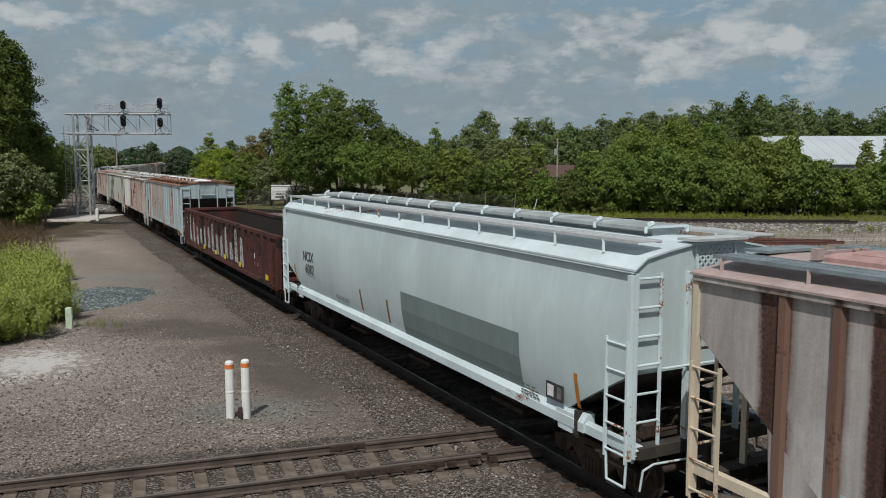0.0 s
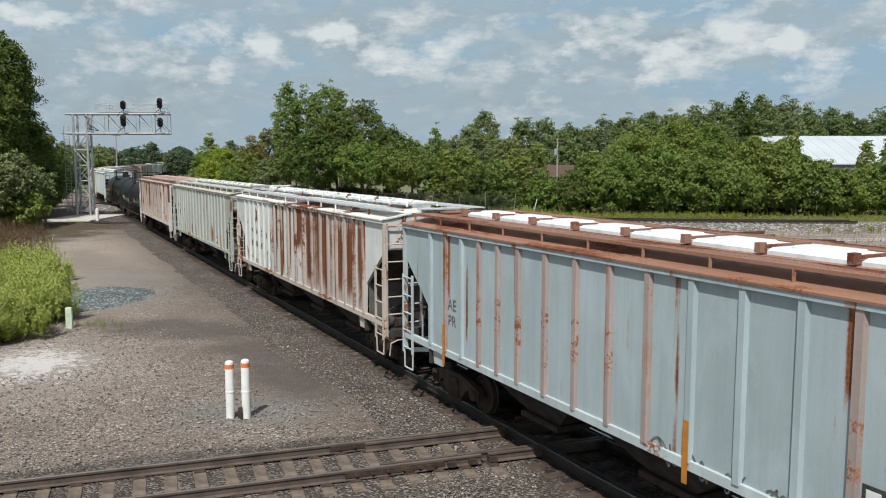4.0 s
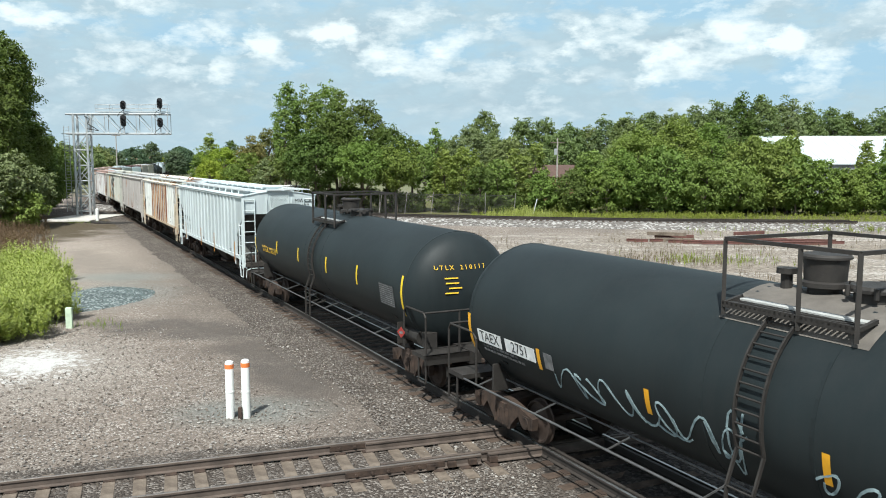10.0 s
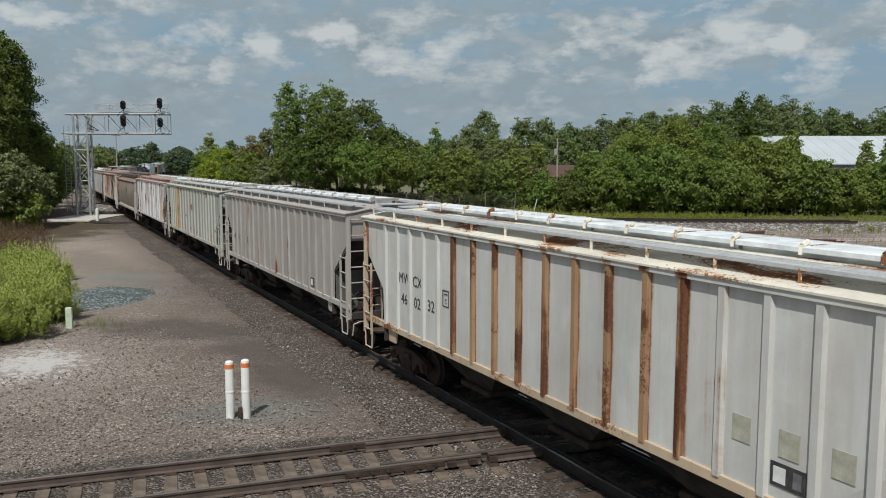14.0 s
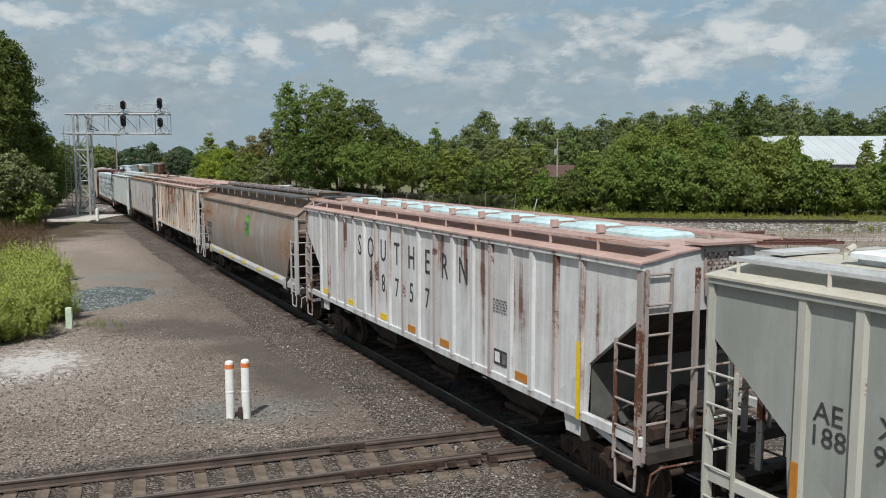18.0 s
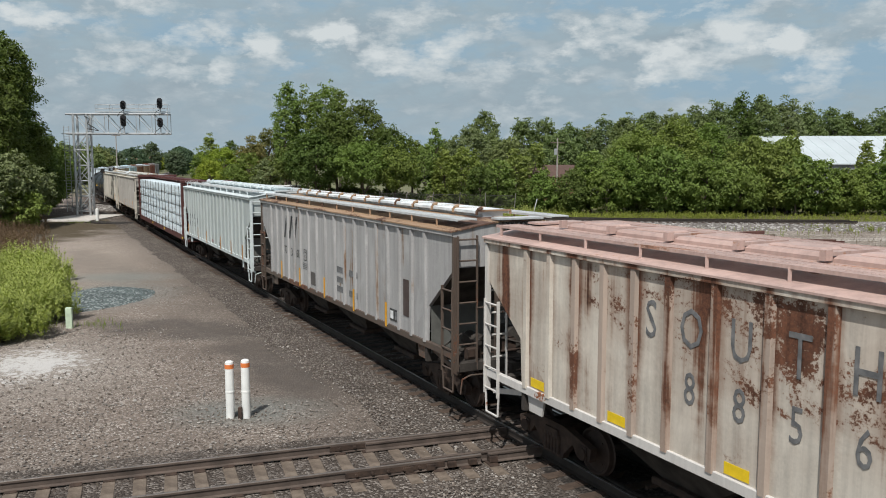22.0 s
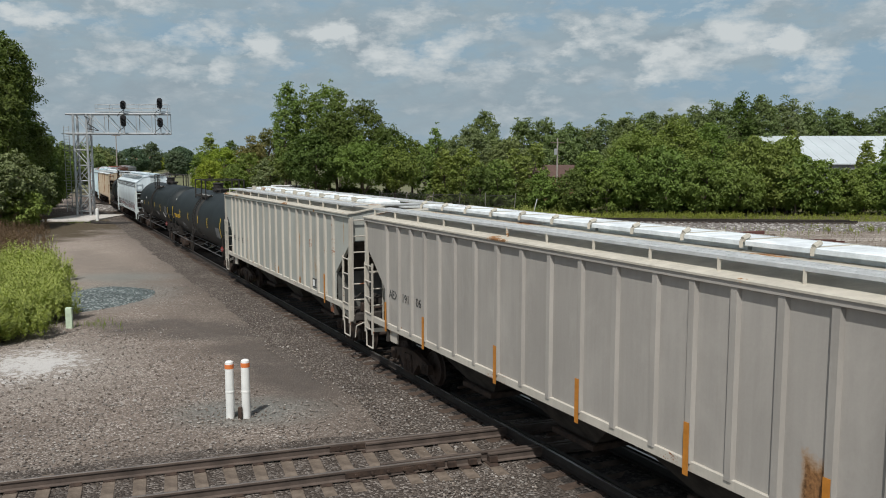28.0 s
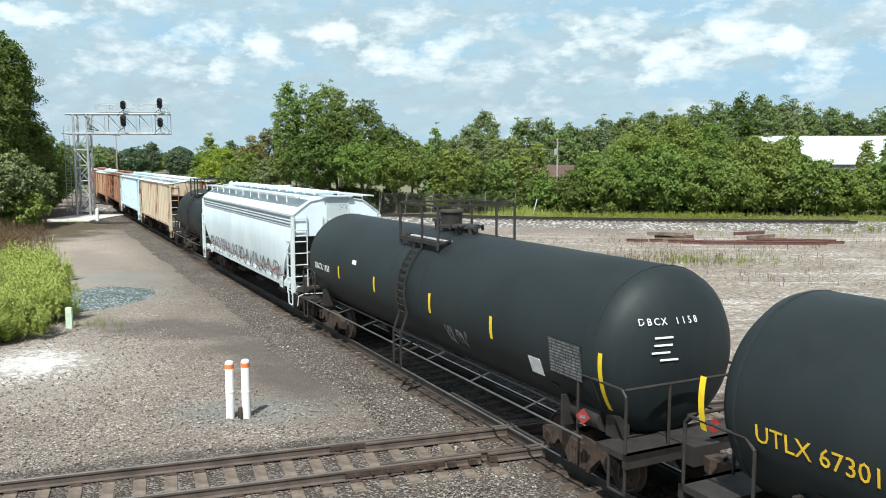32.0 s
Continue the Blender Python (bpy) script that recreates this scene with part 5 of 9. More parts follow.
def tank_car(label, mid, L, mat, r=1.47, zc=2.36, dome=True, shell=None, plat=(-1.1, 1.1)):
    car = tagged(new("tank_car"), label, "tank car", "cars of the freight train")
    Ls = shell or L - 0.9
    prof = []
    hb = 0.72
    for k in range(7):
        a = math.pi / 2 * k / 6
        prof.append((r * math.sin(a) + 0.001, -Ls / 2 + hb * (1 - math.cos(a))))
    for k in range(1, 6):
        prof.append((r, -Ls / 2 + hb + (Ls - 2 * hb) * k / 6))
    for k in range(6, -1, -1):
        a = math.pi / 2 * k / 6
        prof.append((r * math.sin(a) + 0.001, Ls / 2 - hb * (1 - math.cos(a))))

    def shell_make():
        n, m = 56, Mesh()
        vs = [(x, q * math.cos(2 * math.pi * i / n), zc + q * math.sin(2 * math.pi * i / n)) for q, x in prof for i in range(n)]
        fs = [(j * n + i, j * n + (i + 1) % n, (j + 1) * n + (i + 1) % n, (j + 1) * n + i) for j in range(len(prof) - 1) for i in range(n)]
        return m.add(vs, fs)
    tank = part("tank", shared(("tank", round(Ls, 1), r, zc), shell_make, True), mat, car)
    band = Mesh()
    for x in (-Ls / 2 + hb, -0.9, 0.9, Ls / 2 - hb):
        n = 40
        rings = [[(x + dx, (r + o) * math.cos(2 * math.pi * i / n), zc + (r + o) * math.sin(2 * math.pi * i / n)) for i in range(n)] for dx, o in ((-0.03, -0.005), (-0.025, 0.008), (0.025, 0.008), (0.03, -0.005))]
        band.sweep(rings, caps=False)
    part("weld_band", band, mat, tank)
    # walk-around platform on top
    zt = zc + r
    p0, p1 = plat
    for sy in (-1, 1):
        pl = Mesh()
        y0, y1 = sorted((sy * 1.08, sy * 0.70))
        for y in (y0, y1 - 0.03):
            pl.box(p0, p1, y, y + 0.03, zt - 0.24, zt - 0.15)
        k = p0
        while k < p1 - 0.03:
            pl.box(k, k + 0.035, y0, y1, zt - 0.2, zt - 0.165)
            k += 0.08
        part("platform", pl, STEEL_DARK, car)
        part("edge_plank", Mesh().soft_box(p0 + 0.05, p1 - 0.02, sy * 0.72 - 0.07, sy * 0.72 + 0.07, zt - 0.165, zt - 0.135, 0.008), PALE_PLANK, car, "pale worn edge plank")
        rl = Mesh()
        for x in (p0, p0 * 0.4 + p1 * 0.6, p1):
            rl.bar((x, sy * 1.05, zt - 0.35), (x, sy * 1.05, zt + 0.70), 0.055, 0.05)
        rl.bar((p0, sy * 1.05, zt + 0.70), (p1, sy * 1.05, zt + 0.70), 0.05, 0.05)
        for x in (p0, p1):
            rl.bar((x, sy * 1.05, zt - 0.2), (x, sy * 0.7, zt - 0.12), 0.05, 0.05)
        part("railing", rl, STEEL_DARK, car)
    rl = Mesh()
    for x in (p0, p1):
        rl.bar((x, -1.05, zt + 0.70), (x, 1.05, zt + 0.70), 0.05, 0.05)
    part("end_railing", rl, STEEL_DARK, car)
    if dome:
        xm = (p0 + p1) / 2
        dm = lathe([(0.001, 0.52), (0.30, 0.52), (0.33, 0.49), (0.33, 0.46), (0.29, 0.45), (0.27, 0.16), (0.33, 0.14), (0.33, 0.08), (0.22, 0.06), (0.22, -0.12)], 20)
        dm.v = [(x + xm - 0.25, z, y + zt) for x, y, z in dm.v]
        part("hatch", dm, STEEL_DARK, car, "black round hatch", smooth=True)
        lo = lathe([(0.001, 0.2), (0.34, 0.2), (0.37, 0.16), (0.37, 0.12), (0.30, 0.1), (0.30, -0.12)], 20)
        lo.v = [(x + xm + 0.55, z, y + zt) for x, y, z in lo.v]
        for a in range(6):
            q = Vector((xm + 0.55 + 0.4 * math.cos(a * 1.05), 0.4 * math.sin(a * 1.05), zt + 0.06))
            lo.tube(q, q + Vector((0, 0, 0.14)), 0.035, 6)
        part("manway", lo, STEEL_DARK, car)
        vl = Mesh().tube((xm - 0.75, -0.15, zt - 0.08), (xm - 0.75, -0.15, zt + 0.2), 0.08, 10).tube((xm - 0.75, -0.15, zt + 0.2), (xm - 0.75, -0.15, zt + 0.28), 0.14, 10)
        part("valve", vl, STEEL_DARK, car)
        vl = Mesh().tube((xm + 1.0, -0.1, zt - 0.05), (xm + 1.0, -0.1, zt + 0.18), 0.09, 10).tube((xm + 0.9, -0.1, zt + 0.14), (xm + 1.2, -0.1, zt + 0.14), 0.07, 8)
        part("valve", vl, STEEL_DARK, car)
    # ladders bent round the shell on both sides
    for sy in (-1, 1):
        ld = Mesh()
        pts = []
        for a in np.linspace(55, -18, 12):
            t = radians(a)
            pts.append(Vector((0, sy * (r + 0.07) * math.cos(t), zc + (r + 0.07) * math.sin(t))))
        pts += [Vector((0, sy * (r + 0.16), 1.4)), Vector((0, sy * (r + 0.16), 0.55))]
        for x in (-0.22, 0.22):
            for a, b in zip(pts, pts[1:]):
                ld.bar(a + Vector((x, 0, 0)), b + Vector((x, 0, 0)), 0.05, 0.03, (1, 0, 0))
        for p in pts[1:]:
            ld.tube(p + Vector((-0.22, 0, 0)), p + Vector((0.22, 0, 0)), 0.016, 6)
        ld.bar((-0.22, sy * (r + 0.16), 0.9), (-0.22, sy * 1.1, 1.05), 0.05, 0.04)
        ld.bar((0.22, sy * (r + 0.16), 0.9), (0.22, sy * 1.1, 1.05), 0.05, 0.04)
        part("ladder", ld, STEEL_DARK, car)
        # long hand rail on brackets
        hr = Mesh()
        y = sy * (r + 0.08)
        hr.path([(-L / 2 + 1.0, y, 1.02), (L / 2 - 1.0, y, 1.02)], 0.022, 8)
        hr.path([(-L / 2 + 1.6, sy * (r - 0.42), 1.16), (L / 2 - 1.6, sy * (r - 0.42), 1.16)], 0.018, 6)
        k = -L / 2 + 1.6
        while k < L / 2 - 1.5:
            hr.bar((k, y, 1.02), (k, sy * (r - 0.42), 1.16), 0.03, 0.012, (1, 0, 0))
            k += 2.1
        part("hand_rail", hr, PIPE_GREY, car, "long pipe hand rail")
    # stub sills, end platforms, saddles
    for sx in (1, -1):
        em = Mesh()
        em.box(L / 2 - 3.4, L / 2 + 0.25, -0.28, 0.28, 0.72, 1.05)
        em.box(L / 2 - 0.75, L / 2 + 0.02, -1.45, 1.45, 0.92, 1.02)
        em.box(L / 2 - 0.08, L / 2 + 0.02, -1.45, 1.45, 0.80, 1.02)
        part("end_sill", CACHE.setdefault(("tank_end", round(L, 1)), em.done("end_sill")), STEEL_DARK, car, at=pose(0, 0, 0, 0, 0, 0 if sx > 0 else 180))
        sm = Mesh()
        arc = [(1.3, 1.62)] + [(r * 0.985 * math.sin(radians(a)), zc - r * 0.985 * math.cos(radians(a))) for a in range(58, -59, -12)] + [(-1.3, 1.62), (-0.35, 0.9), (0.35, 0.9)]
        sm.prism(arc, L / 2 - 2.3, L / 2 - 2.1, axis=0)
        sm.prism([(-1.35, 0.95), (-1.35, 1.5), (-1.2, 1.5), (-0.8, 0.95)], L / 2 - 1.9, L / 2 - 1.84, axis=0)
        sm.prism([(1.35, 0.95), (1.35, 1.5), (1.2, 1.5), (0.8, 0.95)], L / 2 - 1.9, L / 2 - 1.84, axis=0)
        part("saddle", CACHE.setdefault(("saddle", round(L, 1), r), sm.done("saddle")), STEEL_DARK, car, at=pose(0, 0, 0, 0, 0, 0 if sx > 0 else 180))
        for sy in (1, -1):
            gr = Mesh().path([(-1.25, 0, 0.95), (-1.25, 0, 1.9), (-1.1, 0, 2.03), (-0.1, 0, 2.03), (0, 0, 1.92), (0, 0, 0.6), (0.0, 0, 0.35), (-0.4, 0, 0.35), (-0.4, 0, 0.9)], 0.026, 8)
            part("grab_rail", CACHE.setdefault("tank_grab", gr.done("grab_rail")), STEEL_DARK, car, at=pose(sx * (L / 2 - 0.05), sy * 1.42, 0, 0, 0, 0 if sx > 0 else 180))
        rm = Mesh().path([(0, -1.42, 2.03), (0, 1.42, 2.03)], 0.026, 8).path([(0, -0.5, 2.03), (0, -0.5, 0.95)], 0.026, 8)
        part("end_rail", CACHE.setdefault("tank_end_rail", rm.done("end_rail")), STEEL_DARK, car, at=(sx * (L / 2 - 0.1), 0, 0))
    ar = Mesh().tube((L / 2 - 1.9, -1.0, 1.22), (L / 2 - 1.05, -1.0, 1.22), 0.2, 14)
    ar.box(L / 2 - 0.95, L / 2 - 0.7, -1.1, -0.8, 1.02, 1.4)
    part("air_reservoir", ar, STEEL_DARK, car, smooth=True)
    bo = Mesh().tube((-0.3, 0, zc - r - 0.1), (0.3, 0, zc - r - 0.1), 0.2, 10).tube((0, 0, zc - r), (0, 0, 0.55), 0.12, 10)
    part("bottom_outlet", bo, STEEL_DARK, car)
    trucks(car, L / 2 - 1.75)
    couplers(car, L / 2 + 0.55)
    TRAIN.append((car, mid, L / 2 - 1.75))
    return car


def on_shell(a, r=1.47, zc=2.36, x=0.0, lift_=0.006):
    """A place and turn on the tank's camera side, at an angle above the middle."""
    t = radians(a)
    return Matrix.Translation((x, -(r + lift_) * math.cos(t), zc + (r + lift_) * math.sin(t))) @ Euler((radians(90 - a), 0, 0)).to_matrix().to_4x4()


def shell_strip(car, x, a0, a1, w, mat, r=1.47, zc=2.36, name="reflective_strip"):
    m = Mesh()
    n = max(8, int((a1 - a0) / 3))
    pts = [(math.cos(radians(a)), math.sin(radians(a))) for a in np.linspace(a0, a1, n)]
    rings = [[(x - w / 2, -(r + o) * c, zc + (r + o) * s), (x + w / 2, -(r + o) * c, zc + (r + o) * s)] for c, s in pts for o in (0.007,)]
    m.sweep(rings, close=False, caps=False)
    part(name, m, mat, car)


def shell_panel(car, x, a, w, h, mat, name="stencil_panel", rows=0, row_mat=None, seed=3):
    p = part(name, shared((name, round(w, 2), round(h, 2)), lambda: Mesh().box(-w / 2, w / 2, -h / 2, h / 2, 0, 0.005)), mat, car, at=on_shell(a, x=x))
    if rows:
        r = random.Random(seed)
        m = Mesh()
        for k in range(rows):
            y = h / 2 - h * (k + 0.75) / rows
            a_ = -w / 2 + 0.03
            while a_ < w / 2 - 0.08:
                d = min(r.uniform(0.05, 0.16), w / 2 - 0.03 - a_)
                m.box(a_, a_ + d, y, y + h / rows * 0.45, 0.005, 0.008)
                a_ += d + 0.03
        part("small_lettering", m, row_mat, p)


def shell_print(car, x, a, n, w, h, mat, seed):
    r = random.Random(seed)
    m = Mesh()
    for k in range(n):
        a_ = 0.0
        ln = w * r.uniform(0.55, 1)
        while a_ < ln:
            d = r.uniform(0.06, 0.18)
            m.box(a_, a_ + d, -k * h * 1.9, -k * h * 1.9 + h, 0, 0.004)
            a_ += d + 0.04
    part("small_lettering", m, mat, car, at=on_shell(a, x=x - w / 2))


# ---------------------------------------------------------------- gondola and lumber flat


def gondola(label, mid, L, mat, inner):
    car = tagged(new("gondola_car"), label, "gondola", "cars of the freight train")
    w, top, bot = 1.5, 2.72, 0.9
    for sy in (1, -1):
        m = Mesh().box(-L / 2, L / 2, sy * w - 0.02, sy * w + 0.02, bot, top)
        part("side", m, mat, car)
        part("top_chord", Mesh().soft_box(-L / 2 - 0.03, L / 2 + 0.03, sy * w - 0.09, sy * w + 0.09, top - 0.02, top + 0.13, 0.02), mat, car)
        part("side_sill", Mesh().soft_box(-L / 2, L / 2, sy * (w + 0.01) - 0.07, sy * (w + 0.01) + 0.07, bot - 0.12, bot + 0.06, 0.02), mat, car)
        st = shared("stake", lambda: Mesh().add([(-0.06, 0, 0.9), (0.06, 0, 0.9), (0.05, -0.05, 0.95), (-0.05, -0.05, 0.95), (-0.13, 0, 2.7), (0.13, 0, 2.7), (0.09, -0.12, 2.7), (-0.09, -0.12, 2.7)],
                                                [(0, 1, 2, 3), (4, 7, 6, 5), (0, 4, 5, 1), (1, 5, 6, 2), (2, 6, 7, 3), (3, 7, 4, 0)]))
        for k in range(18):
            part("stake", st, mat, car, at=pose(-L / 2 + 1.12 + k * (L - 2.24) / 17, sy * (w + 0.02), 0, 0, 0, 0 if sy < 0 else 180))
    for sx in (1, -1):
        em = Mesh().box(L / 2 - 0.04, L / 2, -w, w, bot, top)
        part("end", em, mat, car, at=pose(0, 0, 0, 0, 0, 0 if sx > 0 else 180))
        for k in range(5):
            part("end_rib", shared("end_rib", lambda: Mesh().prism([(0.0, -0.09), (0.12, -0.05), (0.12, 0.05), (0.0, 0.09)], -1.42, 1.42, axis=1)), mat, car,
                 at=pose(sx * (L / 2), 0, 1.2 + k * 0.33, 0, 0, 0 if sx > 0 else 180))
        part("top_chord", Mesh().soft_box(-0.1, 0.1, -w, w, top - 0.02, top + 0.125, 0.02), mat, car, at=(sx * L / 2, 0, 0))
        for sy in (1, -1):
            part("corner_post", shared("gon_corner", lambda: Mesh().soft_box(-0.08, 0.08, -0.08, 0.08, 0.85, 2.78, 0.01)), mat, car, at=(sx * (L / 2 + 0.02), sy * (w + 0.02), 0))
            if sx * sy > 0:
                continue
            part("side_ladder", shared("gon_ladder", lambda: ladder_mesh(1.75, 0.5, 5, 'x')), mat, car, at=(sx * (L / 2 - 0.1) - (0.5 if sx > 0 else 0), sy * (w + 0.1), 0.8))
        part("end_sill", Mesh().box(-0.15, 0.2, -1.4, 1.4, 0.75, 1.0), mat, car, at=(sx * L / 2, 0, 0))
    part("floor", Mesh().box(-L / 2, L / 2, -w, w, bot + 0.02, bot + 0.09), inner, car)
    part("inner_lining", Mesh().box(-L / 2 + 0.05, L / 2 - 0.05, w - 0.06, w - 0.024, bot + 0.1, top - 0.03), inner, car)
    part("centre_sill", Mesh().box(-L / 2 - 0.2, L / 2 + 0.2, -0.25, 0.25, 0.7, 1.0), STEEL_DARK, car)
    trucks(car, L / 2 - 1.9)
    couplers(car, L / 2 + 0.6)
    TRAIN.append((car, mid, L / 2 - 1.9))
    return car


def lumber_flat(label, mid, L, mat, wrap):
    car = tagged(new("lumber_car"), label, "centerbeam flatcar", "cars of the freight train")
    w = 1.42
    part("deck", Mesh().soft_box(-L / 2, L / 2, -w, w, 0.86, 1.08, 0.02).box(-L / 2, L / 2, -0.3, 0.3, 0.6, 0.9), mat, car)
    for sy in (1, -1):
        part("side_sill", Mesh().soft_box(-L / 2 + 0.4, L / 2 - 0.4, sy * w - 0.05, sy * w + 0.05, 0.78, 1.10, 0.02), mat, car)
    for sx in (1, -1):
        part("bulkhead", Mesh().soft_box(-0.06, 0.06, -1.5, 1.5, 1.08, 4.30, 0.02), mat, car, at=(sx * (L / 2 - 0.35), 0, 0))
        for y in (-1.45, -0.5, 0.5, 1.45):
            part("bulkhead_post", shared("bulk_post", lambda: Mesh().prism([(0.0, -0.09), (0.30, -0.06), (0.30, 0.06), (0.0, 0.09)], 1.0, 4.34, axis=2)), mat, car,
                 at=pose(sx * (L / 2 - 0.3), y, 0, 0, 0, 0 if sx > 0 else 180))
        for k in range(7):
            part("bulkhead_rib", shared("bulk_rib", lambda: Mesh().soft_box(0.0, 0.16, -1.45, 1.45, -0.06, 0.06, 0.02)), mat, car,
                 at=pose(sx * (L / 2 - 0.3), 0, 1.35 + k * 0.46, 0, 0, 0 if sx > 0 else 180))
        part("bulkhead_cap", Mesh().soft_box(-0.15, 0.4, -1.55, 1.55, 4.28, 4.42, 0.02), mat, car, at=pose(sx * (L / 2 - 0.35), 0, 0, 0, 0, 0 if sx > 0 else 180))
        for sy in (1, -1):
            part("end_ladder", shared("flat_ladder", lambda: ladder_mesh(3.5, 0.42, 8, 'y')), mat, car, at=(sx * (L / 2 + 0.04), sy * 1.4 - (0.42 if sy > 0 else 0), 0.75))
        part("end_sill", Mesh().box(-0.2, 0.25, -1.42, 1.42, 0.72, 1.06), mat, car, at=(sx * L / 2, 0, 0))
    # centre beam: top chord, posts and braces
    part("top_beam", Mesh().soft_box(-L / 2 + 0.3, L / 2 - 0.3, -0.17, 0.17, 4.26, 4.40, 0.03), mat, car)
    part("beam_flange", Mesh().box(-L / 2 + 0.3, L / 2 - 0.3, -0.19, -0.15, 4.16, 4.27).box(-L / 2 + 0.3, L / 2 - 0.3, 0.15, 0.19, 4.16, 4.27), mat, car)
    n = 14
    for k in range(n + 1):
        x = -L / 2 + 0.6 + k * (L - 1.2) / n
        part("beam_post", shared("beam_post", lambda: Mesh().box(-0.06, 0.06, -0.1, 0.1, 1.05, 4.27).box(-0.09, 0.09, -0.55, 0.55, 4.24, 4.36)), mat, car, at=(x, 0, 0))
    # wrapped packs of lumber: columns and tiers either side of the beam
    rnd = random.Random(11)
    cols, tiers = 7, 5
    cw = (L - 1.3) / cols
    th = (4.06 - 1.0) / tiers

    def pack_make(seed):
        r = random.Random(seed)
        m = Mesh()
        nx, nz, ny = 30, 12, 5
        hx, hy, hz = cw / 2 - 0.005, 0.57, th / 2 - 0.010
        off = Vector((r.random() * 50, r.random() * 50, r.random() * 50))
        lean = r.uniform(-0.7, 0.7)

        def bulge(p):
            v = Vector(p)
            # long folds that hang from the straps, and a few slanting pulls
            hang = 1 - abs(noise.noise(Vector((v.x * 3.4 + lean * v.z * 2.0, v.z * 0.8, 0.0)) + off)) * 3.2
            pull = 1 - abs(noise.noise(Vector((v.x * 1.3 + v.z * 2.2, v.z * 2.6 - v.x * 0.9, 4.0)) + off)) * 3.2
            return 0.014 * noise.noise(Vector((v.x * 1.3, v.y, v.z * 2.0)) + off) + 0.016 * max(0.0, hang) + 0.016 * max(0.0, pull)
        for face in range(3):
            rings = []
            for i in range(nx + 1):
                ring = []
                x = -hx + 2 * hx * i / nx
                if face == 0:
                    for j in range(nz + 1):
                        z = -hz + 2 * hz * j / nz
                        edge = min(1, 2.5 * (1 - abs(2 * j / nz - 1)))
                        p = (x, -hy, z)
                        ring.append((x, -hy + 0.012 - 0.018 * edge - 1.25 * bulge(p) * (0.5 + 0.5 * edge), z))
                elif face == 1:
                    for j in range(ny + 1):
                        y = -hy + 2 * hy * j / ny
                        ring.append((x, y, hz + (bulge((x, y, hz)) * 0.5 if 0 < j < ny else 0)))
                else:
                    for j in range(2):
                        ring.append((x, hy, hz - 2 * hz * j))
                rings.append(ring)
            m.sweep(rings, close=False, caps=False)
        m.add([(hx, -hy, -hz), (hx, hy, -hz), (hx, hy, hz), (hx, -hy, hz)], [(0, 1, 2, 3)])
        m.add([(-hx, -hy, -hz), (-hx, hy, -hz), (-hx, hy, hz), (-hx, -hy, hz)], [(3, 2, 1, 0)])
        return m
    for sy in (-1, 1):
        for c in range(cols):
            for t in range(tiers):
                x = -L / 2 + 0.65 + cw * (c + 0.5)
                me = shared(("pack", (c * 3 + t * 5) % 9), lambda: pack_make((c * 3 + t * 5) % 9), True)
                p = part("lumber_pack", me, wrap, car, "lumber pack in white plastic wrap", at=pose(x, sy * 0.86 + rnd.uniform(-0.02, 0.02), 1.0 + th * (t + 0.5), 0, 0, 0 if sy < 0 else 180))
                if sy < 0:
                    for q in (-0.25, 0.25):
                        part("strap", shared("pack_strap", lambda: Mesh().box(-0.005, 0.005, -0.03, 0.0, -th / 2, th / 2)), STEEL_DARK, p, at=(q * cw, -0.60, 0))
    # thin dark strips added to paint in the dark gaps between tiers
    for t in range(1, tiers):
        part("tier_batten", Mesh().box(-L / 2 + 0.7, L / 2 - 0.7, -1.462, -1.44, 1.0 + th * t - 0.005, 1.0 + th * t + 0.005), STEEL_DARK, car)
    trucks(car, L / 2 - 2.4)
    couplers(car, L / 2 + 0.6)
    TRAIN.append((car, mid, L / 2 - 2.4))
    return car

# ---------------------------------------------------------------- the train, front to back
RUST = (0.17, 0.06, 0.025)
RUST_DARK = (0.10, 0.045, 0.028)
Y_PANEL = -1.573       # just proud of a ribbed car's side sheet
Y_ROUND = -1.632


def strips(car, xs, z, h=0.5, mat=None, y=-1.64, w=0.1):
    for x in xs:
        plate_on_side(car, "reflective_strip", on_rib(car, x), z, w, h, y, mat or ORANGE_STRIP)


def spread(car, rows, size, y=Y_PANEL, mat=None, wide=1.0):
    """Writing in single groups: (text, x, z)."""
    for t, x, z in rows:
        side_text(car, t, on_panel(car, x), z, size, y, mat, wide)


def mid_of(front, back):
    return (front + back) / 2, back - front


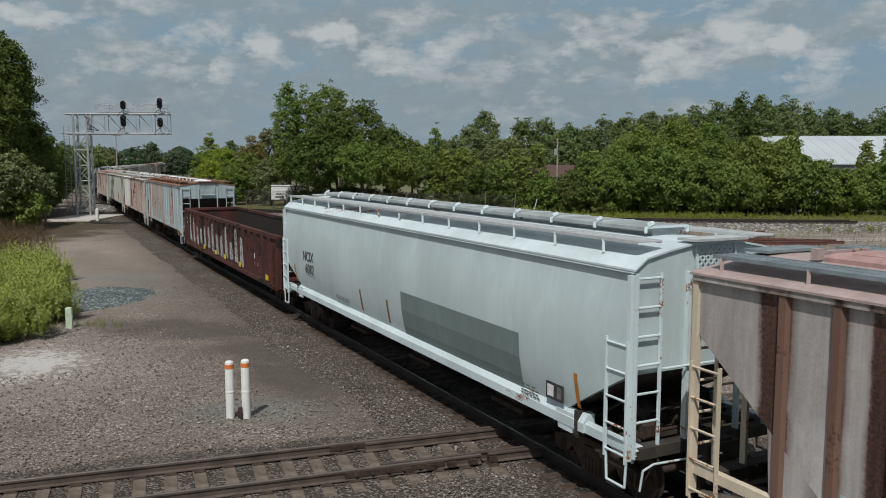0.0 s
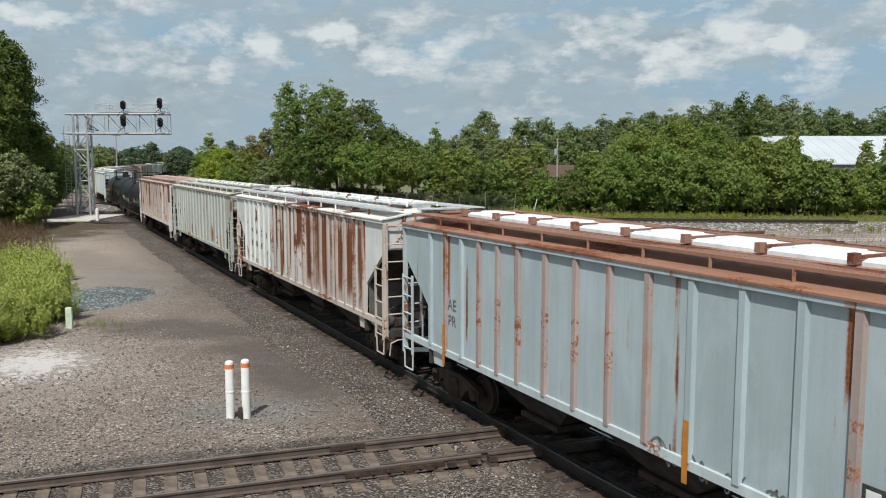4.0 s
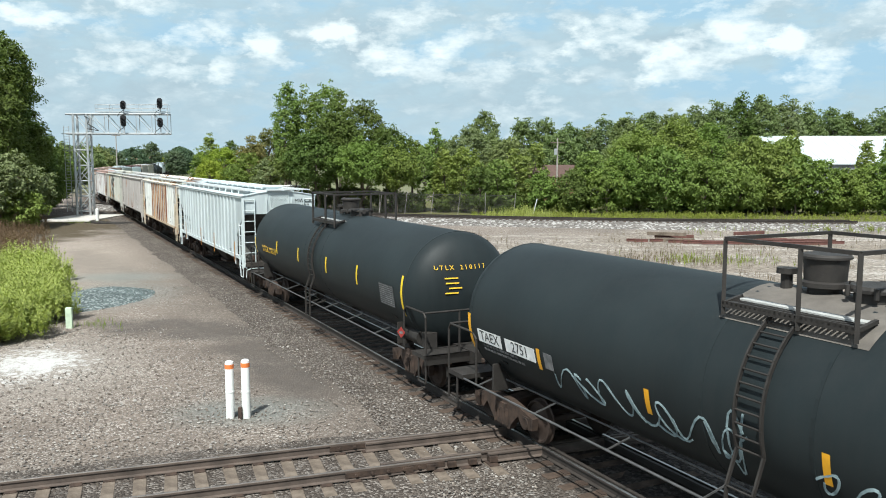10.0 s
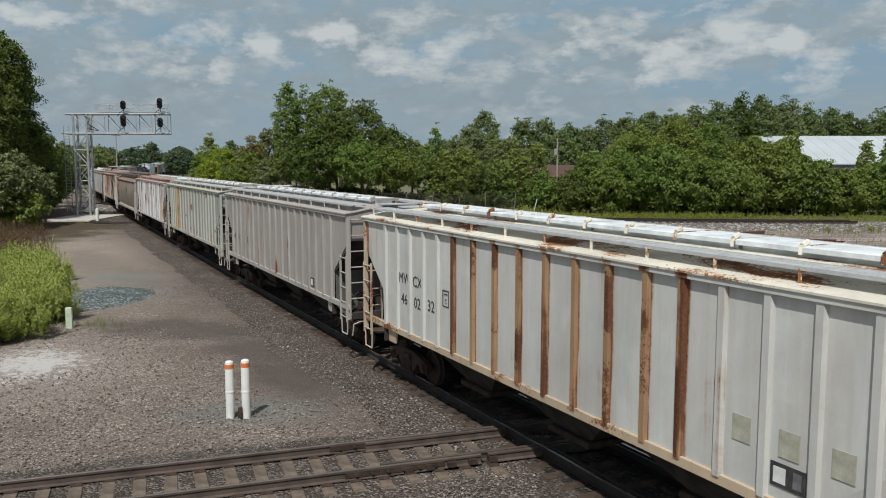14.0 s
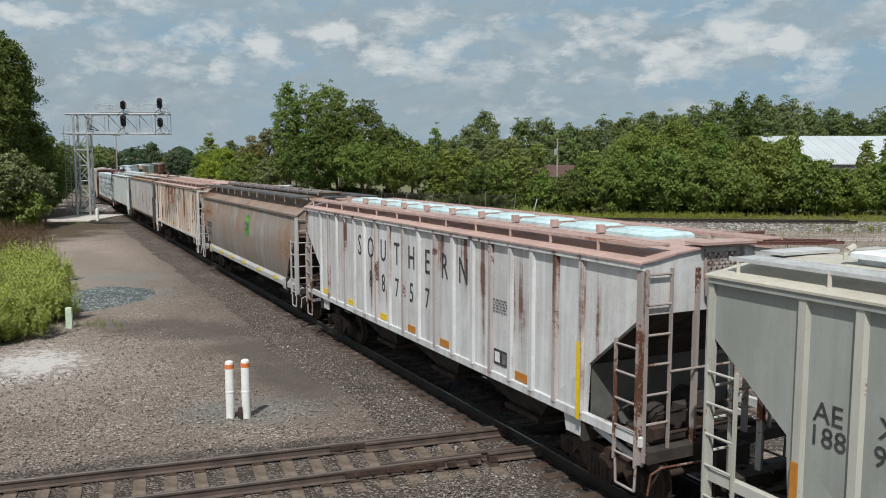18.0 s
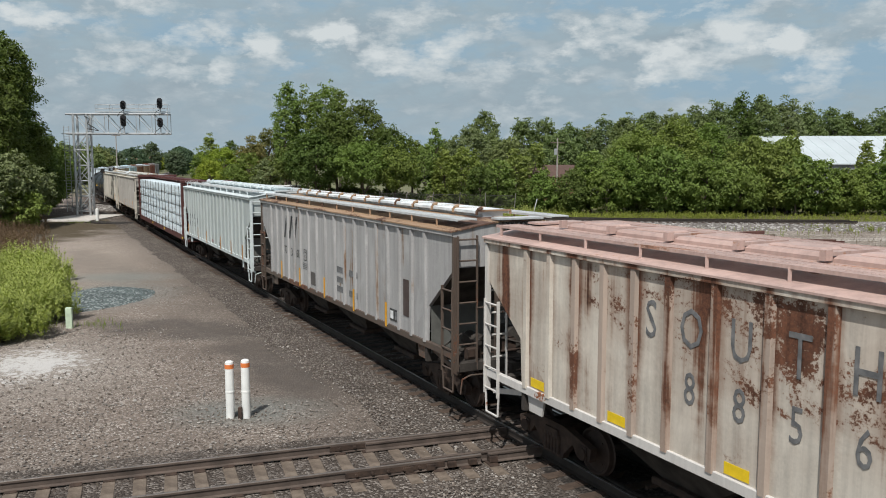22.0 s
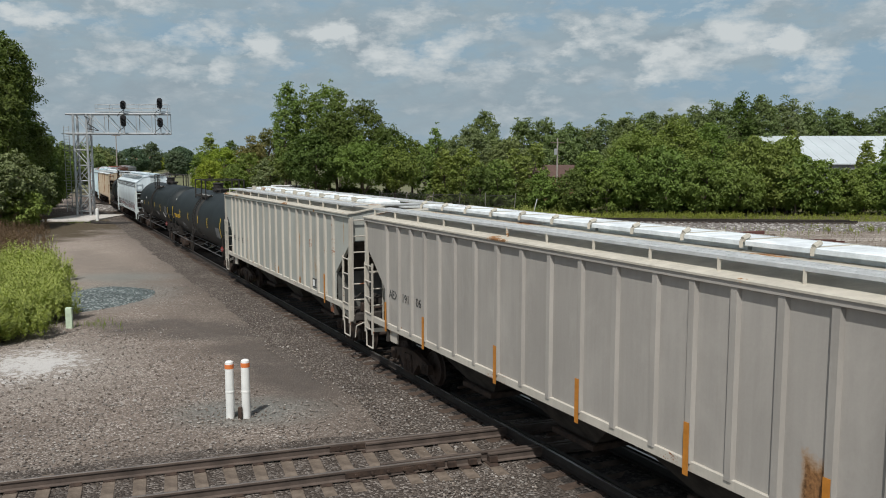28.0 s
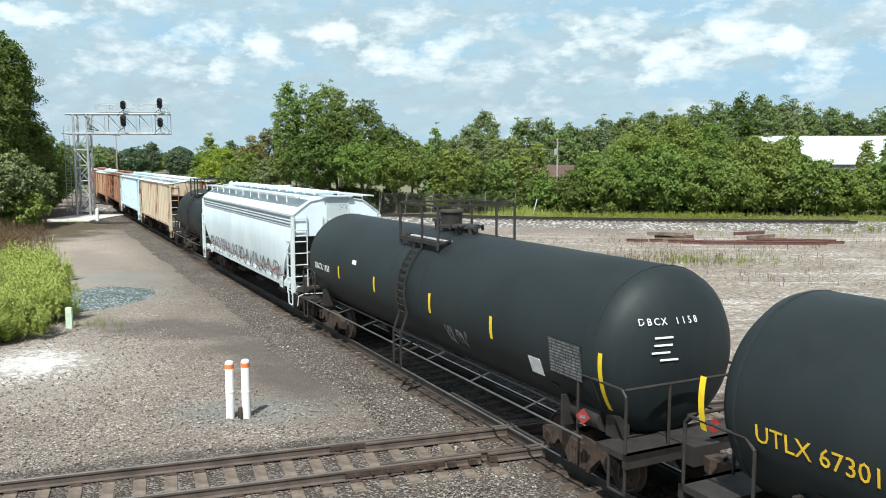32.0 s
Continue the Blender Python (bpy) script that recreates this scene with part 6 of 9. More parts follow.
def train():
    # a rust-streaked grey hopper
    p = paint("rust_striped_paint", (0.47, 0.445, 0.43), (0.075, 0.038, 0.028), streak=0.1, grime=0.8, wash=0.35, seed=1, ribs=(6.82, 18, 0.5),
              runs=((-6.93, 0.26, 1.3, 4.3), (-5.5, 0.2, 1.3, 4.3), (-3.9, 0.25, 1.3, 4.3)))
    rib0 = paint("brown_rib_paint", (0.17, 0.10, 0.075), (0.07, 0.036, 0.026), streak=0.4, patch=0.4, seed=1.8)
    tr = paint("cream_trim_paint", (0.60, 0.52, 0.40), RUST, patch=0.35, seed=1.3)
    rf = paint("pinkish_roof_paint", (0.42, 0.33, 0.31), RUST, patch=0.15, grime=0.5, seed=1.6)
    pink0 = surface("pink_lids", (0.46, 0.29, 0.27), 0.6)
    m, L = mid_of(-216.4, -199.84)
    c = hopper("rust-streaked grey covered hopper with cream ladders", m, L, p, rf, tr, board=surface("slate_grating", (0.20, 0.245, 0.26), 0.6), lid_mat=pink0, lids="short", post_mat=rib0)
    plate_on_side(c, "stencil_panel", on_panel(c, -6.0), 1.68, 0.5, 0.36, Y_PANEL, surface("pale_blue_patch", (0.42, 0.55, 0.56), 0.6))
    side_text(c, "LD LMT", on_panel(c, -6.0), 1.75, 0.13, Y_PANEL - 0.008)

    # pale blue round-sided hopper
    p = paint("pale_blue_paint", (0.52, 0.62, 0.63), RUST, patch=0.0, grime=0.12, rough=0.38, seed=2, light=(0.56, 0.66, 0.67))
    rf = paint("pale_blue_roof", (0.60, 0.70, 0.72), RUST, patch=0.2, grime=0.15, rough=0.4, seed=2.4)
    m, L = mid_of(-198.59, -179.79)
    c = hopper("pale blue round-sided covered hopper with a grey-green patch", m, L, p, rf, rf, kind="round", w=1.64, eave=3.95, top=4.34, slope_top=2.38, lids="long",
               lid_mat=surface("grey_lids", (0.34, 0.37, 0.37), 0.6), slope_in=1.5, slope_fall=0.85)
    gp = paint("grey_green_patch", (0.18, 0.24, 0.235), streak=0, grime=0.2, rough=0.45)
    side_patch(c, 0.9, 6.3, 1.28, 2.45, 1.64, gp, 3.95)
    side_text(c, "NCIX", -6.5, 2.5, 0.45, Y_ROUND - 0.04)
    side_text(c, "6082", -6.4, 2.1, 0.45, Y_ROUND - 0.025)
    small_print(c, -3.4, 1.62, -1.59, 2, 1.2, seed=4)
    for x in (-8.1, -1.9, 0.0, 8.05):
        strip_on_round(c, x, 1.5, 2.1, ORANGE_STRIP if abs(x) > 5 else RUSTY_STRIP)
    small_print(c, 6.6, 1.5, -1.585, 4, 0.6, seed=5)
    data_box(c, 7.4, 1.62, -1.60)

    # maroon gondola
    p = paint("maroon_paint", (0.040, 0.016, 0.014), (0.016, 0.011, 0.010), streak=0.2, patch=0.4, grime=0.5, rough=0.7, seed=3, light=(0.125, 0.034, 0.026))
    inn = paint("dark_brown_steel", (0.028, 0.021, 0.018), (0.03, 0.02, 0.016), patch=0.3, grime=0.5, rough=0.85, seed=3.3)
    m, L = mid_of(-178.6, -158.5)
    c = gondola("empty maroon gondola with worn white graffiti", m, L, p, inn)
    wg = spray_mat()
    r = random.Random(8)
    for k in range(13):
        x = -L / 2 + 1.12 + (k + 0.5) * (L - 2.24) / 17
        graffiti_patch(c, x - 0.43, x + 0.43, 0.98 + r.uniform(0, 0.15), 2.45 + r.uniform(-0.6, 0.2), -1.527, wg, k)
    side_text(c, "NS", -9.6, 2.3, 0.2, -1.53, LETTER_WHITE)
    side_text(c, "194877", -9.46, 2.03, 0.24, -1.53, LETTER_WHITE)
    for x in (-4.2, -1.2, 0.9, 4.0, 8.6):
        plate_on_side(c, "reflective_plate", x, 1.12, 0.42, 0.2, -1.60, YELLOW_STRIP)
    data_box(c, 6.6, 1.75, -1.535)
    small_print(c, 6.7, 1.45, -1.535, 2, 0.5, mat=LETTER_WHITE, seed=2)

    # pale blue hopper with a rusted roof
    p = paint("grey_blue_paint", (0.36, 0.44, 0.46), RUST, streak=0.05, top=0.25, grime=0.25, seed=4, ribs=(6.82, 18, 0.2), runs=((4.9, 0.3, 1.3, 4.2), (-6.0, 0.1, 2.6, 4.2), (3.75, 0.07, 2.9, 4.1), (-3.2, 0.08, 3.0, 4.1)))
    rf = paint("rusted_roof", (0.28, 0.15, 0.10), (0.15, 0.055, 0.03), patch=0.6, seed=4.4)
    tr = paint("grey_blue_trim", (0.45, 0.52, 0.53), RUST, patch=0.15, seed=4.7)
    wl = surface("white_lids", (0.72, 0.77, 0.79), 0.6)
    m, L = mid_of(-157.2, -140.65)
    c = hopper("pale grey-blue covered hopper with a rusted roof and white lids", m, L, p, rf, tr, lid_mat=wl, lids="short", hatch_n=10, board=rf)
    side_text(c, "AE", -5.8, 2.5, 0.34, Y_PANEL, LETTER_GREY)
    side_text(c, "PR", -5.8, 2.15, 0.34, Y_PANEL, LETTER_GREY)
    data_box(c, 4.4, 1.95, Y_PANEL)
    strips(c, (-6.35, 1.05, 6.45), 1.6, 0.9)
    graffiti(c, 0.6, 3.2, 1.25, 1.6, Y_PANEL, LETTER_GREY, 5, 6, 0.03)

    # white hopper, half of it rusted orange
    p = paint("white_rusted_paint", (0.58, 0.60, 0.58), (0.13, 0.045, 0.018), streak=0.08, patch=0.12, grime=0.3, top=0.08, seed=5,
              fall=0.35,
              runs=((-2.24, 0.36, 2.3, 4.1), (-2.15, 0.11, 1.4, 2.6), (-1.3, 0.24, 1.5, 4.1), (-0.48, 0.3, 1.6, 4.1), (0.32, 0.2, 2.4, 4.1), (0.72, 0.3, 2.6, 4.1), (1.16, 0.17, 1.3, 4.1), (2.0, 0.55, 1.3, 4.1),
                    (3.3, 0.95, 1.3, 4.1), (4.7, 0.4, 1.4, 4.1), (5.7, 0.3, 1.5, 4.1), (6.6, 0.25, 1.4, 4.1)))
    rf = paint("white_rusted_roof", (0.70, 0.69, 0.64), (0.12, 0.04, 0.018), patch=0.5, seed=5.5)
    m, L = mid_of(-139.39, -122.8)
    c = hopper("white covered hopper with broad orange rust stains", m, L, p, rf, paint("rusty_white_trim", (0.50, 0.44, 0.38), RUST, patch=0.4, seed=5.2), lid_mat=wl)
    spread(c, (("M", -5.81, 2.77), ("W", -5.1, 2.77), ("C", -4.4, 2.75), ("X", -3.6, 2.72), ("46", -5.73, 2.27), ("06", -4.95, 2.27), ("81", -4.1, 2.25)), 0.36)
    graffiti(c, -3.5, -2.9, 1.5, 2.1, Y_PANEL, LETTER_GREY, 6, 3, 0.03)
    small_print(c, -5.8, 1.75, Y_PANEL, 2, 0.4, seed=6)
    small_print(c, -5.0, 1.65, Y_PANEL, 3, 0.5, seed=7)

    # grey-green hopper
    p = paint("grey_green_paint", (0.345, 0.375, 0.345), RUST, streak=0.03, grime=0.22, seed=6, light=(0.41, 0.44, 0.40))
    rf = paint("buff_roof", (0.50, 0.48, 0.40), RUST, patch=0.15, grime=0.4, seed=6.6)
    tr6 = paint("grey_green_trim", (0.41, 0.43, 0.385), RUST, patch=0.2, seed=6.2)
    m, L = mid_of(-121.47, -104.81)
    c = hopper("grey-green covered hopper with pale ribs", m, L, p, rf, tr6, lid_mat=wl, post_mat=tr6)
    spread(c, (("AE", -6.55, 2.92), ("X", -5.94, 2.92), ("18", -6.55, 2.58), ("872", -5.9, 2.55)), 0.38)
    clearance_mark(c, on_panel(c, -4.37), 2.69, Y_PANEL, 0.26)
    graffiti(c, -2.15, -1.65, 1.6, 2.1, Y_PANEL, LETTER_GREY, 61, 2, 0.022)
    small_print(c, -6.6, 1.77, Y_PANEL, 2, 0.4, seed=8)
    small_print(c, -5.9, 1.72, Y_PANEL, 3, 0.5, seed=9)
    data_box(c, 4.9, 1.75, Y_PANEL)
    strips(c, (-6.91, -3.97, -0.3, 6.4), 1.72, 0.62)

    # pink-roofed rusty hopper
    p = paint("rust_washed_white", (0.58, 0.57, 0.54), (0.13, 0.06, 0.028), streak=0.16, patch=0.1, top=0.12, grime=0.6, seed=7, ribs=(6.83, 18, 0.95), wash=0.95, fall=0.85, runs=((-7.5, 0.55, 2.7, 4.2), (7.4, 0.6, 2.4, 4.2)))
    pink = paint("faded_pink_roof", (0.47, 0.335, 0.295), (0.24, 0.13, 0.09), patch=0.15, grime=0.5, seed=7.7)
    tr7 = paint("pale_trim", (0.55, 0.53, 0.50), RUST, patch=0.2, seed=7.3)
    m, L = mid_of(-103.41, -86.82)
    c = hopper("rust-washed white covered hopper with a faded pink roof", m, L, p, pink, tr7, lids="short", hatch_n=10, lid_mat=pink, board=pink)
    southern(c, "88782", LETTER_GREY)
    data_box(c, 5.0, 1.95, Y_PANEL)
    # two black tank cars
    def marks(c, strips_x, mat=YELLOW_STRIP):
        for x, a0, a1 in strips_x:
            shell_strip(c, x, a0, a1, 0.11, mat)
    c = tank_car("black tank car with graffiti and a yellow notice", -77.6, 17.2, TANK_PAINT, plat=(-0.95, 1.1))
    marks(c, ((-7.51, -28, 3), (-4.94, -22, -6), (-2.0, -22, -6), (1.1, -21, -5), (4.0, -21, -5), (6.6, -21, -5)), ORANGE_BRIGHT)
    shell_strip(c, 0.1, 46, 88, 2.3, surface("tan_worn_plate", (0.13, 0.115, 0.10), 0.8), name="wear_plate")
    for x, w_, text in ((-6.72, 0.92, "TAEX"), (-5.58, 1.05, "2751")):
        shell_panel(c, x, -12.5, w_, 0.27, LETTER_WHITE, "stencil_panel")
        letters(text, 0.3, LETTER_BLACK, c, on_shell(-12.5, x=x, lift_=0.014))
    shell_print(c, -6.1, -21, 2, 1.9, 0.05, LETTER_GREY, 4)
    shell_panel(c, -4.62, -13, 0.26, 0.3, LETTER_GREY, "stencil_frame")
    graffiti(c, -4.4, -0.1, 1.6, 2.05, 0, LETTER_BLUE, 21, 7, 0.035, round_=1.47)
    graffiti(c, 0.8, 4.1, 1.65, 2.0, 0, LETTER_BLUE, 22, 6, 0.035, round_=1.47)
    graffiti(c, -0.6, 0.1, 1.4, 2.3, 0, LETTER_BLUE, 24, 1, 0.035, round_=1.47)
    shell_panel(c, 3.22, -11, 0.8, 0.36, YELLOW_STRIP, "notice", 8, LETTER_GREY)
    shell_panel(c, 5.98, -8, 1.0, 0.55, LETTER_BLACK, "stencil_panel", 11, LETTER_GREY)
    shell_panel(c, 5.22, -15, 0.5, 0.14, LETTER_WHITE, "notice")
    shell_print(c, 5.1, -24, 2, 0.9, 0.05, LETTER_GREY, 9)
    c = tank_car("black tank car with yellow marks", -59.3, 17.2, TANK_PAINT)
    marks(c, ((-7.5, -24, 6), (-4.28, -8, 10), (-1.56, -8, 10), (1.42, -9, 10), (4.12, -9, 12), (7.26, -24, 16)))
    put_on_shell(c, "UTLX 210117", -5.4, -8, 0.34, LETTER_YELLOW)
    shell_panel(c, 6.3, -8, 0.95, 0.55, LETTER_BLACK, "stencil_panel", 10, LETTER_GREY)
    tank_end(c, 17.2, "UTLX 210117", LETTER_YELLOW)

    # pale grey hopper
    p = paint("pale_grey_paint", (0.43, 0.475, 0.48), RUST, grime=0.12, seed=9, light=(0.50, 0.55, 0.555))
    tr9 = paint("white_grey_trim", (0.54, 0.59, 0.59), RUST, grime=0.12, seed=9.2)
    rf9 = paint("white_grey_roof", (0.60, 0.66, 0.67), RUST, patch=0.03, grime=0.2, seed=9.4)
    m, L = mid_of(-50.06, -33.62)
    c = hopper("clean pale grey covered hopper with white ribs", m, L, p, rf9, tr9, lid_mat=rf9)
    spread(c, (("M", -6.4, 2.3), ("W", -5.7, 2.3), ("CX", -5.0, 2.3), ("46", -6.4, 1.85), ("34", -5.7, 1.85), ("27", -5.0, 1.85)), 0.38)
    end_text(c, "MWCX", L / 2 + 0.012, 1.08, 3.85, 0.24)
    end_text(c, "463427", L / 2 + 0.012, 0.98, 3.62, 0.24)
    strips(c, (-6.35, -1.05, 2.1, 6.42), 1.6, 0.9, w=0.09)
    small_print(c, -0.5, 1.6, Y_PANEL, 3, 0.5, seed=10)
    small_print(c, 5.9, 1.6, Y_PANEL, 3, 0.5, seed=11)

    # white hopper with rusted ribs and roof
    p = paint("ivory_paint", (0.57, 0.59, 0.565), (0.17, 0.07, 0.03), streak=0.02, grime=0.22, top=0.03, seed=10, wash=0.2,
              runs=tuple((x, 0.11, 1.3, 4.2) for x in (-3.06, -2.19, -1.31, -0.44, 0.44, 1.31, 2.19, 3.06, 3.82)))
    rr = paint("rusted_rib", (0.36, 0.22, 0.12), (0.105, 0.042, 0.02), streak=0.55, patch=0.5, grime=0.5, seed=10.2)
    rf = paint("cream_rusted_roof", (0.70, 0.67, 0.57), (0.20, 0.085, 0.03), patch=0.68, grime=0.3, seed=10.4)
    m, L = mid_of(-32.2, -15.75)
    c = hopper("ivory covered hopper with rust-brown ribs and roof edge", m, L, p, rf, paint("rusty_cream_trim", (0.52, 0.44, 0.33), RUST, patch=0.35, seed=10.6), own_ribs={k: rr for k in (5, 6, 7, 8, 9, 10, 11, 12, 13)}, lid_mat=wl,
               sill=paint("rusty_sill", (0.50, 0.40, 0.28), (0.17, 0.07, 0.03), patch=0.6, seed=10.8))
    spread(c, (("MW", -5.6, 2.75), ("CX", -4.75, 2.75), ("46", -5.66, 2.25), ("02", -4.9, 2.25), ("32", -4.2, 2.3)), 0.37)
    clearance_mark(c, on_panel(c, -3.5), 2.6, Y_PANEL, 0.28)
    ring_on_side(c, 7.15, 3.3, 0.36, Y_PANEL, surface("brown_ring", (0.22, 0.11, 0.08), 0.7))
    faded = surface("faded_stencil_panel", (0.42, 0.42, 0.34), 0.7, 0, 0.3, 5, 30, 0.1)
    for x in (4.97, 5.65, 6.61):
        plate_on_side(c, "stencil_panel", on_panel(c, x), 2.2, 0.3, 0.34, Y_PANEL, faded)
    data_box(c, 5.9, 1.8, Y_PANEL)

    # taupe hopper
    p = paint("taupe_paint", (0.36, 0.335, 0.315), RUST, streak=0.05, grime=0.4, seed=11)
    tr11 = paint("taupe_trim", (0.42, 0.39, 0.36), RUST, patch=0.1, seed=11.2)
    m, L = mid_of(-14.39, 1.87)
    c = hopper("taupe-grey ribbed covered hopper", m, L, p, tr11, tr11, lid_mat=wl)
    spread(c, (("AEX", -6.2, 2.3), ("13", -5.2, 2.3), ("5", -4.3, 2.3)), 0.30)
    data_box(c, 4.6, 1.7, Y_PANEL)
    # olive-grey hopper
    p = paint("olive_grey_paint", (0.30, 0.322, 0.298), RUST, streak=0.0, grime=0.3, seed=12)
    tr12 = paint("olive_trim", (0.44, 0.44, 0.395), RUST, patch=0.15, seed=12.2)
    m, L = mid_of(3.1, 19.99)
    c = hopper("olive-grey covered hopper with pale ribs", m, L, p, paint("pale_buff_roof", (0.48, 0.46, 0.39), RUST, patch=0.12, seed=12.5), tr12, post_mat=tr12, lid_mat=wl, own_ribs={k: paint("orange_rib", (0.46, 0.34, 0.20), (0.22, 0.11, 0.035), streak=0.4, seed=12.7) for k in (3, 4)})
    spread(c, (("AE", -6.5, 2.72), ("X", -5.77, 2.75), ("188", -6.48, 2.44), ("90", -5.79, 2.44)), 0.34)
    clearance_mark(c, on_panel(c, -4.33), 2.59, Y_PANEL)
    strips(c, (-6.88, -3.93, -1.43, 1.2, 6.5), 1.75, 0.62)
    small_print(c, 0.1, 1.8, Y_PANEL, 3, 0.5, mat=RED_SIGN, seed=12)
    small_print(c, 1.8, 1.75, Y_PANEL, 3, 0.6, seed=13)
    # pink-roofed hopper, lettered
    p = paint("chalky_white_paint", (0.63, 0.65, 0.65), (0.12, 0.062, 0.05), streak=0.12, top=0.12, grime=0.6, seed=13, ribs=(6.74, 18, 0.5), wash=0.3, fall=0.5)
    m, L = mid_of(21.35, 37.76)
    c = hopper("chalky white covered hopper with a pink roof and blue lids", m, L, p, pink, paint("rusty_pale_trim", (0.34, 0.30, 0.28), RUST_DARK, patch=0.5, seed=13.4), sill=p,
               lids="short", hatch_n=10, lid_mat=surface("pale_blue_lids", (0.50, 0.66, 0.68), 0.55), board=pink)
    southern(c, "88757", LETTER_BLACK)
    data_box(c, 4.45, 1.8, Y_PANEL)
    strips(c, (6.79,), 2.0, 1.3, YELLOW_STRIP)
    small_print(c, 4.4, 2.9, Y_PANEL, 5, 0.7, seed=14)
    # brown-stained round hopper with a green disc
    p = paint("grey_brown_stained", (0.29, 0.277, 0.26), (0.135, 0.07, 0.042), grime=0.6, patch=0.12, seed=14, rough=0.6, wash=0.9, fall=0.4, eave=3.72)
    rf = paint("brown_roof_edge", (0.28, 0.21, 0.165), (0.12, 0.06, 0.036), patch=0.45, grime=0.6, seed=14.4)
    tr14 = paint("grey_trim", (0.42, 0.42, 0.41), RUST, patch=0.1, seed=14.6)
    m, L = mid_of(38.93, 55.98)
    c = hopper("grey-brown round-sided covered hopper with a green disc", m, L, p, rf, tr14, kind="round", w=1.62, eave=3.72, top=4.32, slope_top=3.0, slope_in=1.5, slope_fall=1.5,
               lid_mat=surface("dark_lids", (0.16, 0.165, 0.17), 0.6), board=surface("dark_grating", (0.14, 0.145, 0.15), 0.6, 0.3))
    green = surface("green_disc_paint", (0.10, 0.30, 0.04), 0.55)
    sec = sorted((q for q in section_round(1.62, 3.72, 4.32) if q[0] < -1.0 and q[1] < 3.6), key=lambda q: q[1])
    skin = lambda z: float(np.interp(z, [q[1] for q in sec], [q[0] for q in sec])) - 0.006
    rings = []
    for f in (0.02, 0.35, 0.7, 1.0):
        rings.append([(1.55 + 0.45 * f * math.cos(a * math.pi / 16), skin(2.94 + 0.45 * f * math.sin(a * math.pi / 16)), 2.94 + 0.45 * f * math.sin(a * math.pi / 16)) for a in range(32)])
    part("painted_disc", Mesh().sweep(rings, caps=False), green, c, "bright green company disc")
    plate_on_side(c, "disc_mark", 1.43, 2.92, 0.50, 0.26, -1.66, surface("worn_mark", (0.22, 0.20, 0.18), 0.7))
    side_text(c, "CGOX", -6.46, 2.42, 0.40, Y_ROUND - 0.02)
    side_text(c, "5060", -6.4, 2.05, 0.40, Y_ROUND - 0.02)
    for x in (-6.31, -4.11, -1.82, 0.52, 3.09, 5.6):
        plate_on_side(c, "reflective_plate", x, 1.28, 0.55, 0.12, -1.575, YELLOW_STRIP)
    # rusty, lettered hopper
    p = paint("cream_rusted_paint", (0.60, 0.555, 0.48), (0.10, 0.042, 0.024), streak=0.26, patch=0.2, top=0.3, grime=0.6, seed=15, ribs=(6.78, 18, 0.7), wash=0.6, fall=0.6)
    m, L = mid_of(57.39, 73.88)
    c = hopper("cream covered hopper with brown rust streaks and a pink roof", m, L, p, pink, tr7, lids="short", hatch_n=10, lid_mat=pink, board=pink)
    southern(c, "88564", LETTER_GREY)
    data_box(c, 4.9, 1.95, Y_PANEL)
    # grey hopper with letters in two panels
    p = paint("grey_hopper_paint", (0.37, 0.365, 0.36), (0.13, 0.075, 0.045), streak=0.06, grime=0.7, top=0.10, seed=16)
    rf = paint("brown_grey_roof", (0.32, 0.21, 0.13), (0.09, 0.05, 0.035), patch=0.5, seed=16.4)
    tr16 = paint("dark_brown_trim", (0.10, 0.075, 0.06), RUST_DARK, patch=0.3, seed=16.6)
    m, L = mid_of(75.25, 91.56)
    c = hopper("grey ribbed covered hopper with a brown roof and dark ends", m, L, p, rf, tr16, lid_mat=wl)
    zigzag_mark(c, -4.22, 3.3, 1.5, 0.8, Y_PANEL, LETTER_BLACK)
    spread(c, (("77", -4.93, 2.45), ("3", -4.23, 2.43), ("68", -3.5, 2.45)), 0.40)
    for z in (2.42, 2.12, 1.85):
        plate_on_side(c, "lettering_bar", 0.95, z, 0.72, 0.17, Y_PANEL, LETTER_GREY)
    for z in (2.42, 1.84):
        plate_on_side(c, "lettering_bar", 1.95, z, 0.66, 0.17, Y_PANEL, LETTER_GREY)
    strips(c, (-5.44, -3.17, -0.51, 2.24, 4.53), 1.72, 0.62, ORANGE_BRIGHT)
    clearance_mark(c, on_panel(c, -2.6), 2.5, Y_PANEL, 0.28)
    plate_on_side(c, "brown_patch", on_panel(c, -1.82), 1.82, 0.5, 0.42, Y_PANEL, surface("dark_grey_panel", (0.10, 0.09, 0.085), 0.7))
    plate_on_side(c, "brown_patch", 5.59, 2.3, 0.32, 0.9, Y_PANEL, surface("dark_brown_panel", (0.07, 0.05, 0.045), 0.7))
    data_box(c, 4.95, 1.75, Y_PANEL)
    small_print(c, -2.2, 2.2, Y_PANEL, 4, 0.5, seed=15)
    # second pale grey hopper
    m, L = mid_of(93.33, 109.63)
    c = hopper("pale grey-green covered hopper with clean ribs", m, L, paint("pale_green_grey", (0.38, 0.42, 0.41), RUST, grime=0.12, seed=17, light=(0.44, 0.48, 0.47)), rf9, tr9, lid_mat=rf9)
    spread(c, (("M", -6.44, 2.5), ("W", -5.7, 2.5), ("CX", -4.9, 2.5), ("46", -6.44, 2.08), ("34", -5.7, 2.08), ("09", -4.9, 2.08)), 0.38)
    clearance_mark(c, on_panel(c, -4.08), 2.34, Y_PANEL, 0.26)
    strips(c, (-6.82, -3.8, -1.35, 2.0, 4.2, 6.4), 1.72, 0.62, w=0.09)
